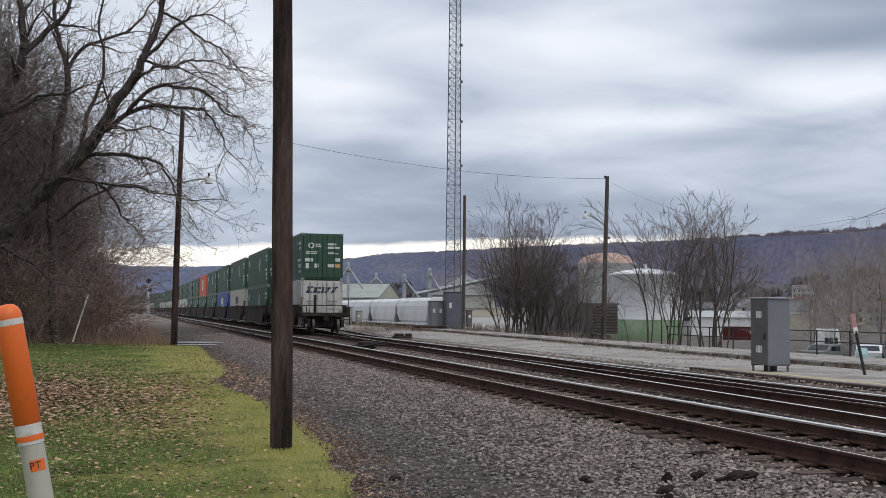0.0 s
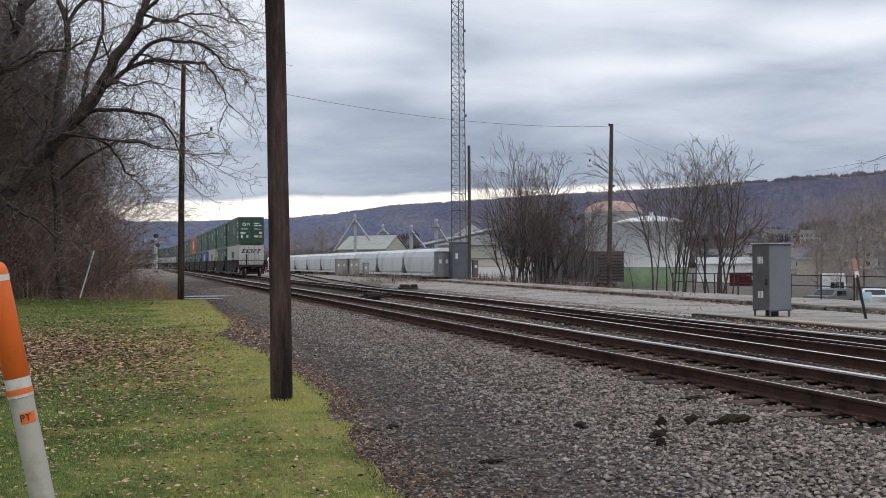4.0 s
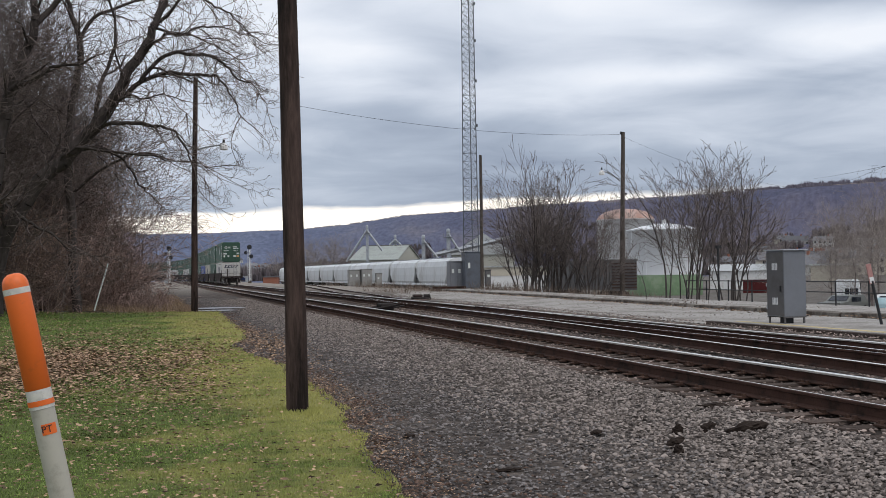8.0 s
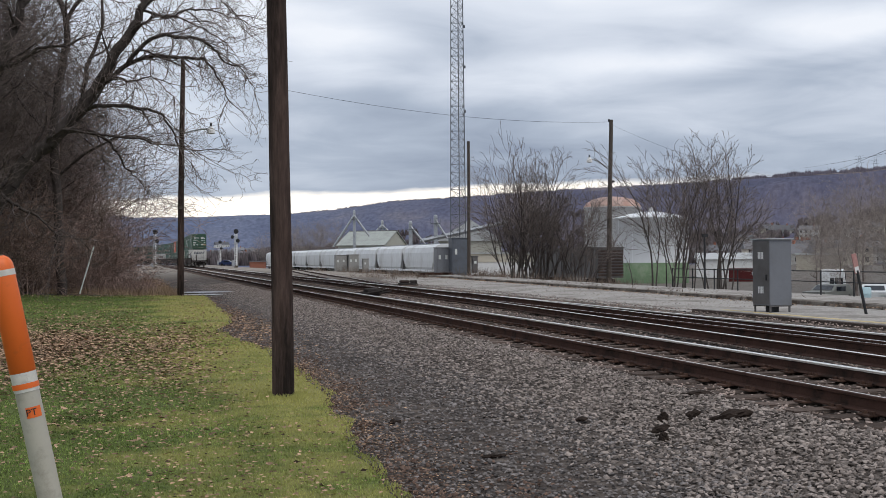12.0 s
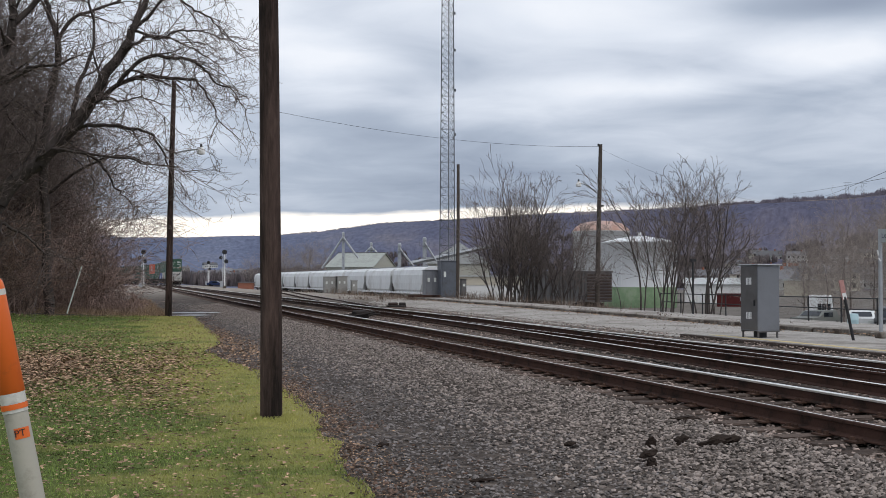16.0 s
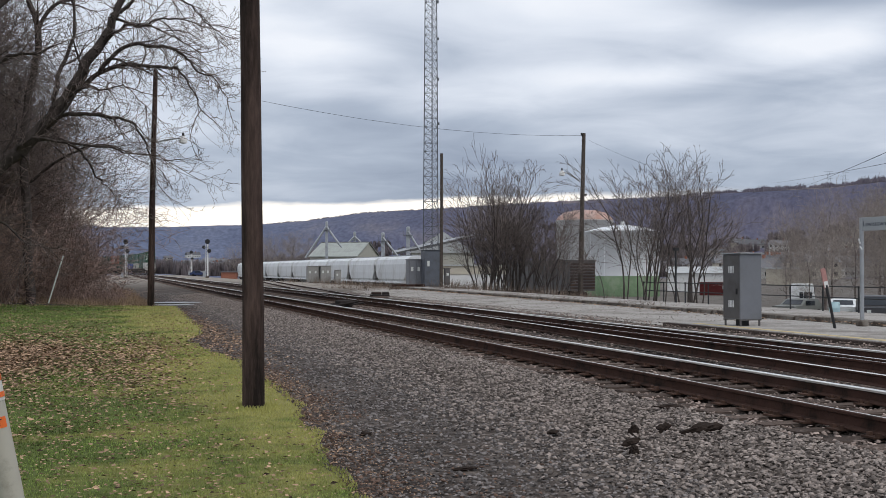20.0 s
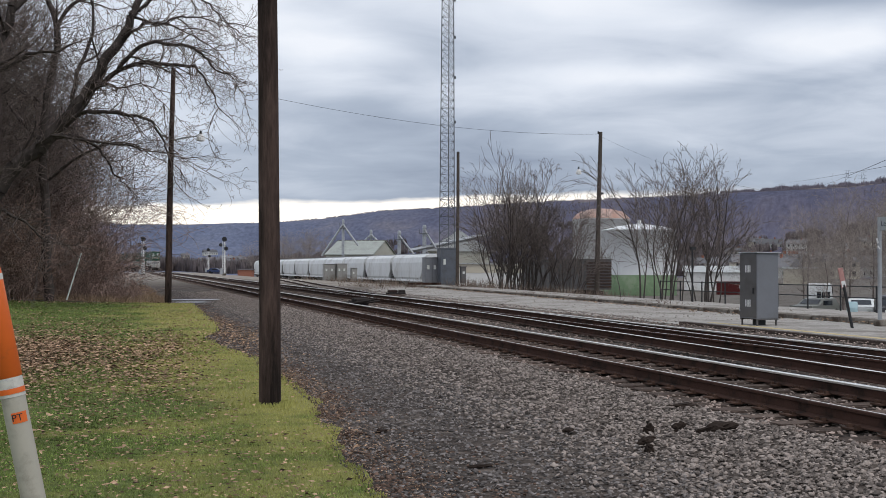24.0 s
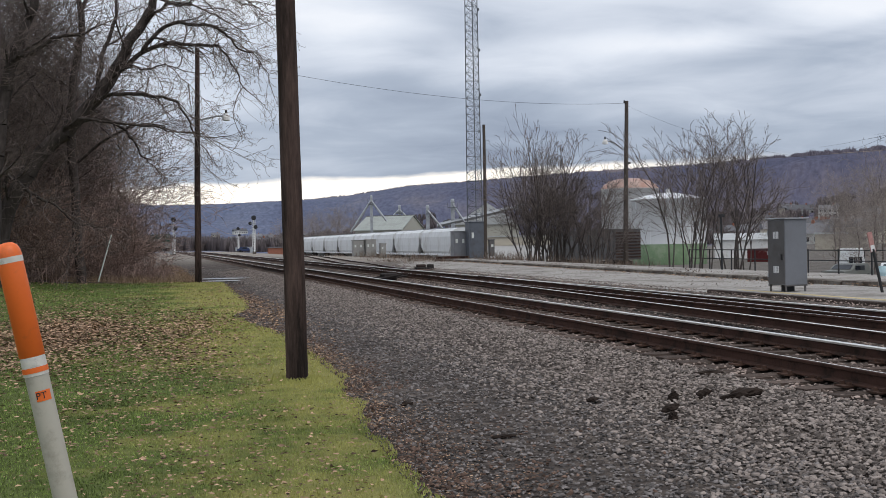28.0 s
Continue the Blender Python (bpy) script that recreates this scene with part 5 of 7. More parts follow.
def build_brush():
    """Tangled undergrowth: many thin stems with side twigs."""
    rng = random.Random(41)
    for nm, n, x0, x1, y0, y1, h0, h1, mat, label in (
            ("underbrush", 900, -13.0, -1.7, 55.0, 72.0, 1.5, 4.6, "brush", "dense tangle of brown bare brush along the bank"),
            ("thicket", 1050, -14.0, -2.0, 60.0, 76.0, 3.4, 8.2, "thicket", "tall dark thicket of bare saplings behind the brush"),
            ("underbrush", 480, -14.0, -2.2, 52.5, 60.0, 1.4, 3.6, "brush", "dense tangle of brown bare brush along the bank"),
            ("underbrush", 420, -2.2, 0.9, 54.5, 66.0, 0.7, 1.2, "brush", "low brown brush at the foot of the bank"),
            ("underbrush", 380, -3.4, -1.2, 58.0, 70.0, 2.6, 3.6, "brush", "brown bare brush leaning towards the tracks"),
            ("underbrush", 420, -9.0, -2.2, 72.0, 130.0, 1.5, 4.5, "brush", "brown brush beside the line further on")):
        out = []
        for _ in range(n):
            x, y = rng.uniform(x0, x1), rng.uniform(y0, y1)
            if x > -4 and y < 52.5 - 0.62 * min(0, x - 3.0) + 1.0:
                continue
            edge = 1 - (smoothstep(-6.0, -1.0, x) if nm == "thicket" else smoothstep(-7.0, -1.0, x))
            h = (h0 + (h1 - h0) * edge) * rng.uniform(0.6, 1.25)
            d = Vector((rng.gauss(-0.02, 0.3), rng.gauss(-0.1, 0.35), 1))
            sprout(out, rng, (x, y, ground_z(x, y) - 0.1), d, h, 0.016, 1, 3 if rng.random() < 0.5 else 2, 0.05, 0.12, 0.9, 0.75, 0.22, 0.0105)
        rows = [(*a, *b, ra, rb) for a, b, ra, rb, _ in out]
        v, f = frustum_faces(rows, 3)
        tagged(finish(nm, fast_mesh(nm, v, f), M[mat]), label, "brush", kind="stuff")
    # dry grass tufts along the foot of the brush
    v, f = [], []
    for _ in range(6000):
        x = rng.uniform(-12, 2.1)
        y = 52.5 - 0.62 * min(0, x - 3.0) + abs(rng.gauss(0, 1.3)) + 0.2
        if rng.random() < 0.35:
            x, y = rng.uniform(0.5, 1.9), rng.uniform(55, 90)
        z = ground_z(x, y)
        h, a = rng.uniform(0.12, 0.45), rng.uniform(0, math.tau)
        w = 0.012
        b = len(v)
        v += [(x - w * math.cos(a), y - w * math.sin(a), z), (x + w * math.cos(a), y + w * math.sin(a), z), (x + rng.gauss(0, 0.2), y + rng.gauss(0, 0.2), z + h)]
        f.append((b, b + 1, b + 2))
    tagged(sheet("dry_grass", v, f, M["dry"]), "pale dry grass at the foot of the brush", "grass", kind="stuff")
    v, f = [], []
    for n, x0, x1, y0, y1, h0, h1 in ((2600, 20.0, 36.0, 96.0, 142.0, 0.3, 0.9), (1500, 18.7, 20.6, 30.0, 74.0, 0.05, 0.2), (1200, 14.5, 21.0, 66.0, 92.0, 0.12, 0.45), (2600, 20.5, 33.0, 62.0, 72.0, 0.25, 0.75), (1500, 25.0, 42.0, 96.0, 101.0, 0.5, 1.2)):
        for _ in range(n):
            x, y = rng.uniform(x0, x1), rng.uniform(y0, y1)
            if noise.noise(Vector((x * 0.45, y * 0.22, 2.0))) < -0.05 or abs(x - TRACK_2 - siding_off(y)) < 1.9:
                continue
            z = ground_z(x, y) + (0.05 if y < 74 else 0.0)
            h, a, w = rng.uniform(h0, h1), rng.uniform(0, math.tau), rng.uniform(0.01, 0.022)
            b = len(v)
            v += [(x - w * math.cos(a), y - w * math.sin(a), z), (x + w * math.cos(a), y + w * math.sin(a), z), (x + rng.gauss(0, 0.2), y + rng.gauss(0, 0.2), z + h)]
            f.append((b, b + 1, b + 2))
    tagged(sheet("dead_weeds", v, f, M["weed"]), "dead brown weeds along the wall and the yard", "weeds", kind="stuff")
    leaning = thing("stake", pose(-2.16, 47.65, 0.35), "thin pale leaning stake at the brush's edge", "stake")
    part("rod", rods(((0, 0, 0), (0.55, 0, 1.9), 0.028)), M["decal"], leaning)


build_brush()


def clump(seed, stems, m, label, group, category, name, top=4, fork=0.62, kids=0.95, bend=0.5, min_r=0.0088, seg=0.30, start=1):
    """Stems given as foot x, foot y, lean x, lean y, height and thickness, each with its own branches."""
    rng = random.Random(seed)
    out = []
    for k, (x, y, lx, ly, h, r) in enumerate(stems):
        first = len(out)
        spray(out, rng, (x, y, -0.35), (lx, ly, 1), h + 0.35, r, 1, top, bend, kids, 0.022, fork, min_r, seg, start)
        mark(out, first, k)
    return tree_parts(name, out, m, label, group, category, thin=0.02, mats=("young_bark", "shrub_twig"), names=("stem", "crown"))


def ring_of_stems(seed, n, rx, ry, h0, h1, lean, r0=0.034, r1=0.06):
    rng = random.Random(seed)
    rows = []
    for i in range(n):
        a, q = math.tau * i / n + rng.uniform(0, 0.6), rng.uniform(0.15, 1.0)
        rows.append((rx * q * math.cos(a), ry * q * math.sin(a), lean * q * math.cos(a) + rng.gauss(0, 0.05), lean * q * math.sin(a), rng.uniform(h0, h1) * (1 - 0.4 * q * q), rng.uniform(r0, r1)))
    return rows


WALL_SHRUBS, WALL_TREES = "bare shrubs behind the wall", "bare trees behind the wall"
clump(51, ring_of_stems(1, 16, 1.35, 0.7, 7.3, 8.5, 0.25, 0.036, 0.062), pose(23.6, 68.0, 0.25), "large many-stemmed bare shrub behind the low wall", WALL_SHRUBS, "shrub", "bare_shrub", kids=0.84)
clump(52, ring_of_stems(2, 16, 1.3, 0.7, 6.9, 8.0, 0.25, 0.036, 0.062), pose(25.4, 68.8, 0.2), "large many-stemmed bare shrub behind the low wall", WALL_SHRUBS, "shrub", "bare_shrub", kids=0.84)
clump(53, ring_of_stems(3, 15, 1.0, 0.6, 5.2, 6.5, 0.34, 0.03, 0.05), pose(27.6, 67.6, 0.0), "thin many-stemmed bare shrub behind the low wall", WALL_SHRUBS, "shrub", "bare_shrub", kids=0.85)
clump(54, [(0, 0, -0.02, 0, 7.0, 0.055), (0.25, 0.1, 0.05, 0.05, 6.2, 0.04), (-0.9, 0.4, -0.03, 0, 4.4, 0.025)], pose(26.3, 54.2, 0.1), "slim twin-stemmed bare tree behind the low wall", WALL_TREES, "tree", "bare_tree", fork=0.68, start=2)
clump(55, [(0, 0, 0.01, 0, 7.2, 0.06), (0.2, 0.2, 0.06, 0.05, 6.7, 0.048), (-0.35, 0.1, -0.05, 0.0, 6.4, 0.04), (0.7, 0, 0.08, -0.05, 5.7, 0.036), (-0.5, -0.2, -0.08, 0, 4.2, 0.03), (0.4, 0.4, 0.02, 0, 6.8, 0.04)], pose(27.9, 54.0, 0.05), "slim many-stemmed bare tree behind the low wall", WALL_TREES, "tree", "bare_tree", fork=0.66, start=2)
clump(56, [(0, 0, -0.03, 0, 7.2, 0.065), (0.3, 0.1, 0.17, 0.05, 6.2, 0.058), (-0.4, 0.2, -0.08, 0.0, 6.7, 0.045), (0.1, -0.2, 0.05, 0, 6.9, 0.05), (-0.7, 0.1, -0.14, 0, 4.6, 0.032)], pose(30.0, 54.0, 0.0), "slim forked bare tree with a leaning stem behind the low wall", WALL_TREES, "tree", "bare_tree", fork=0.68, start=2)
clump(57, [(0, 0, 0.02, 0, 7.0, 0.055), (0.3, 0.2, 0.12, 0.05, 6.4, 0.045), (-0.4, 0.1, -0.1, 0.0, 6.0, 0.04), (0.6, 0, 0.16, 0, 5.2, 0.035)], pose(29.2, 57.5, 0.0), "slim many-stemmed bare tree behind the low wall", WALL_TREES, "tree", "bare_tree", fork=0.64, start=2)
clump(58, [(0, 0, 0.05, 0, 6.8, 0.05), (0.4, 0.1, 0.2, 0.05, 5.8, 0.042), (-0.3, 0.2, -0.06, 0.0, 6.3, 0.04)], pose(32.2, 57.0, 0.0), "slim forked bare tree with leaning stems behind the low wall", WALL_TREES, "tree", "bare_tree", fork=0.64, start=2)


# ---- trackside cabinets, sign, fence ----
def build_cabinet():
    t = thing("signal_cabinet", pose(15.1, 24.5, 0.31, 0, 0, 7), "grey steel signal cabinet on short legs on the platform", "cabinet")
    w, dp, h, g = 0.325, 0.33, 1.80, 0.17
    part("body", boxes(((-w, -dp, g), (w, dp, h - 0.03)), bevel=0.012), M["cabinet"], t)
    part("roof", boxes(((-w - 0.04, -dp - 0.05, h - 0.03), (w + 0.04, dp + 0.04, h)), bevel=0.01), M["steel"], t, "pale overhanging steel roof")
    for x in (-w + 0.04, w - 0.04):
        for y in (-dp + 0.04, dp - 0.04):
            part("leg", boxes(((x - 0.018, y - 0.018, -0.02), (x + 0.018, y + 0.018, g + 0.02))), M["cabinet_dark"], t)
    for y in (-dp, dp - 0.05):
        part("base_rail", boxes(((-w, y, g - 0.03), (w, y + 0.05, g))), M["cabinet_dark"], t)
    door = part("door", boxes(((-w - 0.012, -dp + 0.02, g + 0.03), (-w, dp - 0.02, h - 0.06)), bevel=0.004), M["cabinet_dark"], t, "brownish grey hinged door")
    for z0 in (0.46, 1.30):
        for i in range(4):
            y = -0.10 + i * 0.055
            part("vent", boxes(((-w - 0.018, y, z0), (-w - 0.012, y + 0.035, z0 + 0.17))), M["paint_white"], door, "pale slotted vent")
    part("handle", boxes(((-w - 0.045, -0.24, 0.78), (-w - 0.012, -0.21, 0.92))), M["black"], door)
    for z in (0.35, 0.9, 1.4):
        part("hinge", rods(((-w - 0.02, dp - 0.02, z), (-w - 0.02, dp - 0.02, z + 0.09), 0.012)), M["steel"], door)
    part("plinth", boxes(((-0.12, -0.1, -0.02), (0.12, 0.1, g))), M["black"], t, "dark cable duct under the cabinet")


build_cabinet()


def build_sign():
    t = thing("station_sign", pose(17.75, 23.4, 0.31, 0, 0, -84), "grey station name sign on a pale steel post", "sign")
    part("post", rods(((0, 0, 0), (0, 0, 2.66), 0.05), n=12), M["steel"], t, "pale grey round post")
    part("foot", boxes(((-0.11, -0.11, 0), (0.11, 0.11, 0.16)), bevel=0.03), M["concrete"], t, "concrete footing block")
    board = part("board", boxes(((0.02, -0.03, 2.33), (1.55, 0.03, 2.66)), bevel=0.008), M["sign_face"], t, "grey sign board with dark lettering")
    bm = bmesh.new()
    vs = [bm.verts.new(p) for p in ((0.98, -0.033, 2.655), (1.545, -0.033, 2.655), (1.545, -0.033, 2.335), (1.16, -0.033, 2.335))]
    bm.faces.new(vs[::-1])
    part("panel", bm, M["sign_teal"], board, "dark teal slanted end panel")
    c = bpy.data.curves.new("lettering", "FONT")
    c.body, c.size, c.align_x, c.align_y, c.extrude = "Lewistown, PA", 0.172, "LEFT", "CENTER", 0.001
    c.materials.append(M["decal_dark"])
    ob = new("lettering", c)
    ob.parent = board
    ob.matrix_basis = pose(0.08, -0.034, 2.495, 90, 0, 0)
    part("bracket", rods(((0.0, -0.05, 2.02), (0.0, -0.09, 2.14), 0.02), ((0, -0.05, 1.95), (0.1, -0.08, 1.88), 0.015)), M["paint_white"], t, "small pale fitting on the post")
    s = thing("leaning_post", pose(16.5, 22.75, 0.31, 0, -13, 0), "leaning black post with a torn red and white tag", "post")
    part("shaft", rods(((0, 0, -0.05), (0, 0, 1.05), 0.035)), M["black"], s)
    part("tag", boxes(((-0.07, -0.015, 0.98), (0.06, 0.01, 1.45)), bevel=0.006), M["tag"], s, "faded red tag board")
    part("tag_panel", boxes(((-0.06, -0.02, 1.0), (0.05, -0.014, 1.14))), M["paint_white"], s, "white lower part of the tag")


build_sign()


def build_fence():
    t = tagged(new("railing"), "black pipe railing behind the platform pavement", "railing", kind="structure")
    y = 22.0
    z = -0.06
    for i in range(16):
        part("post", rods(((29.0, y + i * 2.35, z - 0.05), (29.0, y + i * 2.35, z + 1.1), 0.035)), M["black"], t)
        if i:
            for h in (1.06, 0.6):
                part("bar", rods(((29.0, y + (i - 1) * 2.35, z + h), (29.0, y + i * 2.35, z + h), 0.026), n=6), M["black"], t)


build_fence()


def wayside_cabinet(x, y, z, w, d, h, label, mat="cabinet", turn=0.0, doors=2):
    t = thing("equipment_cabinet", pose(x, y, z, 0, 0, turn), label, "cabinet", "trackside equipment cabinets")
    part("body", boxes(((-w / 2, -d / 2, 0), (w / 2, d / 2, h - 0.06)), bevel=0.02), M[mat], t)
    part("roof", boxes(((-w / 2 - 0.06, -d / 2 - 0.06, h - 0.06), (w / 2 + 0.06, d / 2 + 0.06, h)), bevel=0.02), M[mat], t)
    for i in range(doors):
        x0 = -w / 2 + (i + 0.08) * w / doors
        dr = part("door", boxes(((x0, -d / 2 - 0.03, 0.12), (x0 + 0.84 * w / doors, -d / 2, h - 0.2)), bevel=0.008), M[mat], t)
        part("placard", boxes(((x0 + 0.1, -d / 2 - 0.045, h * 0.55), (x0 + 0.3, -d / 2 - 0.03, h * 0.7))), M["decal"], dr, "pale notice plate")
    return t


wayside_cabinet(25.55, 93.6, 0.32, 1.15, 1.1, 2.3, "grey steel equipment housing with pale notice plates", "cabinet", 0, 2)
wayside_cabinet(26.82, 92.6, 0.25, 1.55, 1.2, 3.15, "tall plain blue-grey equipment housing", "cabinet_blue", 0, 1)
wayside_cabinet(23.9, 133.8, 0.2, 1.35, 1.2, 1.95, "weathered grey trackside cabinet", "case_grey", 0, 2)
wayside_cabinet(25.3, 133.3, 0.2, 1.2, 1.2, 2.0, "weathered grey trackside cabinet", "case_grey", 0, 2)
wayside_cabinet(26.75, 132.9, 0.1, 0.7, 0.7, 1.6, "small grey trackside cabinet", "case_grey", 0, 1)
wayside_cabinet(27.95, 91.8, 0.4, 0.46, 0.4, 1.45, "small dark meter cabinet", "cabinet_dark", 0, 1)


def build_tower():
    """Three-legged lattice mast with zigzag bracing."""
    t = thing("lattice_tower", pose(29.2, 100.9, 0.3), "tall slender grey steel lattice radio tower", "tower")
    H, r0, r1 = 44.0, 0.84, 0.50

    def leg(i, z):
        r = r0 + (r1 - r0) * z / H
        a = math.tau * i / 3 + 0.35
        return Vector((r * math.cos(a), r * math.sin(a), z))

    for i in range(3):
        part("leg", rods((leg(i, 0), leg(i, H), 0.045), n=6), M["lattice"], t)
    step = 0.78
    n = int(H / step)
    for i in range(3):
        rows = []
        for k in range(n):
            z0, z1 = k * step, (k + 1) * step
            rows.append((*leg(i, z0), *leg((i + 1) % 3, z1), 0.02, 0.02))
            rows.append((*leg((i + 1) % 3, z0), *leg(i, z1), 0.02, 0.02))
            rows.append((*leg(i, z1), *leg((i + 1) % 3, z1), 0.018, 0.018))
        v, f = frustum_faces(rows, 4)
        tagged(finish("bracing", fast_mesh("bracing", v, f), M["lattice"], t, "crossed lattice bracing"), kind="stuff")
    for z in (15.0, 19.2, 23.0, 26.5):
        part("clamp", rods((leg(0, z) * 1.0 + Vector((0.12, 0, 0)), leg(0, z + 0.25) + Vector((0.12, 0, 0)), 0.08)), M["lattice"], t)


build_tower()


# ---- standing hopper cars ----
def build_hopper():
    t = thing("hopper_car", pose(0, 0, 0), "pale grey covered hopper car with rounded sides", "hopper car", "hopper cars on the siding")
    L, W, top, sill = 17.0, 1.55, 4.6, 1.05
    prof = [(-W + 0.25, sill), (-W + 0.05, sill + 0.35), (-W, sill + 1.3), (-W + 0.02, sill + 2.4), (-W + 0.2, top - 0.45), (-W + 0.6, top - 0.15), (-0.5, top), (0.5, top), (W - 0.6, top - 0.15), (W - 0.2, top - 0.45), (W - 0.02, sill + 2.4), (W, sill + 1.3), (W - 0.05, sill + 0.35), (W - 0.25, sill)]
    bm = bmesh.new()
    rings = []
    for y, s in ((-L / 2 + 0.2, 0.0), (-L / 2 + 0.24, 1.0), (L / 2 - 0.24, 1.0), (L / 2 - 0.2, 0.0)):
        rings.append([bm.verts.new((x * (0.97 + 0.03 * s), y - math.copysign(1.5 * max(0.0, (2.5 - z) / 1.4), y), z - 0.04 * (1 - s))) for x, z in prof])
    k = len(prof)
    for a, b in zip(rings, rings[1:]):
        for i in range(k):
            bm.faces.new((a[i], a[(i + 1) % k], b[(i + 1) % k], b[i]))
    bm.faces.new(rings[0])
    bm.faces.new(rings[-1][::-1])
    bmesh.ops.recalc_face_normals(bm, faces=bm.faces)
    part("body", bm, M["hopper"], t)
    part("roof_walk", boxes(((-0.45, -L / 2 + 0.6, top + 0.06), (0.45, L / 2 - 0.6, top + 0.10)), ((-0.6, -L / 2 + 0.9, top - 0.02), (0.6, L / 2 - 0.9, top + 0.05))), M["steel"], t, "grated roof walkway with hatches")
    for side in (-1, 1):
        part("side_sill", boxes(((side * 1.36 - 0.06, -L / 2, sill - 0.22), (side * 1.36 + 0.06, L / 2, sill + 0.05))), M["hopper_trim"], t, "bright white side sill")
        for e in (-1, 1):
            part("end_post", rods(((side * 1.3, e * (L / 2 - 0.1), sill), (side * 1.3, e * (L / 2 - 0.1), 2.4), 0.04)), M["truck_black"], t)
    for e in (-1, 1):
        for z in (1.4, 1.75, 2.1):
            part("end_rung", rods(((-1.3, e * (L / 2 - 0.1), z), (1.3, e * (L / 2 - 0.1), z), 0.03), n=5), M["truck_black"], t)
    for y in (-3.9, 0.0, 3.9):
        bm = lathe([(1.9, 1.0), (0.55, 0.35), (0.45, 0.3), (0.0, 0.3)], 4)
        o = part("discharge_hopper", bm, M["hopper"], t)
        o.matrix_basis = pose(0, y, 0, 0, 0, 45)
    for y in (-L / 2 + 1.7, L / 2 - 1.7):
        truck = part("truck", boxes(((-1.1, y - 1.2, 0.35), (-0.95, y + 1.2, 0.75)), ((0.95, y - 1.2, 0.35), (1.1, y + 1.2, 0.75)), ((-1.0, y - 0.25, 0.4), (1.0, y + 0.25, 0.75))), M["truck_black"], t, "black cast truck")
        for e in (-0.88, 0.88):
            for side in (-1, 1):
                part("wheel", rods(((side * 0.68, y + e, 0.42), (side * 0.82, y + e, 0.42), 0.42), n=16), M["truck_black"], truck)
    part("coupler", boxes(((-0.15, -L / 2 - 0.4, 0.75), (0.15, L / 2 + 0.4, 1.0))), M["truck_black"], t)
    return t


def line_of_hoppers():
    first = build_hopper()
    d = (HOPPER_FAR - HOPPER_NEAR)
    u = d.normalized()
    turn = math.degrees(math.atan2(-u.x, u.y))
    for i in range(-1, 9):
        p = HOPPER_NEAR + u * (17.5 * (i + 1) + 8.75)
        m = pose(p.x, p.y, HOPPER_Z, 0, 0, turn)
        if i == -1:
            first.matrix_basis = m
        else:
            copy_thing(first, m)


line_of_hoppers()


# ---- trackside clutter ----
def lump(seed, size, name, label, m, mat="chunk", category="debris"):
    """A splintered, weathered chunk of old timber or stone."""
    bm = bmesh.new()
    bmesh.ops.create_icosphere(bm, subdivisions=3, radius=1.0)
    for v in bm.verts:
        n = v.co.normalized()
        k = 0.85 + 0.35 * noise.noise(n * 1.7 + Vector((seed, 0, 0))) + 0.25 * noise.noise(Vector((n.x * 2.5, n.y * 9, n.z * 9 + seed)))
        v.co = Vector((n.x * size[0] * k, n.y * size[1] * k, n.z * size[2] * k))
    ob = part(name, bm, M[mat], None)
    ob.matrix_basis = m
    return tagged(ob, label, category, "old timber debris on the ballast" if mat == "chunk" else "")


lump(1, (0.26, 0.075, 0.075), "timber_chunk", "dark rotten chunk of old tie on the ballast", pose(5.6, 9.85, 0.11, 0, -14, -6))
lump(2, (0.10, 0.05, 0.06), "timber_chunk", "small dark chunk of rotten timber on the ballast", pose(5.35, 10.15, 0.10, 20, -25, 5))
lump(3, (0.22, 0.08, 0.05), "timber_chunk", "dark brown splintered tie end on the ballast", pose(6.02, 11.35, 0.14, 0, -3, -22))
lump(4, (0.06, 0.04, 0.075), "timber_chunk", "small dark upright splinter of timber", pose(5.05, 10.2, 0.08, 15, 10, 0))
lump(5, (0.10, 0.05, 0.04), "timber_chunk", "small dark chunk of rotten timber on the ballast", pose(4.78, 9.7, 0.06, 0, -15, 0))
lump(6, (0.06, 0.05, 0.055), "timber_chunk", "small dark chunk of rotten timber on the ballast", pose(4.6, 9.28, 0.05, 0, 0, 70))
lump(7, (0.12, 0.035, 0.02), "timber_chunk", "thin flat piece of old wood in the gravel", pose(2.9, 9.0, 0.02, 0, 0, 10))
lump(8, (0.10, 0.05, 0.025), "timber_chunk", "thin flat piece of old wood in the gravel", pose(4.35, 10.6, 0.05, 0, 0, 35))
lump(9, (0.08, 0.05, 0.03), "timber_chunk", "thin flat piece of old wood in the gravel", pose(2.55, 11.2, 0.02, 0, 0, 15))
lump(10, (0.06, 0.045, 0.03), "pale_stone", "single pale stone on the gravel path", pose(3.88, 15.4, 0.02, 0, 0, 15), "concrete", "stone")
lump(11, (0.05, 0.04, 0.03), "pale_stone", "single pale stone on the gravel path", pose(3.4, 26.5, 0.02, 0, 0, 15), "concrete", "stone")


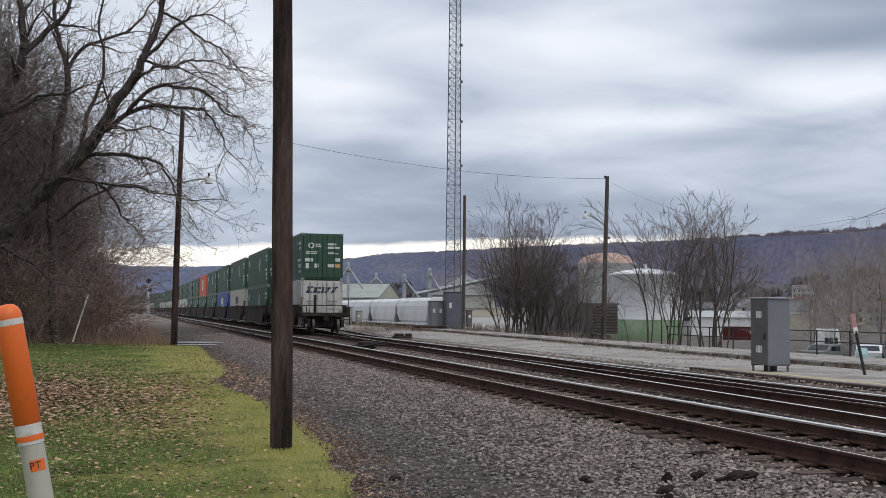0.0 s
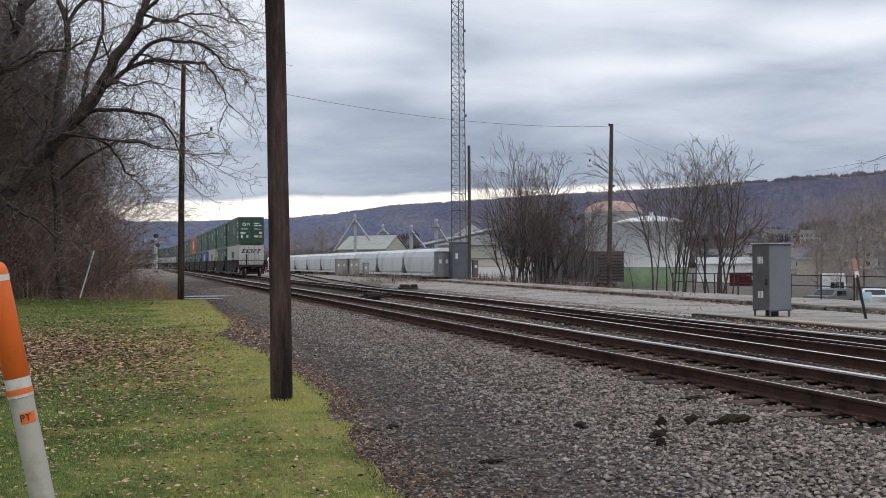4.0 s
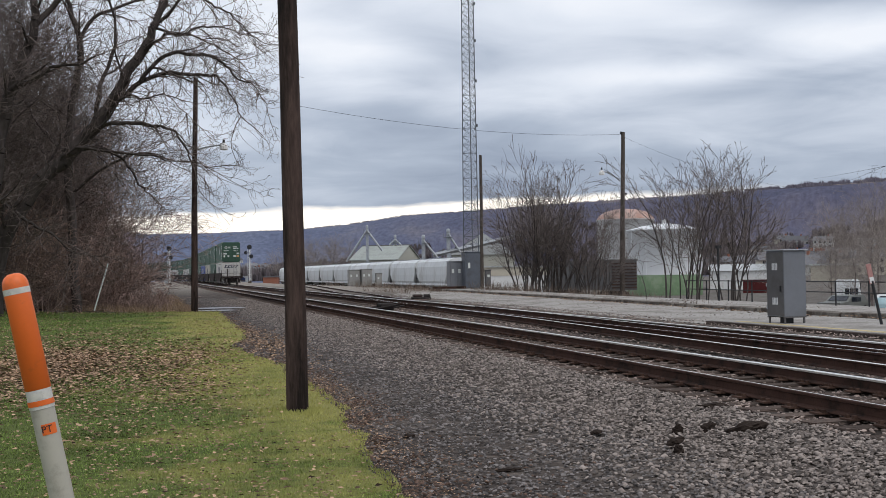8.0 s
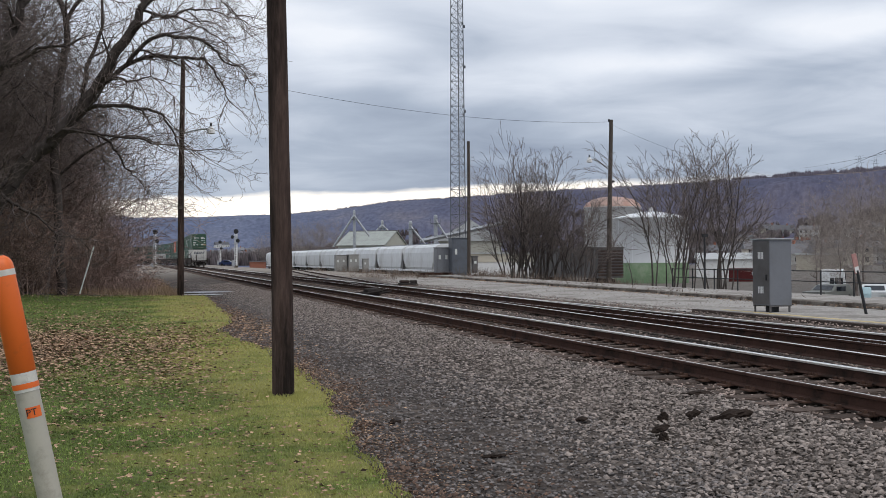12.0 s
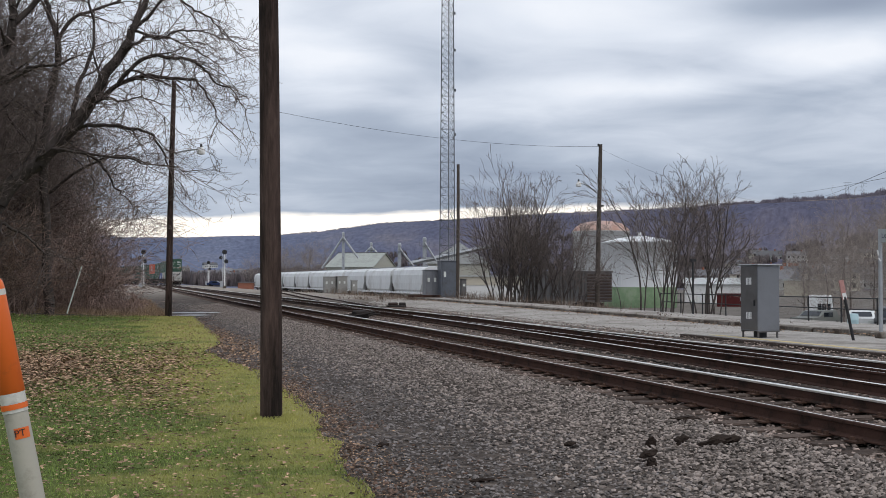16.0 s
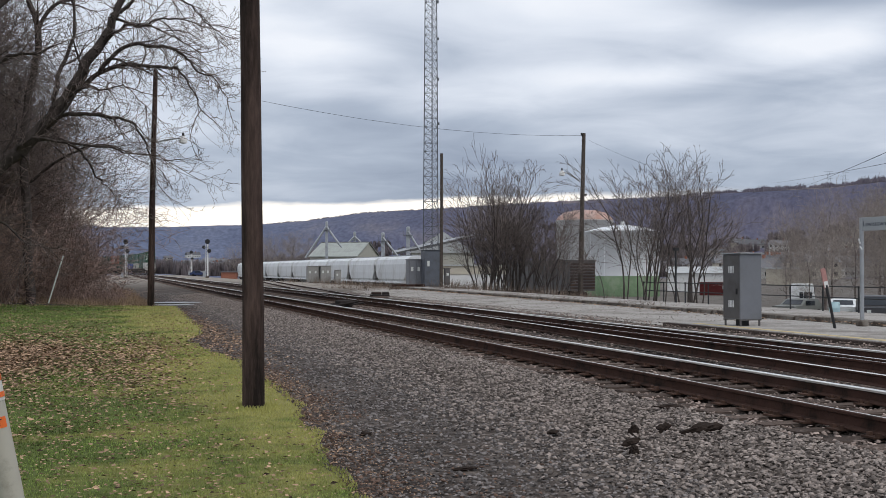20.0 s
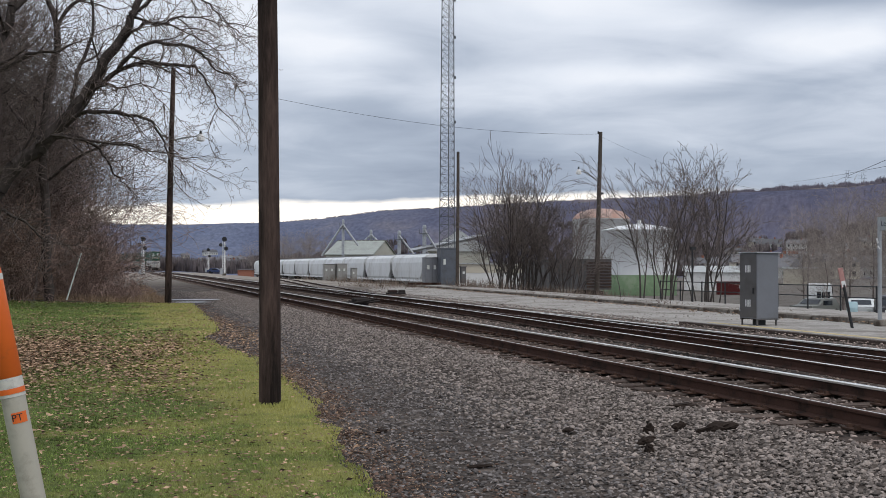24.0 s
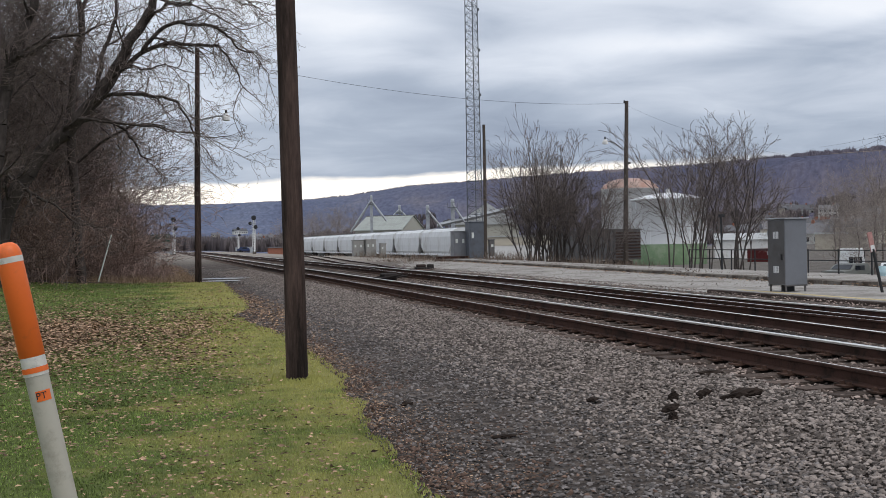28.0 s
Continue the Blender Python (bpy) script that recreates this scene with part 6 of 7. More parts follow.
def build_switch_gear():
    t = thing("switch_machine", pose(14.0, 57.5, 0.2, 0, 0, 0), "low dark switch machine beside the second track", "switch machine")
    part("case", boxes(((-0.65, -0.28, 0.05), (0.3, 0.28, 0.2)), bevel=0.04), M["truck_black"], t)
    part("cover", boxes(((-0.6, -0.2, 0.2), (-0.1, 0.2, 0.34)), bevel=0.06), M["boxcar"], t)
    part("motor", rods(((-0.02, 0, 0.24), (0.32, 0, 0.24), 0.1), n=12), M["truck_black"], t, "round black motor housing")
    part("throw_rod", rods(((-1.7, 0.1, 0.06), (-0.5, 0.1, 0.1), 0.03), n=6), M["truck_black"], t)
    for y in (-0.5, 0.5):
        part("head_tie", boxes(((-1.4, y - 0.12, -0.1), (0.8, y + 0.12, 0.1)), bevel=0.01), M["tie"], t)
    p = thing("throw_rods", pose(9.75, 46.6, 0.12), "dark cluster of switch rods between the tracks", "switch rods")
    rng = random.Random(4)
    for i in range(9):
        a = rng.uniform(-0.5, 0.5)
        x, y = rng.uniform(-0.5, 0.5), rng.uniform(-1.4, 1.4)
        part("rod", rods(((x - 0.5, y, 0.05), (x + 0.5, y + a, 0.12 + rng.random() * 0.12), 0.045)), M["truck_black"], p)
    part("box", boxes(((-0.4, -0.5, 0.0), (0.2, 0.4, 0.3)), bevel=0.06), M["truck_black"], p)
    s = thing("rail_stack", pose(19.4, 72.5, 0.42, 0, 0, 4), "stack of old timbers and rusty rail by the cabinets", "timber stack")
    for i in range(3):
        part("timber", boxes(((-1.2 + 0.2 * i, i * 0.3, -0.1), (1.3, i * 0.3 + 0.24, 0.16)), bevel=0.015), M["tie"], s)
    part("top_rail", boxes(((-1.1, 0.1, 0.16), (1.2, 0.25, 0.3)), bevel=0.01), M["rail"], s)


build_switch_gear()


def build_puddles():
    for cx, cy, rx, ry in ((3.45, 58.2, 1.35, 1.1), (3.1, 54.2, 0.95, 0.9)):
        n = 26
        verts = [(cx + rx * math.cos(math.tau * i / n) * (1 + 0.2 * noise.noise(Vector((i * 0.8, cx, 0)))), cy + ry * math.sin(math.tau * i / n), 0.05) for i in range(n)]
        ob = sheet("puddle", verts, [tuple(range(n))], M["wet"])
        tagged(ob, "shallow puddle reflecting the sky on the path", "puddle", "puddles on the path")


build_puddles()


# ---- signals ----
def build_signal(x, y, z, h, label, heads=2):
    t = thing("railway_signal", pose(x, y, z), label, "railway signal", "signals at the line's far end")
    part("mast", rods(((0, 0, 0), (0, 0, h - 0.8), 0.12)), M["paint_white"], t, "pale tubular mast")
    part("base", boxes(((-0.35, -0.35, -0.3), (0.35, 0.35, 0.35)), bevel=0.05), M["concrete"], t)
    for sx in (-0.28, 0.28):
        part("ladder_rail", rods(((sx * 1.15, 0.3, 0), (sx * 1.15, 0.3, h - 1.0), 0.05), n=5), M["paint_white"], t)
    rung = None
    for k in range(int((h - 1.4) / 0.35)):
        if rung is None:
            rung = part("ladder_rung", rods(((-0.32, 0.3, 0), (0.32, 0.3, 0), 0.03), n=4), M["paint_white"], t)
            r = rung
        else:
            r = new("ladder_rung", rung.data)
            r.parent = t
        r.matrix_basis = pose(0, 0, 0.3 + k * 0.35)
    part("platform", boxes(((-0.75, -0.3, h * 0.62), (0.4, 0.5, h * 0.62 + 0.06)), ((-0.75, -0.3, h * 0.78), (0.4, 0.5, h * 0.78 + 0.05))), M["steel"], t)
    for i, (dx, dz) in enumerate(((0.0, 0.55), (0.34, 2.45), (-0.75, 1.7))[:heads + 1]):
        hd = part("signal_head", rods(((dx, -0.12, h - dz), (dx, -0.06, h - dz), (0.5, 0.42, 0.36)[i]), n=18), M["black"], t, "round black signal head")
        for k in range(3):
            a = math.tau * k / 3 + 0.5
            part("lens", rods(((dx + 0.2 * math.cos(a), -0.3, h - dz + 0.2 * math.sin(a)), (dx + 0.2 * math.cos(a), -0.12, h - dz + 0.2 * math.sin(a)), 0.09), n=8), M["black"], hd)
        part("mount", rods(((dx, -0.06, h - dz), (0, 0, h - dz), 0.06), n=6), M["black"], t)
    part("relay_case", boxes(((-0.9, -0.3, 0.2), (-0.3, 0.2, 1.4)), bevel=0.03), M["steel"], t)


build_signal(4.1, 239.0, 0.0, 8.0, "tall two-headed railway signal by the brush and tracks")
build_signal(20.1, 234.1, 0.1, 7.9, "tall two-headed railway signal beside the yard")
build_signal(24.3, 337.3, 0.0, 7.4, "further two-headed railway signal by the curve", 1)


# ---- vehicles ----
def build_car(x, y, z, turn, paint, label, kind="car", scale=1.0):
    t = thing("car" if kind == "suv" else kind, pose(x, y, z, 0, 0, turn), label, "car" if kind == "suv" else kind, "parked vehicles")
    if kind == "van":
        L, W, H, nose = 5.6, 2.0, 2.5, 1.0
    elif kind == "suv":
        L, W, H, nose = 4.7, 1.85, 1.75, 1.1
    elif kind == "pickup":
        L, W, H, nose = 5.4, 1.95, 1.85, 1.5
    else:
        L, W, H, nose = 4.6, 1.8, 1.45, 1.2
    prof = [(-L / 2, 0.35), (-L / 2, 0.95), (-L / 2 + 0.15, H * 0.62 if kind == "van" else 0.95), (-L / 2 + nose, 1.0 if kind != "van" else 1.25), (-L / 2 + nose + 0.7, H - 0.05), (-L / 2 + nose + 1.2, H), (L / 2 - (0.3 if kind == "van" else 1.0), H), (L / 2 - (0.05 if kind == "van" else 0.45), 1.0), (L / 2, 0.9), (L / 2, 0.35)]
    if kind == "van":
        prof = [(-L / 2, 0.4), (-L / 2, 1.1), (-L / 2 + 0.04, 2.3), (-L / 2 + 0.2, H), (L / 2 - 0.2, H), (L / 2 - 0.04, 2.3), (L / 2, 1.1), (L / 2, 0.4)]
    if kind == "pickup":
        prof[6:8] = [(0.4, H), (0.75, 1.05), (L / 2, 1.05)]
        prof = prof[:9] + [(L / 2, 0.35)]
    bm = bmesh.new()
    rings = []
    for xx, inset in ((-W / 2, 0.06), (-W / 2 + 0.06, 0.0), (W / 2 - 0.06, 0.0), (W / 2, 0.06)):
        rings.append([bm.verts.new((xx * (1 - 0.1 * max(0, (pz - 1.0)) / 1.0), py * (1 - inset * 0.2), pz - inset * 0.3)) for py, pz in prof])
    k = len(prof)
    for a, b in zip(rings, rings[1:]):
        for i in range(k):
            bm.faces.new((a[i], a[(i + 1) % k], b[(i + 1) % k], b[i]))
    bm.faces.new(rings[0])
    bm.faces.new(rings[-1][::-1])
    bmesh.ops.recalc_face_normals(bm, faces=bm.faces)
    body = part("body", bm, M[paint], t)
    for sx in (-1, 1):
        x0, x1 = sorted((sx * (W / 2 - 0.08), sx * (W / 2 + 0.005)))
        part("side_window", boxes(((x0, -L / 2 + nose + 0.55, H * 0.66), (x1, -L / 2 + nose + 1.9, H * 0.9)), bevel=0.02), M["glass"], body)
        for yy in (-L / 2 + 0.85, L / 2 - 0.95):
            part("wheel", rods(((sx * (W / 2 - 0.22), yy, 0.34), (sx * (W / 2 + 0.01), yy, 0.34), 0.34), n=16), M["rubber"], t)
    if kind == "van":
        for k in range(3):
            part("front_pane", boxes(((-0.22 + k * 0.34, -L / 2 - 0.02, 1.2), (0.08 + k * 0.34, -L / 2 + 0.3, 1.85)), bevel=0.02), M["glass"], body)
    for sx in (-1, 1):
        part("lamp", boxes(((sx * (W / 2 - 0.3) - 0.14, -L / 2 - 0.02, 0.62), (sx * (W / 2 - 0.3) + 0.14, -L / 2 + 0.08, 0.8)), bevel=0.02), M["decal"], body, "clear head lamp")
    part("bumper", boxes(((-W / 2 + 0.08, -L / 2 - 0.07, 0.36), (W / 2 - 0.08, -L / 2 + 0.05, 0.56)), bevel=0.03), M["rubber"], body)
    z0 = 1.25 if kind == "van" else 1.0
    bm = bmesh.new()
    slope = [(-L / 2 + nose + 0.7 * f, z0 + (H - 0.05 - z0) * f) for f in (0.12, 0.9)]
    bm.faces.new([bm.verts.new((x, y - 0.03, z + 0.02)) for x, (y, z) in ((-W / 2 + 0.16, slope[0]), (W / 2 - 0.16, slope[0]), (W / 2 - 0.24, slope[1]), (-W / 2 + 0.24, slope[1]))])
    if kind == "van":
        bm.free()
    else:
        part("windscreen", bm, M["glass"], body)
    part("rear_window", boxes(((-W / 2 + 0.2, L / 2 - (0.12 if kind == "van" else 0.75), H * 0.66), (W / 2 - 0.2, L / 2 - (0.02 if kind == "van" else 0.68), H * 0.9))), M["glass"], body)
    return t


build_car(24.1, 306.0, 0.0, 70, "car_blue", "dark blue car parked beside the tracks' end", "car")
build_car(55.0, 80.2, -1.95, -34, "car_white", "white boxy van parked behind the railing", "van")
build_car(51.9, 70.6, -1.9, -38, "car_white", "white car parked behind the railing", "car")
build_car(51.0, 66.0, -1.82, -30, "car_dark", "dark grey sport utility vehicle parked behind the railing", "suv")
build_car(49.4, 72.5, -1.9, -62, "car_olive", "olive grey car parked behind the railing", "car")
barrel = thing("barrel", pose(28.7, 39.6, -0.1), "pale blue plastic barrel beside the railing", "barrel")
part("drum", lathe([(0.0, 0.0), (0.2, 0.0), (0.215, 0.05), (0.215, 0.2), (0.225, 0.22), (0.215, 0.24), (0.215, 0.42), (0.19, 0.46), (0.0, 0.46)], 20), M["barrel_blue"], barrel, "", True)
part("lid", lathe([(0.0, 0.475), (0.19, 0.475), (0.2, 0.46)], 20), M["barrel_blue"], barrel)


# ---- mill, silos, tanks ----
def build_mill():
    turn = -16.75
    t = thing("mill_building", pose(60.2, 262.0, -1.3, 0, 0, 150), "cream metal-clad feed mill with a grey-green gabled roof", "building")
    R, E, HW = 9.4, 6.1, 9.2            # ridge, eaves, half the gable's width; the ridge runs along local x
    bm = bmesh.new()
    ends = [[bm.verts.new((x, y, z)) for y, z in ((-HW, 0), (-HW, E), (0, R), (HW, E), (HW, 0))] for x in (0.0, 11.4)]
    for i in range(5):
        bm.faces.new((ends[0][i], ends[0][(i + 1) % 5], ends[1][(i + 1) % 5], ends[1][i]))
    bm.faces.new(ends[0][::-1])
    bm.faces.new(ends[1])
    bmesh.ops.recalc_face_normals(bm, faces=bm.faces)
    part("wall", bm, M["siding"], t)
    for sy in (-1, 1):
        bm = bmesh.new()
        k = (R - E) / HW
        lo = [(-0.3, sy * (HW + 0.5), E - 0.5 * k + 0.06), (11.7, sy * (HW + 0.5), E - 0.5 * k + 0.06), (11.7, sy * 0.05, R + 0.08), (-0.3, sy * 0.05, R + 0.08)]
        a, b = [bm.verts.new(p) for p in lo], [bm.verts.new((x, y, z + 0.12)) for x, y, z in lo]
        for i in range(4):
            bm.faces.new((a[i], a[(i + 1) % 4], b[(i + 1) % 4], b[i]))
        bm.faces.new(b)
        bm.faces.new(a[::-1])
        bmesh.ops.recalc_face_normals(bm, faces=bm.faces)
        roof = part("roof", bm, M["mill_roof"], t, "grey-green ribbed metal roof")
        for i in range(13):
            x = -0.2 + i * 0.98
            part("roof_rib", rods(((x, sy * (HW + 0.4), E - 0.4 * k + 0.2), (x, sy * 0.1, R + 0.22), 0.05), n=4), M["mill_roof"], roof)
    part("ridge_cap", boxes(((-0.4, -0.3, R + 0.1), (11.8, 0.3, R + 0.32)), bevel=0.05), M["cabinet_dark"], t, "dark ridge vent")

    def leg(x, y, z0, z1, spouts, label, r=0.5):
        e = thing("bucket_elevator", pose(x, y, z0, 0, 0, turn), label, "elevator leg", "grain elevator legs")
        h = z1 - z0
        part("casing", boxes(((-r, -0.3, 0), (r, 0.3, h)), bevel=0.03), M["steel"], e, "tall galvanised casing")
        part("head", lathe([(r * 0.9, 0), (r * 1.05, 0.3), (r * 1.0, 0.8), (r * 0.6, 1.0), (0, 1.02)], 10), M["steel"], e, "rounded head").matrix_basis = pose(0, 0, h)
        part("service_platform", boxes(((-r * 2.6, -0.8, h - 1.1), (r * 2.6, 0.8, h - 1.0))), M["lattice"], e)
        for sx in (-1, 1):
            part("guard_rail", rods(((sx * r * 2.5, -0.8, h - 1.0), (sx * r * 2.5, -0.8, h), 0.04), ((sx * r * 2.5, -0.8, h), (sx * r * 2.5, 0.8, h), 0.04), n=5), M["lattice"], e)
        for (dx, dz) in spouts:
            part("spout", rods(((0, -0.4, h - 0.2), (dx, -0.4, h - dz), 0.24)), M["steel"], e, "slanted spout pipe")

    leg(48.7, 254.5, -1.0, 11.8, [(-4.8, 7.4), (3.5, 5.0)], "tall grain elevator leg with two slanted spouts", 0.3)
    leg(58.3, 268.5, 7.4, 10.0, [(-1.8, 2.0), (1.9, 2.0)], "small distributor head on the mill roof", 0.34)
    leg(62.1, 255.0, -1.0, 9.4, [(3.5, 4.6)], "grain elevator leg with a rounded head", 0.42)
    leg(67.9, 254.0, -1.0, 10.8, [(2.8, 4.6)], "grain elevator leg with a rounded head", 0.45)
    s = thing("storage_shed", pose(77.5, 258.0, -1.3, 0, 0, turn), "grey metal storage shed with a steep pitched roof", "building")
    part("wall", boxes(((-7.5, 0, 0), (7.5, 14, 7.2))), M["siding"], s)
    bm = bmesh.new()
    vs = [bm.verts.new(p) for p in ((-8, -0.4, 7.0), (0, -0.4, 12.2), (8, -0.4, 7.0), (-8, 14.4, 7.0), (0, 14.4, 12.2), (8, 14.4, 7.0))]
    for f in ((0, 1, 4, 3), (1, 2, 5, 4), (0, 2, 1), (3, 4, 5), (0, 3, 5, 2)):
        bm.faces.new([vs[i] for i in f])
    bmesh.ops.recalc_face_normals(bm, faces=bm.faces)
    part("roof", bm, M["roof_metal"], s)
    c = thing("conveyor", pose(64.4, 255.0, 5.6, 0, 0, turn), "long inclined conveyor gallery on the mill roofs", "conveyor")
    part("gallery", rods(((0, 0, 0), (20.5, 0, 4.4), 0.55), n=4), M["steel"], c)
    for k in range(6):
        part("truss", rods(((k * 3.6, 0, k * 0.77 - 0.5), (k * 3.6 + 1.8, 0, k * 0.77 + 1.2), 0.09), ((k * 3.6 + 1.8, 0, k * 0.77 + 1.2), (k * 3.6 + 3.6, 0, k * 0.77 + 0.3), 0.09), n=5), M["lattice"], c)
    part("support", rods(((1, 0, -6.5), (1, 0, 0.1), 0.12), n=6), M["lattice"], c)
    part("support", rods(((11, 0, -6.5), (11, 0, 2.2), 0.12), n=6), M["lattice"], c)


build_mill()


def build_tanks():
    t = thing("storage_tank", pose(68.2, 141.0, -2.6), "broad pale storage tank with a green painted base", "storage tank")
    r = 5.05
    part("shell", lathe([(r, 3.45), (r, 9.4), (r + 0.08, 9.42), (r + 0.08, 9.6), (r, 9.62)], 48), M["tank_white"], t, "pale blue-grey shell", True)
    part("base_course", lathe([(r + 0.03, 0), (r + 0.03, 3.45), (r, 3.46)], 48), M["tank_green"], t, "faded green lower course", True)
    part("roof", lathe([(r, 9.6), (r * 0.6, 10.1), (r * 0.2, 10.4), (0, 10.45)], 48), M["tank_white"], t, "low domed roof", True)
    part("vent", rods(((0, 0, 10.4), (0, 0, 11.0), 0.3)), M["paint_white"], t)
    for k in range(12):
        a = math.tau * k / 12 + 0.1
        part("stiffener", rods(((r * math.cos(a), r * math.sin(a), 3.5), (r * math.cos(a), r * math.sin(a), 9.4), 0.05), n=5), M["tank_white"], t)
    d = thing("domed_silo", pose(73.0, 164.6, -2.0), "large grey silo with a rusty red domed roof", "silo")
    r = 4.5
    part("shell", lathe([(r, 0), (r, 11.3), (r + 0.1, 11.35), (r + 0.1, 11.5)], 40), M["tank"], d, "", True)
    part("dome", lathe([(r + 0.05, 11.5), (r * 0.92, 12.15), (r * 0.7, 12.75), (r * 0.4, 13.1), (0, 13.25)], 40), M["dome_red"], d, "faded red dome", True)
    for k in range(16):
        a = math.tau * k / 16
        part("dome_rib", rods(((r * math.cos(a), r * math.sin(a), 11.55), (r * 0.7 * math.cos(a), r * 0.7 * math.sin(a), 12.8), 0.06), n=4), M["dome_red"], d)
    for z in (2.5, 5, 7.5, 10):
        part("hoop", lathe([(r + 0.0, z), (r + 0.06, z), (r + 0.06, z + 0.12), (r, z + 0.12)], 40), M["tank"], d)
    b = thing("boxcar", pose(43.5, 107.2, -1.25, 0, 0, 8.6), "old dark brown boxcar with a ribbed end", "boxcar")
    part("body", boxes(((-1.45, -6.5, 0.9), (1.45, 6.5, 3.75)), bevel=0.04), M["cabinet_dark"], b)
    part("roof", boxes(((-1.55, -6.6, 3.75), (1.55, 6.6, 3.9)), bevel=0.04), M["cabinet_dark"], b)
    for k in range(9):
        for e in (-1, 1):
            part("end_rib", boxes(((-1.4, min(e * 6.5, e * 6.6), 1.1 + k * 0.29), (1.4, max(e * 6.5, e * 6.6), 1.25 + k * 0.29)), bevel=0.02), M["boxcar"], b)
    for k in range(14):
        part("side_post", boxes(((-1.53, -6.2 + k * 0.95, 0.95), (-1.45, -6.1 + k * 0.95, 3.7))), M["cabinet_dark"], b)
    for y in (-4.5, 4.5):
        tr = part("truck", boxes(((-1.1, y - 1.1, 0.3), (1.1, y + 1.1, 0.75))), M["truck_black"], b)
        for q in (-0.8, 0.8):
            part("wheel", rods(((-0.82, y + q, 0.42), (0.82, y + q, 0.42), 0.42), n=14), M["truck_black"], tr)
    r_ = thing("brick_shed", pose(27.7, 267.0, -0.6, 0, 0, -16), "small red brick shed by the yard", "building")
    part("wall", boxes(((-1.7, 0, 0), (1.7, 3, 1.7))), M["brick"], r_)
    part("roof", boxes(((-1.9, -0.2, 1.7), (1.9, 3.2, 1.9))), M["house_roof"], r_)
    w = thing("white_building", pose(35.6, 114.6, -1.4, 0, 0, -16), "low white building with a tan upper band", "building")
    part("wall", boxes(((-1.3, 0, 0), (7.5, 8, 2.6))), M["paint_white"], w)
    part("upper_band", boxes(((-1.35, -0.05, 2.6), (7.55, 8.05, 3.5))), M["house_b"], w, "tan upper band")
    part("roof", boxes(((-1.5, -0.2, 3.5), (7.7, 8.2, 3.65))), M["roof_metal"], w)
    x = thing("skip_container", pose(82.3, 141.0, -1.95, 0, 0, -30), "dark red steel skip in the yard behind the railing", "skip")
    part("body", boxes(((-1.95, -1, 0), (1.95, 1, 1.8)), bevel=0.03), M["car_red"], x)
    for k in range(7):
        part("rib", boxes(((-1.84 + k * 0.6, -1.06, 0.05), (-1.74 + k * 0.6, -1.0, 1.75))), M["car_red"], x)
    part("rim", boxes(((-2.0, -1.05, 1.8), (2.0, 1.05, 1.9))), M["car_red"], x)
    h = thing("white_shed", pose(86.0, 152.0, -1.9, 0, 0, -30), "low white shed behind the parked vehicles", "building")
    part("wall", boxes(((-4.5, 0, 0), (4.5, 6, 3.2))), M["paint_white"], h)
    bm = bmesh.new()
    vs = [bm.verts.new(p) for p in ((-4.8, -0.3, 3.1), (4.8, -0.3, 3.1), (4.8, 3, 4.1), (-4.8, 3, 4.1), (4.8, 6.3, 3.1), (-4.8, 6.3, 3.1))]
    for f in ((0, 1, 2, 3), (3, 2, 4, 5), (0, 3, 5), (1, 4, 2), (0, 5, 4, 1)):
        bm.faces.new([vs[i] for i in f])
    bmesh.ops.recalc_face_normals(bm, faces=bm.faces)
    part("roof", bm, M["roof_metal"], h)
    p = thing("steel_post", pose(27.4, 50.6, -0.05), "slender dark steel post by the railing", "post")
    part("shaft", rods(((0, 0, 0), (0, 0, 2.75), 0.05)), M["black"], p)
    part("cap", boxes(((-0.1, -0.1, 2.7), (0.14, 0.1, 2.85))), M["black"], p)


build_tanks()


# ---- town ----
def build_house(w, d, h, wall, label):
    t = thing("house", pose(0, 0, 0), label, "house", "houses of the town")
    part("wall", boxes(((-w / 2, -d / 2, -2), (w / 2, d / 2, h))), M[wall], t)
    bm = bmesh.new()
    o = 0.4
    vs = [bm.verts.new(p) for p in ((-w / 2 - o, -d / 2 - o, h - 0.1), (w / 2 + o, -d / 2 - o, h - 0.1), (w / 2 + o, 0, h + d * 0.32), (-w / 2 - o, 0, h + d * 0.32), (w / 2 + o, d / 2 + o, h - 0.1), (-w / 2 - o, d / 2 + o, h - 0.1))]
    for f in ((0, 1, 2, 3), (3, 2, 4, 5), (0, 3, 5), (1, 4, 2), (0, 5, 4, 1)):
        bm.faces.new([vs[i] for i in f])
    bmesh.ops.recalc_face_normals(bm, faces=bm.faces)
    part("roof", bm, M["house_roof"], t)
    n = max(2, int(w / 2.6))
    for s in range(int(h / 2.6)):
        for i in range(n):
            x = -w / 2 + (i + 0.5) * w / n
            z = 1.0 + s * 2.7
            part("window", boxes(((x - 0.5, -d / 2 - 0.05, z), (x + 0.5, -d / 2 + 0.02, z + 1.3))), M["glass"], t)
    part("chimney", boxes(((w * 0.2, -0.4, h), (w * 0.2 + 0.7, 0.4, h + d * 0.32 + 0.9))), M["brick"], t)
    return t


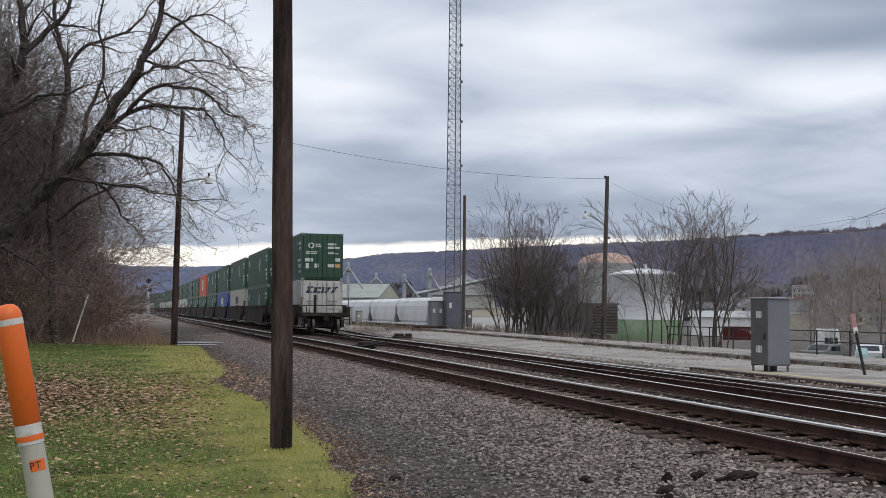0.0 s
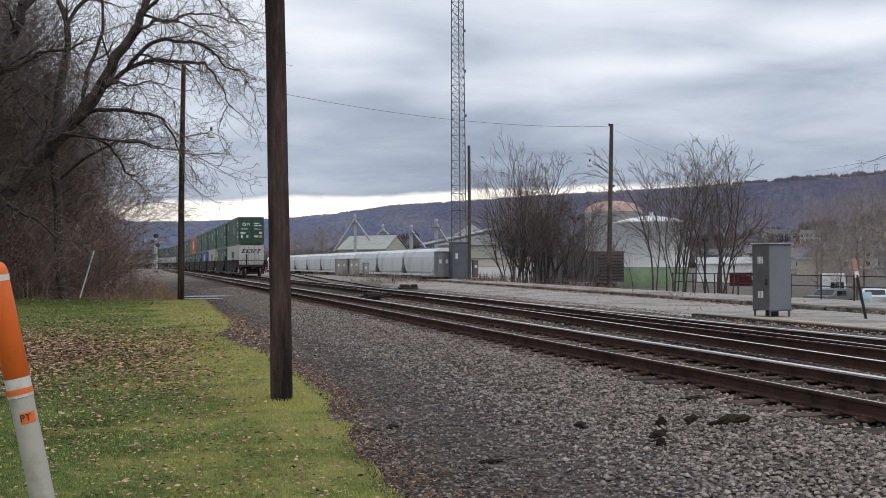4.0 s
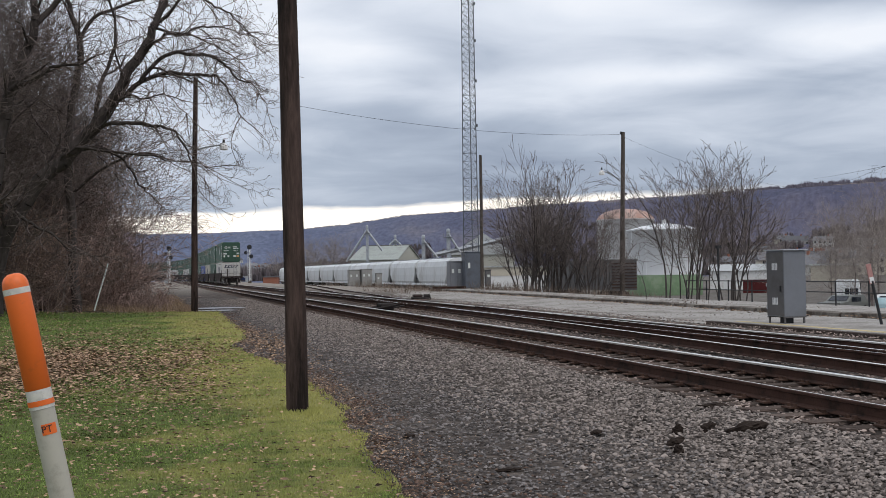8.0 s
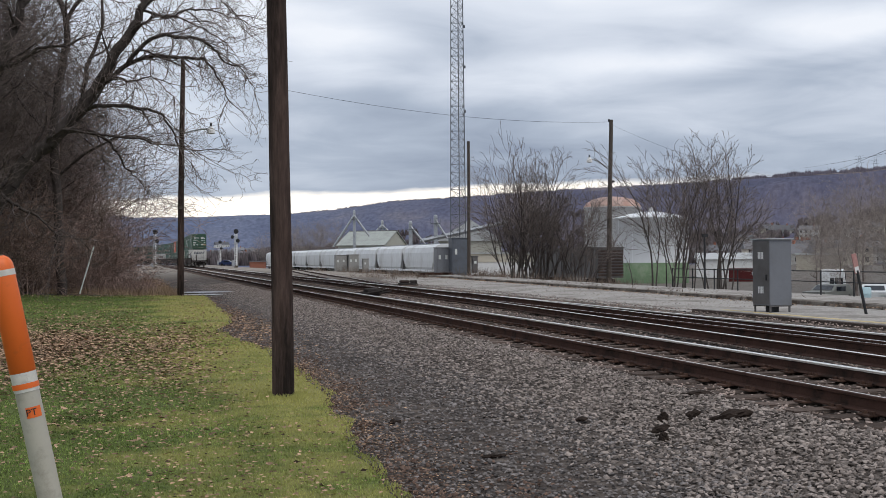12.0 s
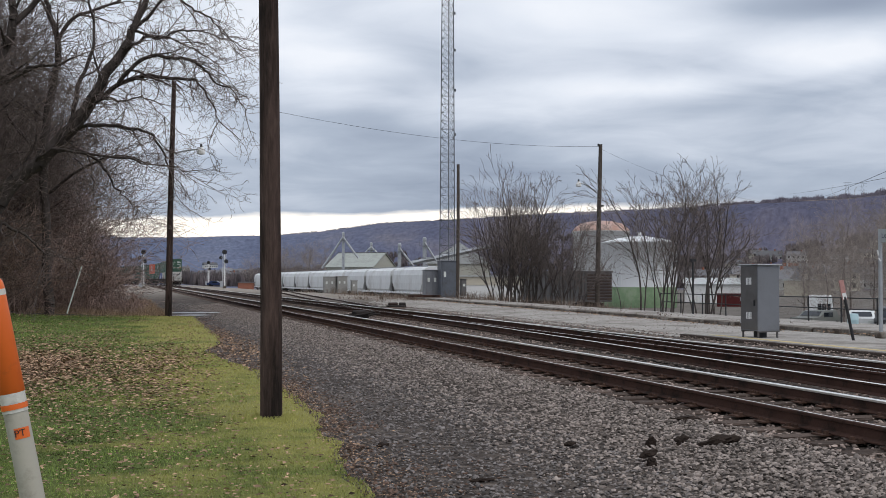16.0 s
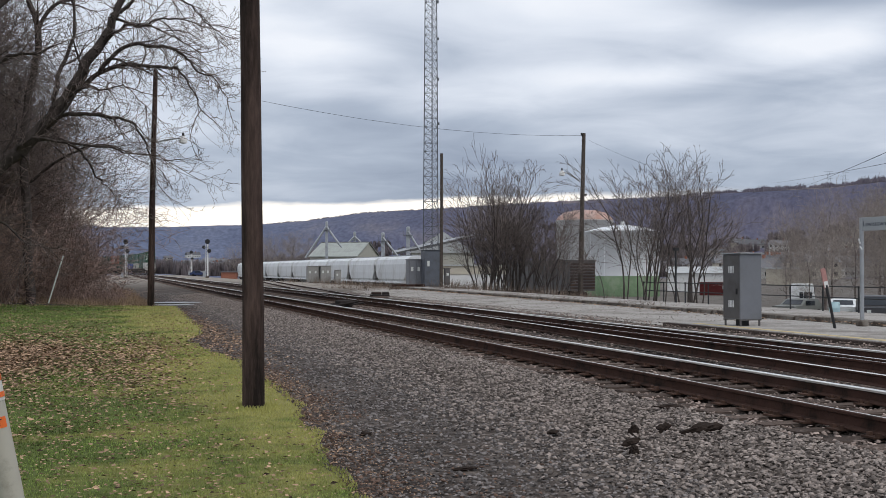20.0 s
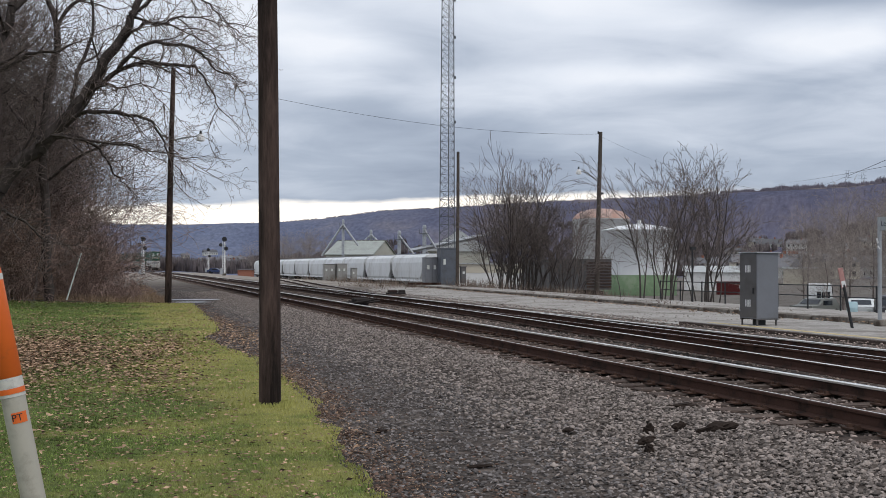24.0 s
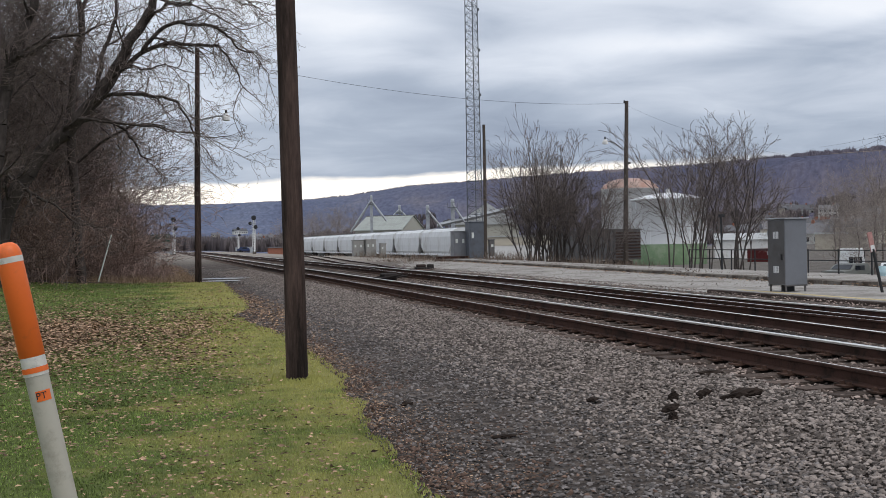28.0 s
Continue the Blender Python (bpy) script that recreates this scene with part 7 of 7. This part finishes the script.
def build_town():
    rng = random.Random(61)
    first = [build_house(11, 8, 5.4, "house_a", "pale two-storey house in the valley town"), build_house(9, 8, 5.2, "house_b", "tan two-storey house in the valley town"), build_house(16, 10, 3.4, "house_a", "long low pale building in the valley town")]
    spots = []
    for i in range(46):
        a, r = rng.uniform(28, 40), rng.uniform(330, 760)
        spots.append((a, r))
    for i in range(26):
        spots.append((rng.uniform(1.5, 9), rng.uniform(650, 1150)))
    for i in range(10):
        spots.append((rng.uniform(10.5, 20), rng.uniform(420, 800)))
    spots += [(3.0, 1300), (4.2, 1350)]
    for i, (a, r) in enumerate(spots):
        x, y = r * math.sin(radians(a)), r * math.cos(radians(a))
        m = pose(x, y, ground_z(x, y) - 0.2, 0, 0, -a + rng.uniform(-35, 35))
        k = i % 3
        if first[k].matrix_basis.translation.length < 1:
            first[k].matrix_basis = m
        else:
            copy_thing(first[k], m)
    b = thing("warehouse", pose(118, 176, -1.8, 0, 0, -33), "cream flat-roofed warehouse beyond the parking lot", "building")
    part("wall", boxes(((-4, 0, -1), (4, 12, 3.6))), M["house_b"], b)
    part("roof", boxes(((-4.2, -0.2, 3.6), (4.2, 12.2, 3.9))), M["roof_metal"], b)
    for a, r in ((35.7, 1420), (36.4, 1440)):
        x, y = r * math.sin(radians(a)), r * math.cos(radians(a))
        p = thing("pylon", pose(x, y, ground_z(x, y) - 1, 0, 0, -a), "distant steel power pylon on the ridge", "pylon", "pylons on the ridge")
        for sx in (-1, 1):
            part("leg", rods(((sx * 3.5, 0, 0), (sx * 1.0, 0, 27), 0.12), n=4), M["lattice"], p)
        for z in (19, 23, 27):
            part("cross_arm", rods(((-5, 0, z), (5, 0, z), 0.11), n=4), M["lattice"], p)
        for k in range(5):
            part("brace", rods(((-3.5 + k * 0.5, 0, k * 5), (3.0 - k * 0.5, 0, k * 5 + 5), 0.1), n=4), M["lattice"], p)


build_town()


# ---- woods ----
def build_far_woods():
    """Bare woods along the crest and in the valley: each tree a small spray of upright slivers."""
    rnd = random.Random(72)
    v = []

    def tree(x, y, h, n, thin=1.0):
        z = ground_z(x, y) - 0.3 * h
        for _ in range(n):
            a, s = rnd.uniform(0, math.tau), rnd.uniform(0.1, 0.42) * h
            tx, ty, tz = x + s * math.cos(a), y + s * math.sin(a), z + h * (rnd.uniform(0.86, 1.02) - 1.5 * (s / h) ** 2)
            w = rnd.uniform(0.06, 0.16) * h * thin
            b = rnd.uniform(0, math.tau)
            v.append((x + s * 0.2 * math.cos(a), y + s * 0.2 * math.sin(a), z))
            v.append((tx - w * math.cos(b), ty - w * math.sin(b), tz - h * rnd.uniform(0.2, 0.5)))
            v.append((tx + w * math.cos(b) * 0.3, ty + w * math.sin(b) * 0.3, tz))

    for _ in range(2400):
        a = -3 + 47 * rnd.random()
        rc = table(a, CREST) * rnd.uniform(0.985, 1.03)
        if noise.noise(Vector((a * 1.6, 0, 7.0))) < -0.28:
            continue
        x, y = rc * math.sin(radians(a)), rc * math.cos(radians(a))
        tree(x, y, rnd.uniform(6, 10) * (0.75 + smoothstep(30, 34, a) * (0.35 + 1.7 * max(0.0, noise.noise(Vector((a * 1.7, 4.0, 1.0))))) if a > 29 else 0.5), 26, 0.16)
    for _ in range(2600):
        a = rnd.uniform(29, 45)
        r = table(a, CREST) * rnd.uniform(0.958, 1.0)
        if noise.noise(Vector((a * 0.9, r / 40, 3.0))) > -0.12:
            tree(r * math.sin(radians(a)), r * math.cos(radians(a)), rnd.uniform(2.0, 7) * smoothstep(28, 36, a), 14, 0.2)
    v = np.array(v)
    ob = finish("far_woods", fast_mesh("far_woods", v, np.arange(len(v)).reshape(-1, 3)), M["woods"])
    tagged(ob, "bare woods along the crest of the hills, purple haze tint in their colour", "woods", kind="stuff")
    v = []
    for _ in range(2600):
        a = rnd.choice((rnd.uniform(-2, 11), rnd.uniform(-2, 11), rnd.uniform(0, 14), rnd.uniform(0, 14), rnd.uniform(8, 30), rnd.uniform(25, 42)))
        r = rnd.uniform(480, 1150) if a < 24 else rnd.uniform(430, 800)
        x, y = r * math.sin(radians(a)), r * math.cos(radians(a))
        if a < 5 and r < 420:
            continue
        tree(x, y, rnd.uniform(6, 12) if a < 24 else rnd.uniform(6, 11), 80, 0.03)
    v = np.array(v)
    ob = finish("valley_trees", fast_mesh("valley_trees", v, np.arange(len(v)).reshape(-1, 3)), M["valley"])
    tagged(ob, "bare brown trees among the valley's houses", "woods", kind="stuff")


build_far_woods()


def build_clearing():
    """A mown strip along the hillside below the crest."""
    verts, faces = [], []
    n = 60
    for i in range(n + 1):
        a = 31.5 + 13.5 * i / n
        rc = table(a, CREST)
        for k in range(4):
            r = rc * (0.925 + 0.025 * k / 3 * smoothstep(31.5, 34, a) + 0.006 * noise.noise(Vector((a * 0.9, k, 0))))
            x, y = r * math.sin(radians(a)), r * math.cos(radians(a))
            verts.append((x, y, ground_z(x, y) + 0.6))
    for i in range(n):
        for k in range(3):
            b = i * 4 + k
            faces.append((b, b + 1, b + 5, b + 4))
    tagged(sheet("hillside_clearing", verts, faces, M["clearing"], smooth=True), "tan mown strip along the wooded hillside", "clearing", kind="structure")


build_clearing()
town_tree = woodland_tree(81, 11, "bare brown tree beyond the parking lot", mats=("shrub_twig", "tan_twig"), m=pose(75, 96, -1.9), group="bare trees beyond the parking lot", kids=0.95, top=4, stout=0.011)
place_copies(town_tree, [(66, 88, 50, 0.8), (71, 90, 130, 0.95), (80, 98, 220, 1.1), (86, 104, 300, 1.0), (78, 108, 20, 1.1), (92, 118, 90, 1.2), (88, 112, 170, 1.1), (97, 116, 250, 1.25), (70, 104, 330, 0.85), (104, 128, 60, 1.3), (64, 96, 200, 0.7), (60, 84, 100, 0.75), (83, 92, 280, 0.95), (95, 108, 120, 1.1), (74, 86, 15, 0.9), (79, 91, 75, 1.0), (90, 100, 145, 1.15), (98, 104, 205, 1.2), (84, 99, 265, 1.1), (101, 112, 325, 1.25), (44, 318, 20, 1.0), (47, 325, 80, 1.15), (50, 312, 140, 1.05), (53, 330, 200, 1.2), (41, 335, 260, 0.95), (56, 318, 320, 1.1), (38, 345, 50, 0.9), (50, 72, 33, 0.5), (57, 80, 93, 0.55), (61, 77, 153, 0.5), (68, 86, 213, 0.6), (54, 90, 273, 0.55), (72, 84, 333, 0.6), (64, 72, 12, 0.5)])


# ---- the container train ----
PITCH, BOX = 17.4, 14.6


def container_mesh_parts(colour):
    """Corrugated steel box 2.59 wide and 2.9 high, its rear doors at -y."""
    W, H, L = 1.295, 2.9, BOX
    bm = bmesh.new()
    # ribbed long sides
    n = 46
    for side in (-1, 1):
        prev = None
        for i in range(n * 2 + 1):
            y = -L / 2 + 0.12 + (L - 0.24) * i / (n * 2)
            x = side * (W - (0.0 if (i // 2) % 2 else 0.035))
            col = (bm.verts.new((x, y, 0.16)), bm.verts.new((x, y, H - 0.12)))
            if prev:
                bm.faces.new((prev[0], col[0], col[1], prev[1]))
            prev = col
    for lo, hi in (((-W + 0.05, -L / 2 + 0.04, 0.02), (W - 0.05, L / 2 - 0.02, H - 0.03)),):
        box(bm, lo, hi)
    return bm


def build_container(colour, label):
    t = thing("shipping_container", pose(0, 0, 0), label, "container", "containers on the train")
    W, H, L = 1.295, 2.9, BOX
    part("body", container_mesh_parts(colour), M[colour], t)
    part("frame", boxes(*[((sx * W - 0.07 * (sx > 0), ey * L / 2 - 0.14 * (ey > 0), 0), (sx * W + 0.07 * (sx < 0), ey * L / 2 + 0.14 * (ey < 0), H)) for sx in (-1, 1) for ey in (-1, 1)], *[((sx * W - 0.06 * (sx > 0), -L / 2, z), (sx * W + 0.06 * (sx < 0), L / 2, z + 0.13)) for sx in (-1, 1) for z in (0, H - 0.12)]), M[colour], t)
    dm = "decal" if colour in ("green", "blue_box", "orange_box") else "decal_dark"
    for sx in (-1, 1):
        door = part("door", boxes(((min(0.02 * sx, 1.2 * sx), -L / 2 - 0.03, 0.14), (max(0.02 * sx, 1.2 * sx), -L / 2 + 0.02, H - 0.14)), bevel=0.01), M[colour], t)
        for u in (0.3, 0.75):
            part("lock_rod", rods(((sx * u, -L / 2 - 0.06, 0.1), (sx * u, -L / 2 - 0.06, H - 0.1), 0.024), n=6), M[colour if colour == "green" else "rod_grey"], door)
        for z in (0.55, 1.1, 1.65, 2.2):
            part("door_rib", boxes(((min(0.08 * sx, 1.14 * sx), -L / 2 - 0.045, z), (max(0.08 * sx, 1.14 * sx), -L / 2 - 0.03, z + 0.2)), bevel=0.006), M[colour], door)
    for sx in (-1, 1):
        part("corner_casting", boxes(*[((sx * W - 0.18 * (sx > 0) + 0.004 * sx, -L / 2 - 0.012, z), (sx * W + 0.18 * (sx < 0) + 0.004 * sx, -L / 2 + 0.16, z + 0.12)) for z in (-0.002, H - 0.118)]), M["rod_grey"], t, "steel corner castings")
    # markings, as plain shapes
    if colour == "green":
        ring = lathe([(0.10, 0), (0.19, 0), (0.19, 0.012), (0.10, 0.012)], 12)
        o = part("emblem", ring, M["decal"], t, "round white emblem")
        o.matrix_basis = pose(-0.72, -L / 2 - 0.045, 2.12, 90, 0, 0)
        bars = [((-0.45, 2.02, -0.1, 2.12)), ((-0.45, 2.16, -0.15, 2.24)), (0.25, 2.15, 0.85, 2.28), (0.25, 1.93, 1.05, 2.07), (-1.05, 1.6, -0.35, 1.66), (-1.05, 1.7, -0.3, 1.75), (0.28, 1.6, 1.0, 1.66), (0.3, 1.7, 0.7, 1.74), (-1.1, 1.12, -0.6, 1.34), (0.3, 0.78, 0.72, 0.98), (-0.5, 0.75, -0.25, 1.0), (-1.05, 0.7, -0.85, 1.02), (0.8, 1.15, 1.1, 1.35)]
        part("marking", boxes(*[((a, -L / 2 - 0.05, b), (c_, -L / 2 - 0.036, d)) for a, b, c_, d in bars]), M["decal"], t, "white lettering bars on the doors")
        part("placard", boxes(((0.78, -L / 2 - 0.05, 0.76), (1.1, -L / 2 - 0.036, 0.98))), M["decal_orange"], t, "orange placard")
        for sx in (-1, 1):
            x0, x1 = sorted((sx * (W + 0.002), sx * (W + 0.014)))
            part("side_emblem", boxes(((x0, L / 2 - 1.7, 1.85), (x1, L / 2 - 1.1, 2.35)), ((x0, -L / 2 + 5.2, 1.2), (x1, -L / 2 + 5.4, 2.3)), ((x0, -L / 2 + 5.6, 1.35), (x1, -L / 2 + 5.75, 2.15)), bevel=0.0), M["decal"], t, "white emblem blocks on the side")
            part("side_marking", boxes(((x0, -L / 2 + 0.45, 2.2), (x1, -L / 2 + 1.35, 2.38)), ((x0, -L / 2 + 0.45, 1.9), (x1, -L / 2 + 1.1, 2.06)), ((x0, -L / 2 + 0.4, 1.15), (x1, -L / 2 + 1.5, 1.3)), ((x0, -L / 2 + 0.4, 0.75), (x1, -L / 2 + 1.2, 1.0)), ((x0, -L / 2 + 0.45, 0.45), (x1, -L / 2 + 1.0, 0.62))), M["decal"], t, "white number bars on the side")
    else:
        bm = bmesh.new()
        for k, (w, z0, z1) in enumerate(((0.36, 2.1, 2.5), (0.46, 2.1, 2.46), (0.14, 2.1, 2.46), (0.34, 2.1, 2.46), (0.36, 2.1, 2.5))):
            x = (-1.02, -0.6, -0.1, 0.12, 0.54)[k]
            for lo, hi, x0, x1 in ((z0, z0 + 0.1, 0.0, w), (z1 - 0.1, z1, 0.0, w), (z0 + 0.08, z1 - 0.08, 0.05, 0.16 if w < 0.3 else 0.24)):
                if k == 3 and lo == z0 or k == 4 and lo == z0:
                    x1 = 0.16
                bm.faces.new([bm.verts.new((x + u + 0.3 * (z - z0), -L / 2 - 0.05 - 0.001 * (x0 > 0), z)) for u, z in ((x0, lo), (x1, lo), (x1, hi), (x0, hi))])
        part("marking", bm, M[dm], t, "dark slanted emblem shapes on the doors")
        part("number_bar", boxes(*[((x, -L / 2 - 0.05, z), (x + w, -L / 2 - 0.036, z + 0.05)) for x, w, z in ((-1.0, 0.62, 1.55), (0.25, 0.7, 1.55), (-0.95, 0.5, 1.4), (0.3, 0.55, 1.4), (0.3, 0.4, 1.1))]), M["rod_grey"], t, "grey number bars on the doors")
        for z in (0.35, 0.95, 1.75, 2.62):
            part("hinge_row", boxes(*[((x - 0.05, -L / 2 - 0.07, z), (x + 0.05, -L / 2 - 0.02, z + 0.07)) for x in (-1.16, -0.75, -0.3, 0.3, 0.75, 1.16)]), M["rod_grey"], t, "row of hinges and rod brackets")
        for sx in (-1, 1):
            x0, x1 = sorted((sx * (W + 0.002), sx * (W + 0.014)))
            part("side_marking", boxes(((x0, -L / 2 + 5.6, 0.8), (x1, -L / 2 + 8.2, 1.5)), ((x0, -L / 2 + 6.0, 1.6), (x1, -L / 2 + 8.6, 2.3))), M[dm], t, "dark emblem blocks on the side")
    return t


def build_well_car():
    t = thing("well_car", pose(0, 0, 0), "dark brown articulated well car", "well car", "well cars of the train")
    L, W = PITCH, 1.5
    for sx in (-1, 1):
        bm = bmesh.new()
        prof = [(-L / 2 + 1.7, 1.35), (-L / 2 + 3.0, 0.42), (L / 2 - 3.0, 0.42), (L / 2 - 1.7, 1.35), (L / 2 - 1.7, 1.62), (-L / 2 + 1.7, 1.62)]
        a = [bm.verts.new((sx * W, y, z)) for y, z in prof]
        b = [bm.verts.new((sx * (W - 0.14), y, z)) for y, z in prof]
        bm.faces.new(a)
        bm.faces.new(b[::-1])
        for i in range(6):
            bm.faces.new((a[i], a[(i + 1) % 6], b[(i + 1) % 6], b[i]))
        bmesh.ops.recalc_face_normals(bm, faces=bm.faces)
        part("side_wall", bm, M["wellcar"], t)
        part("top_rail", boxes(((min(sx * 1.36, sx * 1.56), -L / 2 + 1.5, 1.56), (max(sx * 1.36, sx * 1.56), L / 2 - 1.5, 1.7))), M["wellcar"], t)
    part("floor", boxes(((-1.36, -L / 2 + 1.9, 0.26), (1.36, L / 2 - 1.9, 0.33))), M["wellcar"], t)
    for e in (-1, 1):
        lo, hi = sorted((e * (L / 2 - 1.75), e * (L / 2 - 0.15)))
        part("end_deck", boxes(((-1.5, lo, 1.0), (1.5, hi, 1.22)), ((-1.5, lo, 0.95), (-1.38, hi, 1.6)), ((1.38, lo, 0.95), (1.5, hi, 1.6))), M["wellcar"], t)
        part("railing", rods(((-1.45, e * (L / 2 - 0.3), 1.2), (-1.45, e * (L / 2 - 0.3), 2.15), 0.03), ((1.45, e * (L / 2 - 0.3), 1.2), (1.45, e * (L / 2 - 0.3), 2.15), 0.03), ((-1.45, e * (L / 2 - 0.3), 1.65), (1.45, e * (L / 2 - 0.3), 1.65), 0.025)), M["truck_black"], t)
        y = e * (L / 2 - 0.9)
        truck = part("truck", boxes(((-1.12, y - 1.1, 0.35), (-0.95, y + 1.1, 0.8)), ((0.95, y - 1.1, 0.35), (1.12, y + 1.1, 0.8)), ((-1.0, y - 0.3, 0.4), (1.0, y + 0.3, 0.95)), bevel=0.02), M["truck_black"], t, "black cast truck")
        for q in (-0.8, 0.8):
            for sx in (-1, 1):
                part("wheel", rods(((sx * 0.68, y + q, 0.42), (sx * 0.83, y + q, 0.42), 0.42), n=18), M["wheel"], truck, "worn steel wheel")
                part("bearing_cap", rods(((sx * 1.12, y + q, 0.42), (sx * 1.2, y + q, 0.42), 0.12), n=8), M["steel"], truck)
        part("end_step", boxes(*[((sx * 1.42 - 0.2, e * (L / 2 - 0.25) - 0.12, z), (sx * 1.42 + 0.2, e * (L / 2 - 0.25) + 0.12, z + 0.04)) for sx in (-1, 1) for z in (0.45, 0.8)]), M["wellcar"], t)
        part("grab_iron", rods(*[((sx * 1.5, e * (L / 2 - 0.2), 0.45), (sx * 1.5, e * (L / 2 - 0.2), 1.6), 0.025) for sx in (-1.02, -0.76, 0.76, 1.02)], n=5), M["truck_black"], t)
        part("brake_hose", rods(((0.35, e * (L / 2 + 0.05), 0.95), (0.42, e * (L / 2 + 0.2), 0.5), 0.03), ((0.42, e * (L / 2 + 0.2), 0.5), (0.3, e * (L / 2 + 0.3), 0.3), 0.03), n=5), M["rubber"], t)
        part("bulkhead_post", boxes(((-0.65, e * (L / 2 - 0.5) - 0.06, 1.2), (-0.5, e * (L / 2 - 0.5) + 0.06, 2.3))), M["wellcar"], t)
    part("coupler", boxes(((-0.14, -L / 2 - 0.35, 0.75), (0.14, -L / 2 + 0.4, 1.0))), M["truck_black"], t)
    return t


TRAIN = []


def build_train():
    car = build_well_car()
    kinds = {
        "green": build_container("green", "dark green corrugated shipping container with white markings"),
        "white_box": build_container("white_box", "white shipping container in the well of a railcar"),
        "beige_box": build_container("beige_box", "pale beige shipping container in the well of a railcar"),
        "blue_box": build_container("blue_box", "blue shipping container in the well of a railcar"),
        "orange_box": build_container("orange_box", "orange-red shipping container stacked on the train"),
    }
    lower = ["white_box", "green", "beige_box", "blue_box", "green", "green", "green", "green", "white_box", "white_box", "green", "white_box", "white_box", "beige_box", "white_box", "white_box", "green", "white_box", "beige_box", "white_box", "white_box", "green", "white_box", "white_box", "green"]
    used = set()

    def take(key, first):
        if key not in used:
            used.add(key)
            return first
        return copy_thing(first, pose(0, 0, 0))

    for i in range(24):
        TRAIN.append((take("car", car), i * PITCH + PITCH / 2 - 1.4, RT))
        upper = "orange_box" if i == 5 else "green"
        TRAIN.append((take(lower[i], kinds[lower[i]]), i * PITCH + BOX / 2, RT + 0.33))
        TRAIN.append((take(upper, kinds[upper]), i * PITCH + BOX / 2, RT + 3.25))


build_train()
TRAIN_START, TRAIN_SPEED = 69.3, 11.95


def motions():
    for ob, offset, z in TRAIN:
        rows = []
        for k in range(15):
            t = k * 2.0
            x, y, turn = along(TRACK_2, TRAIN_START + TRAIN_SPEED * t + offset)
            rows.append((t, pose(x, y, z, 0, 0, turn)))
        walk(ob, rows)


motions()
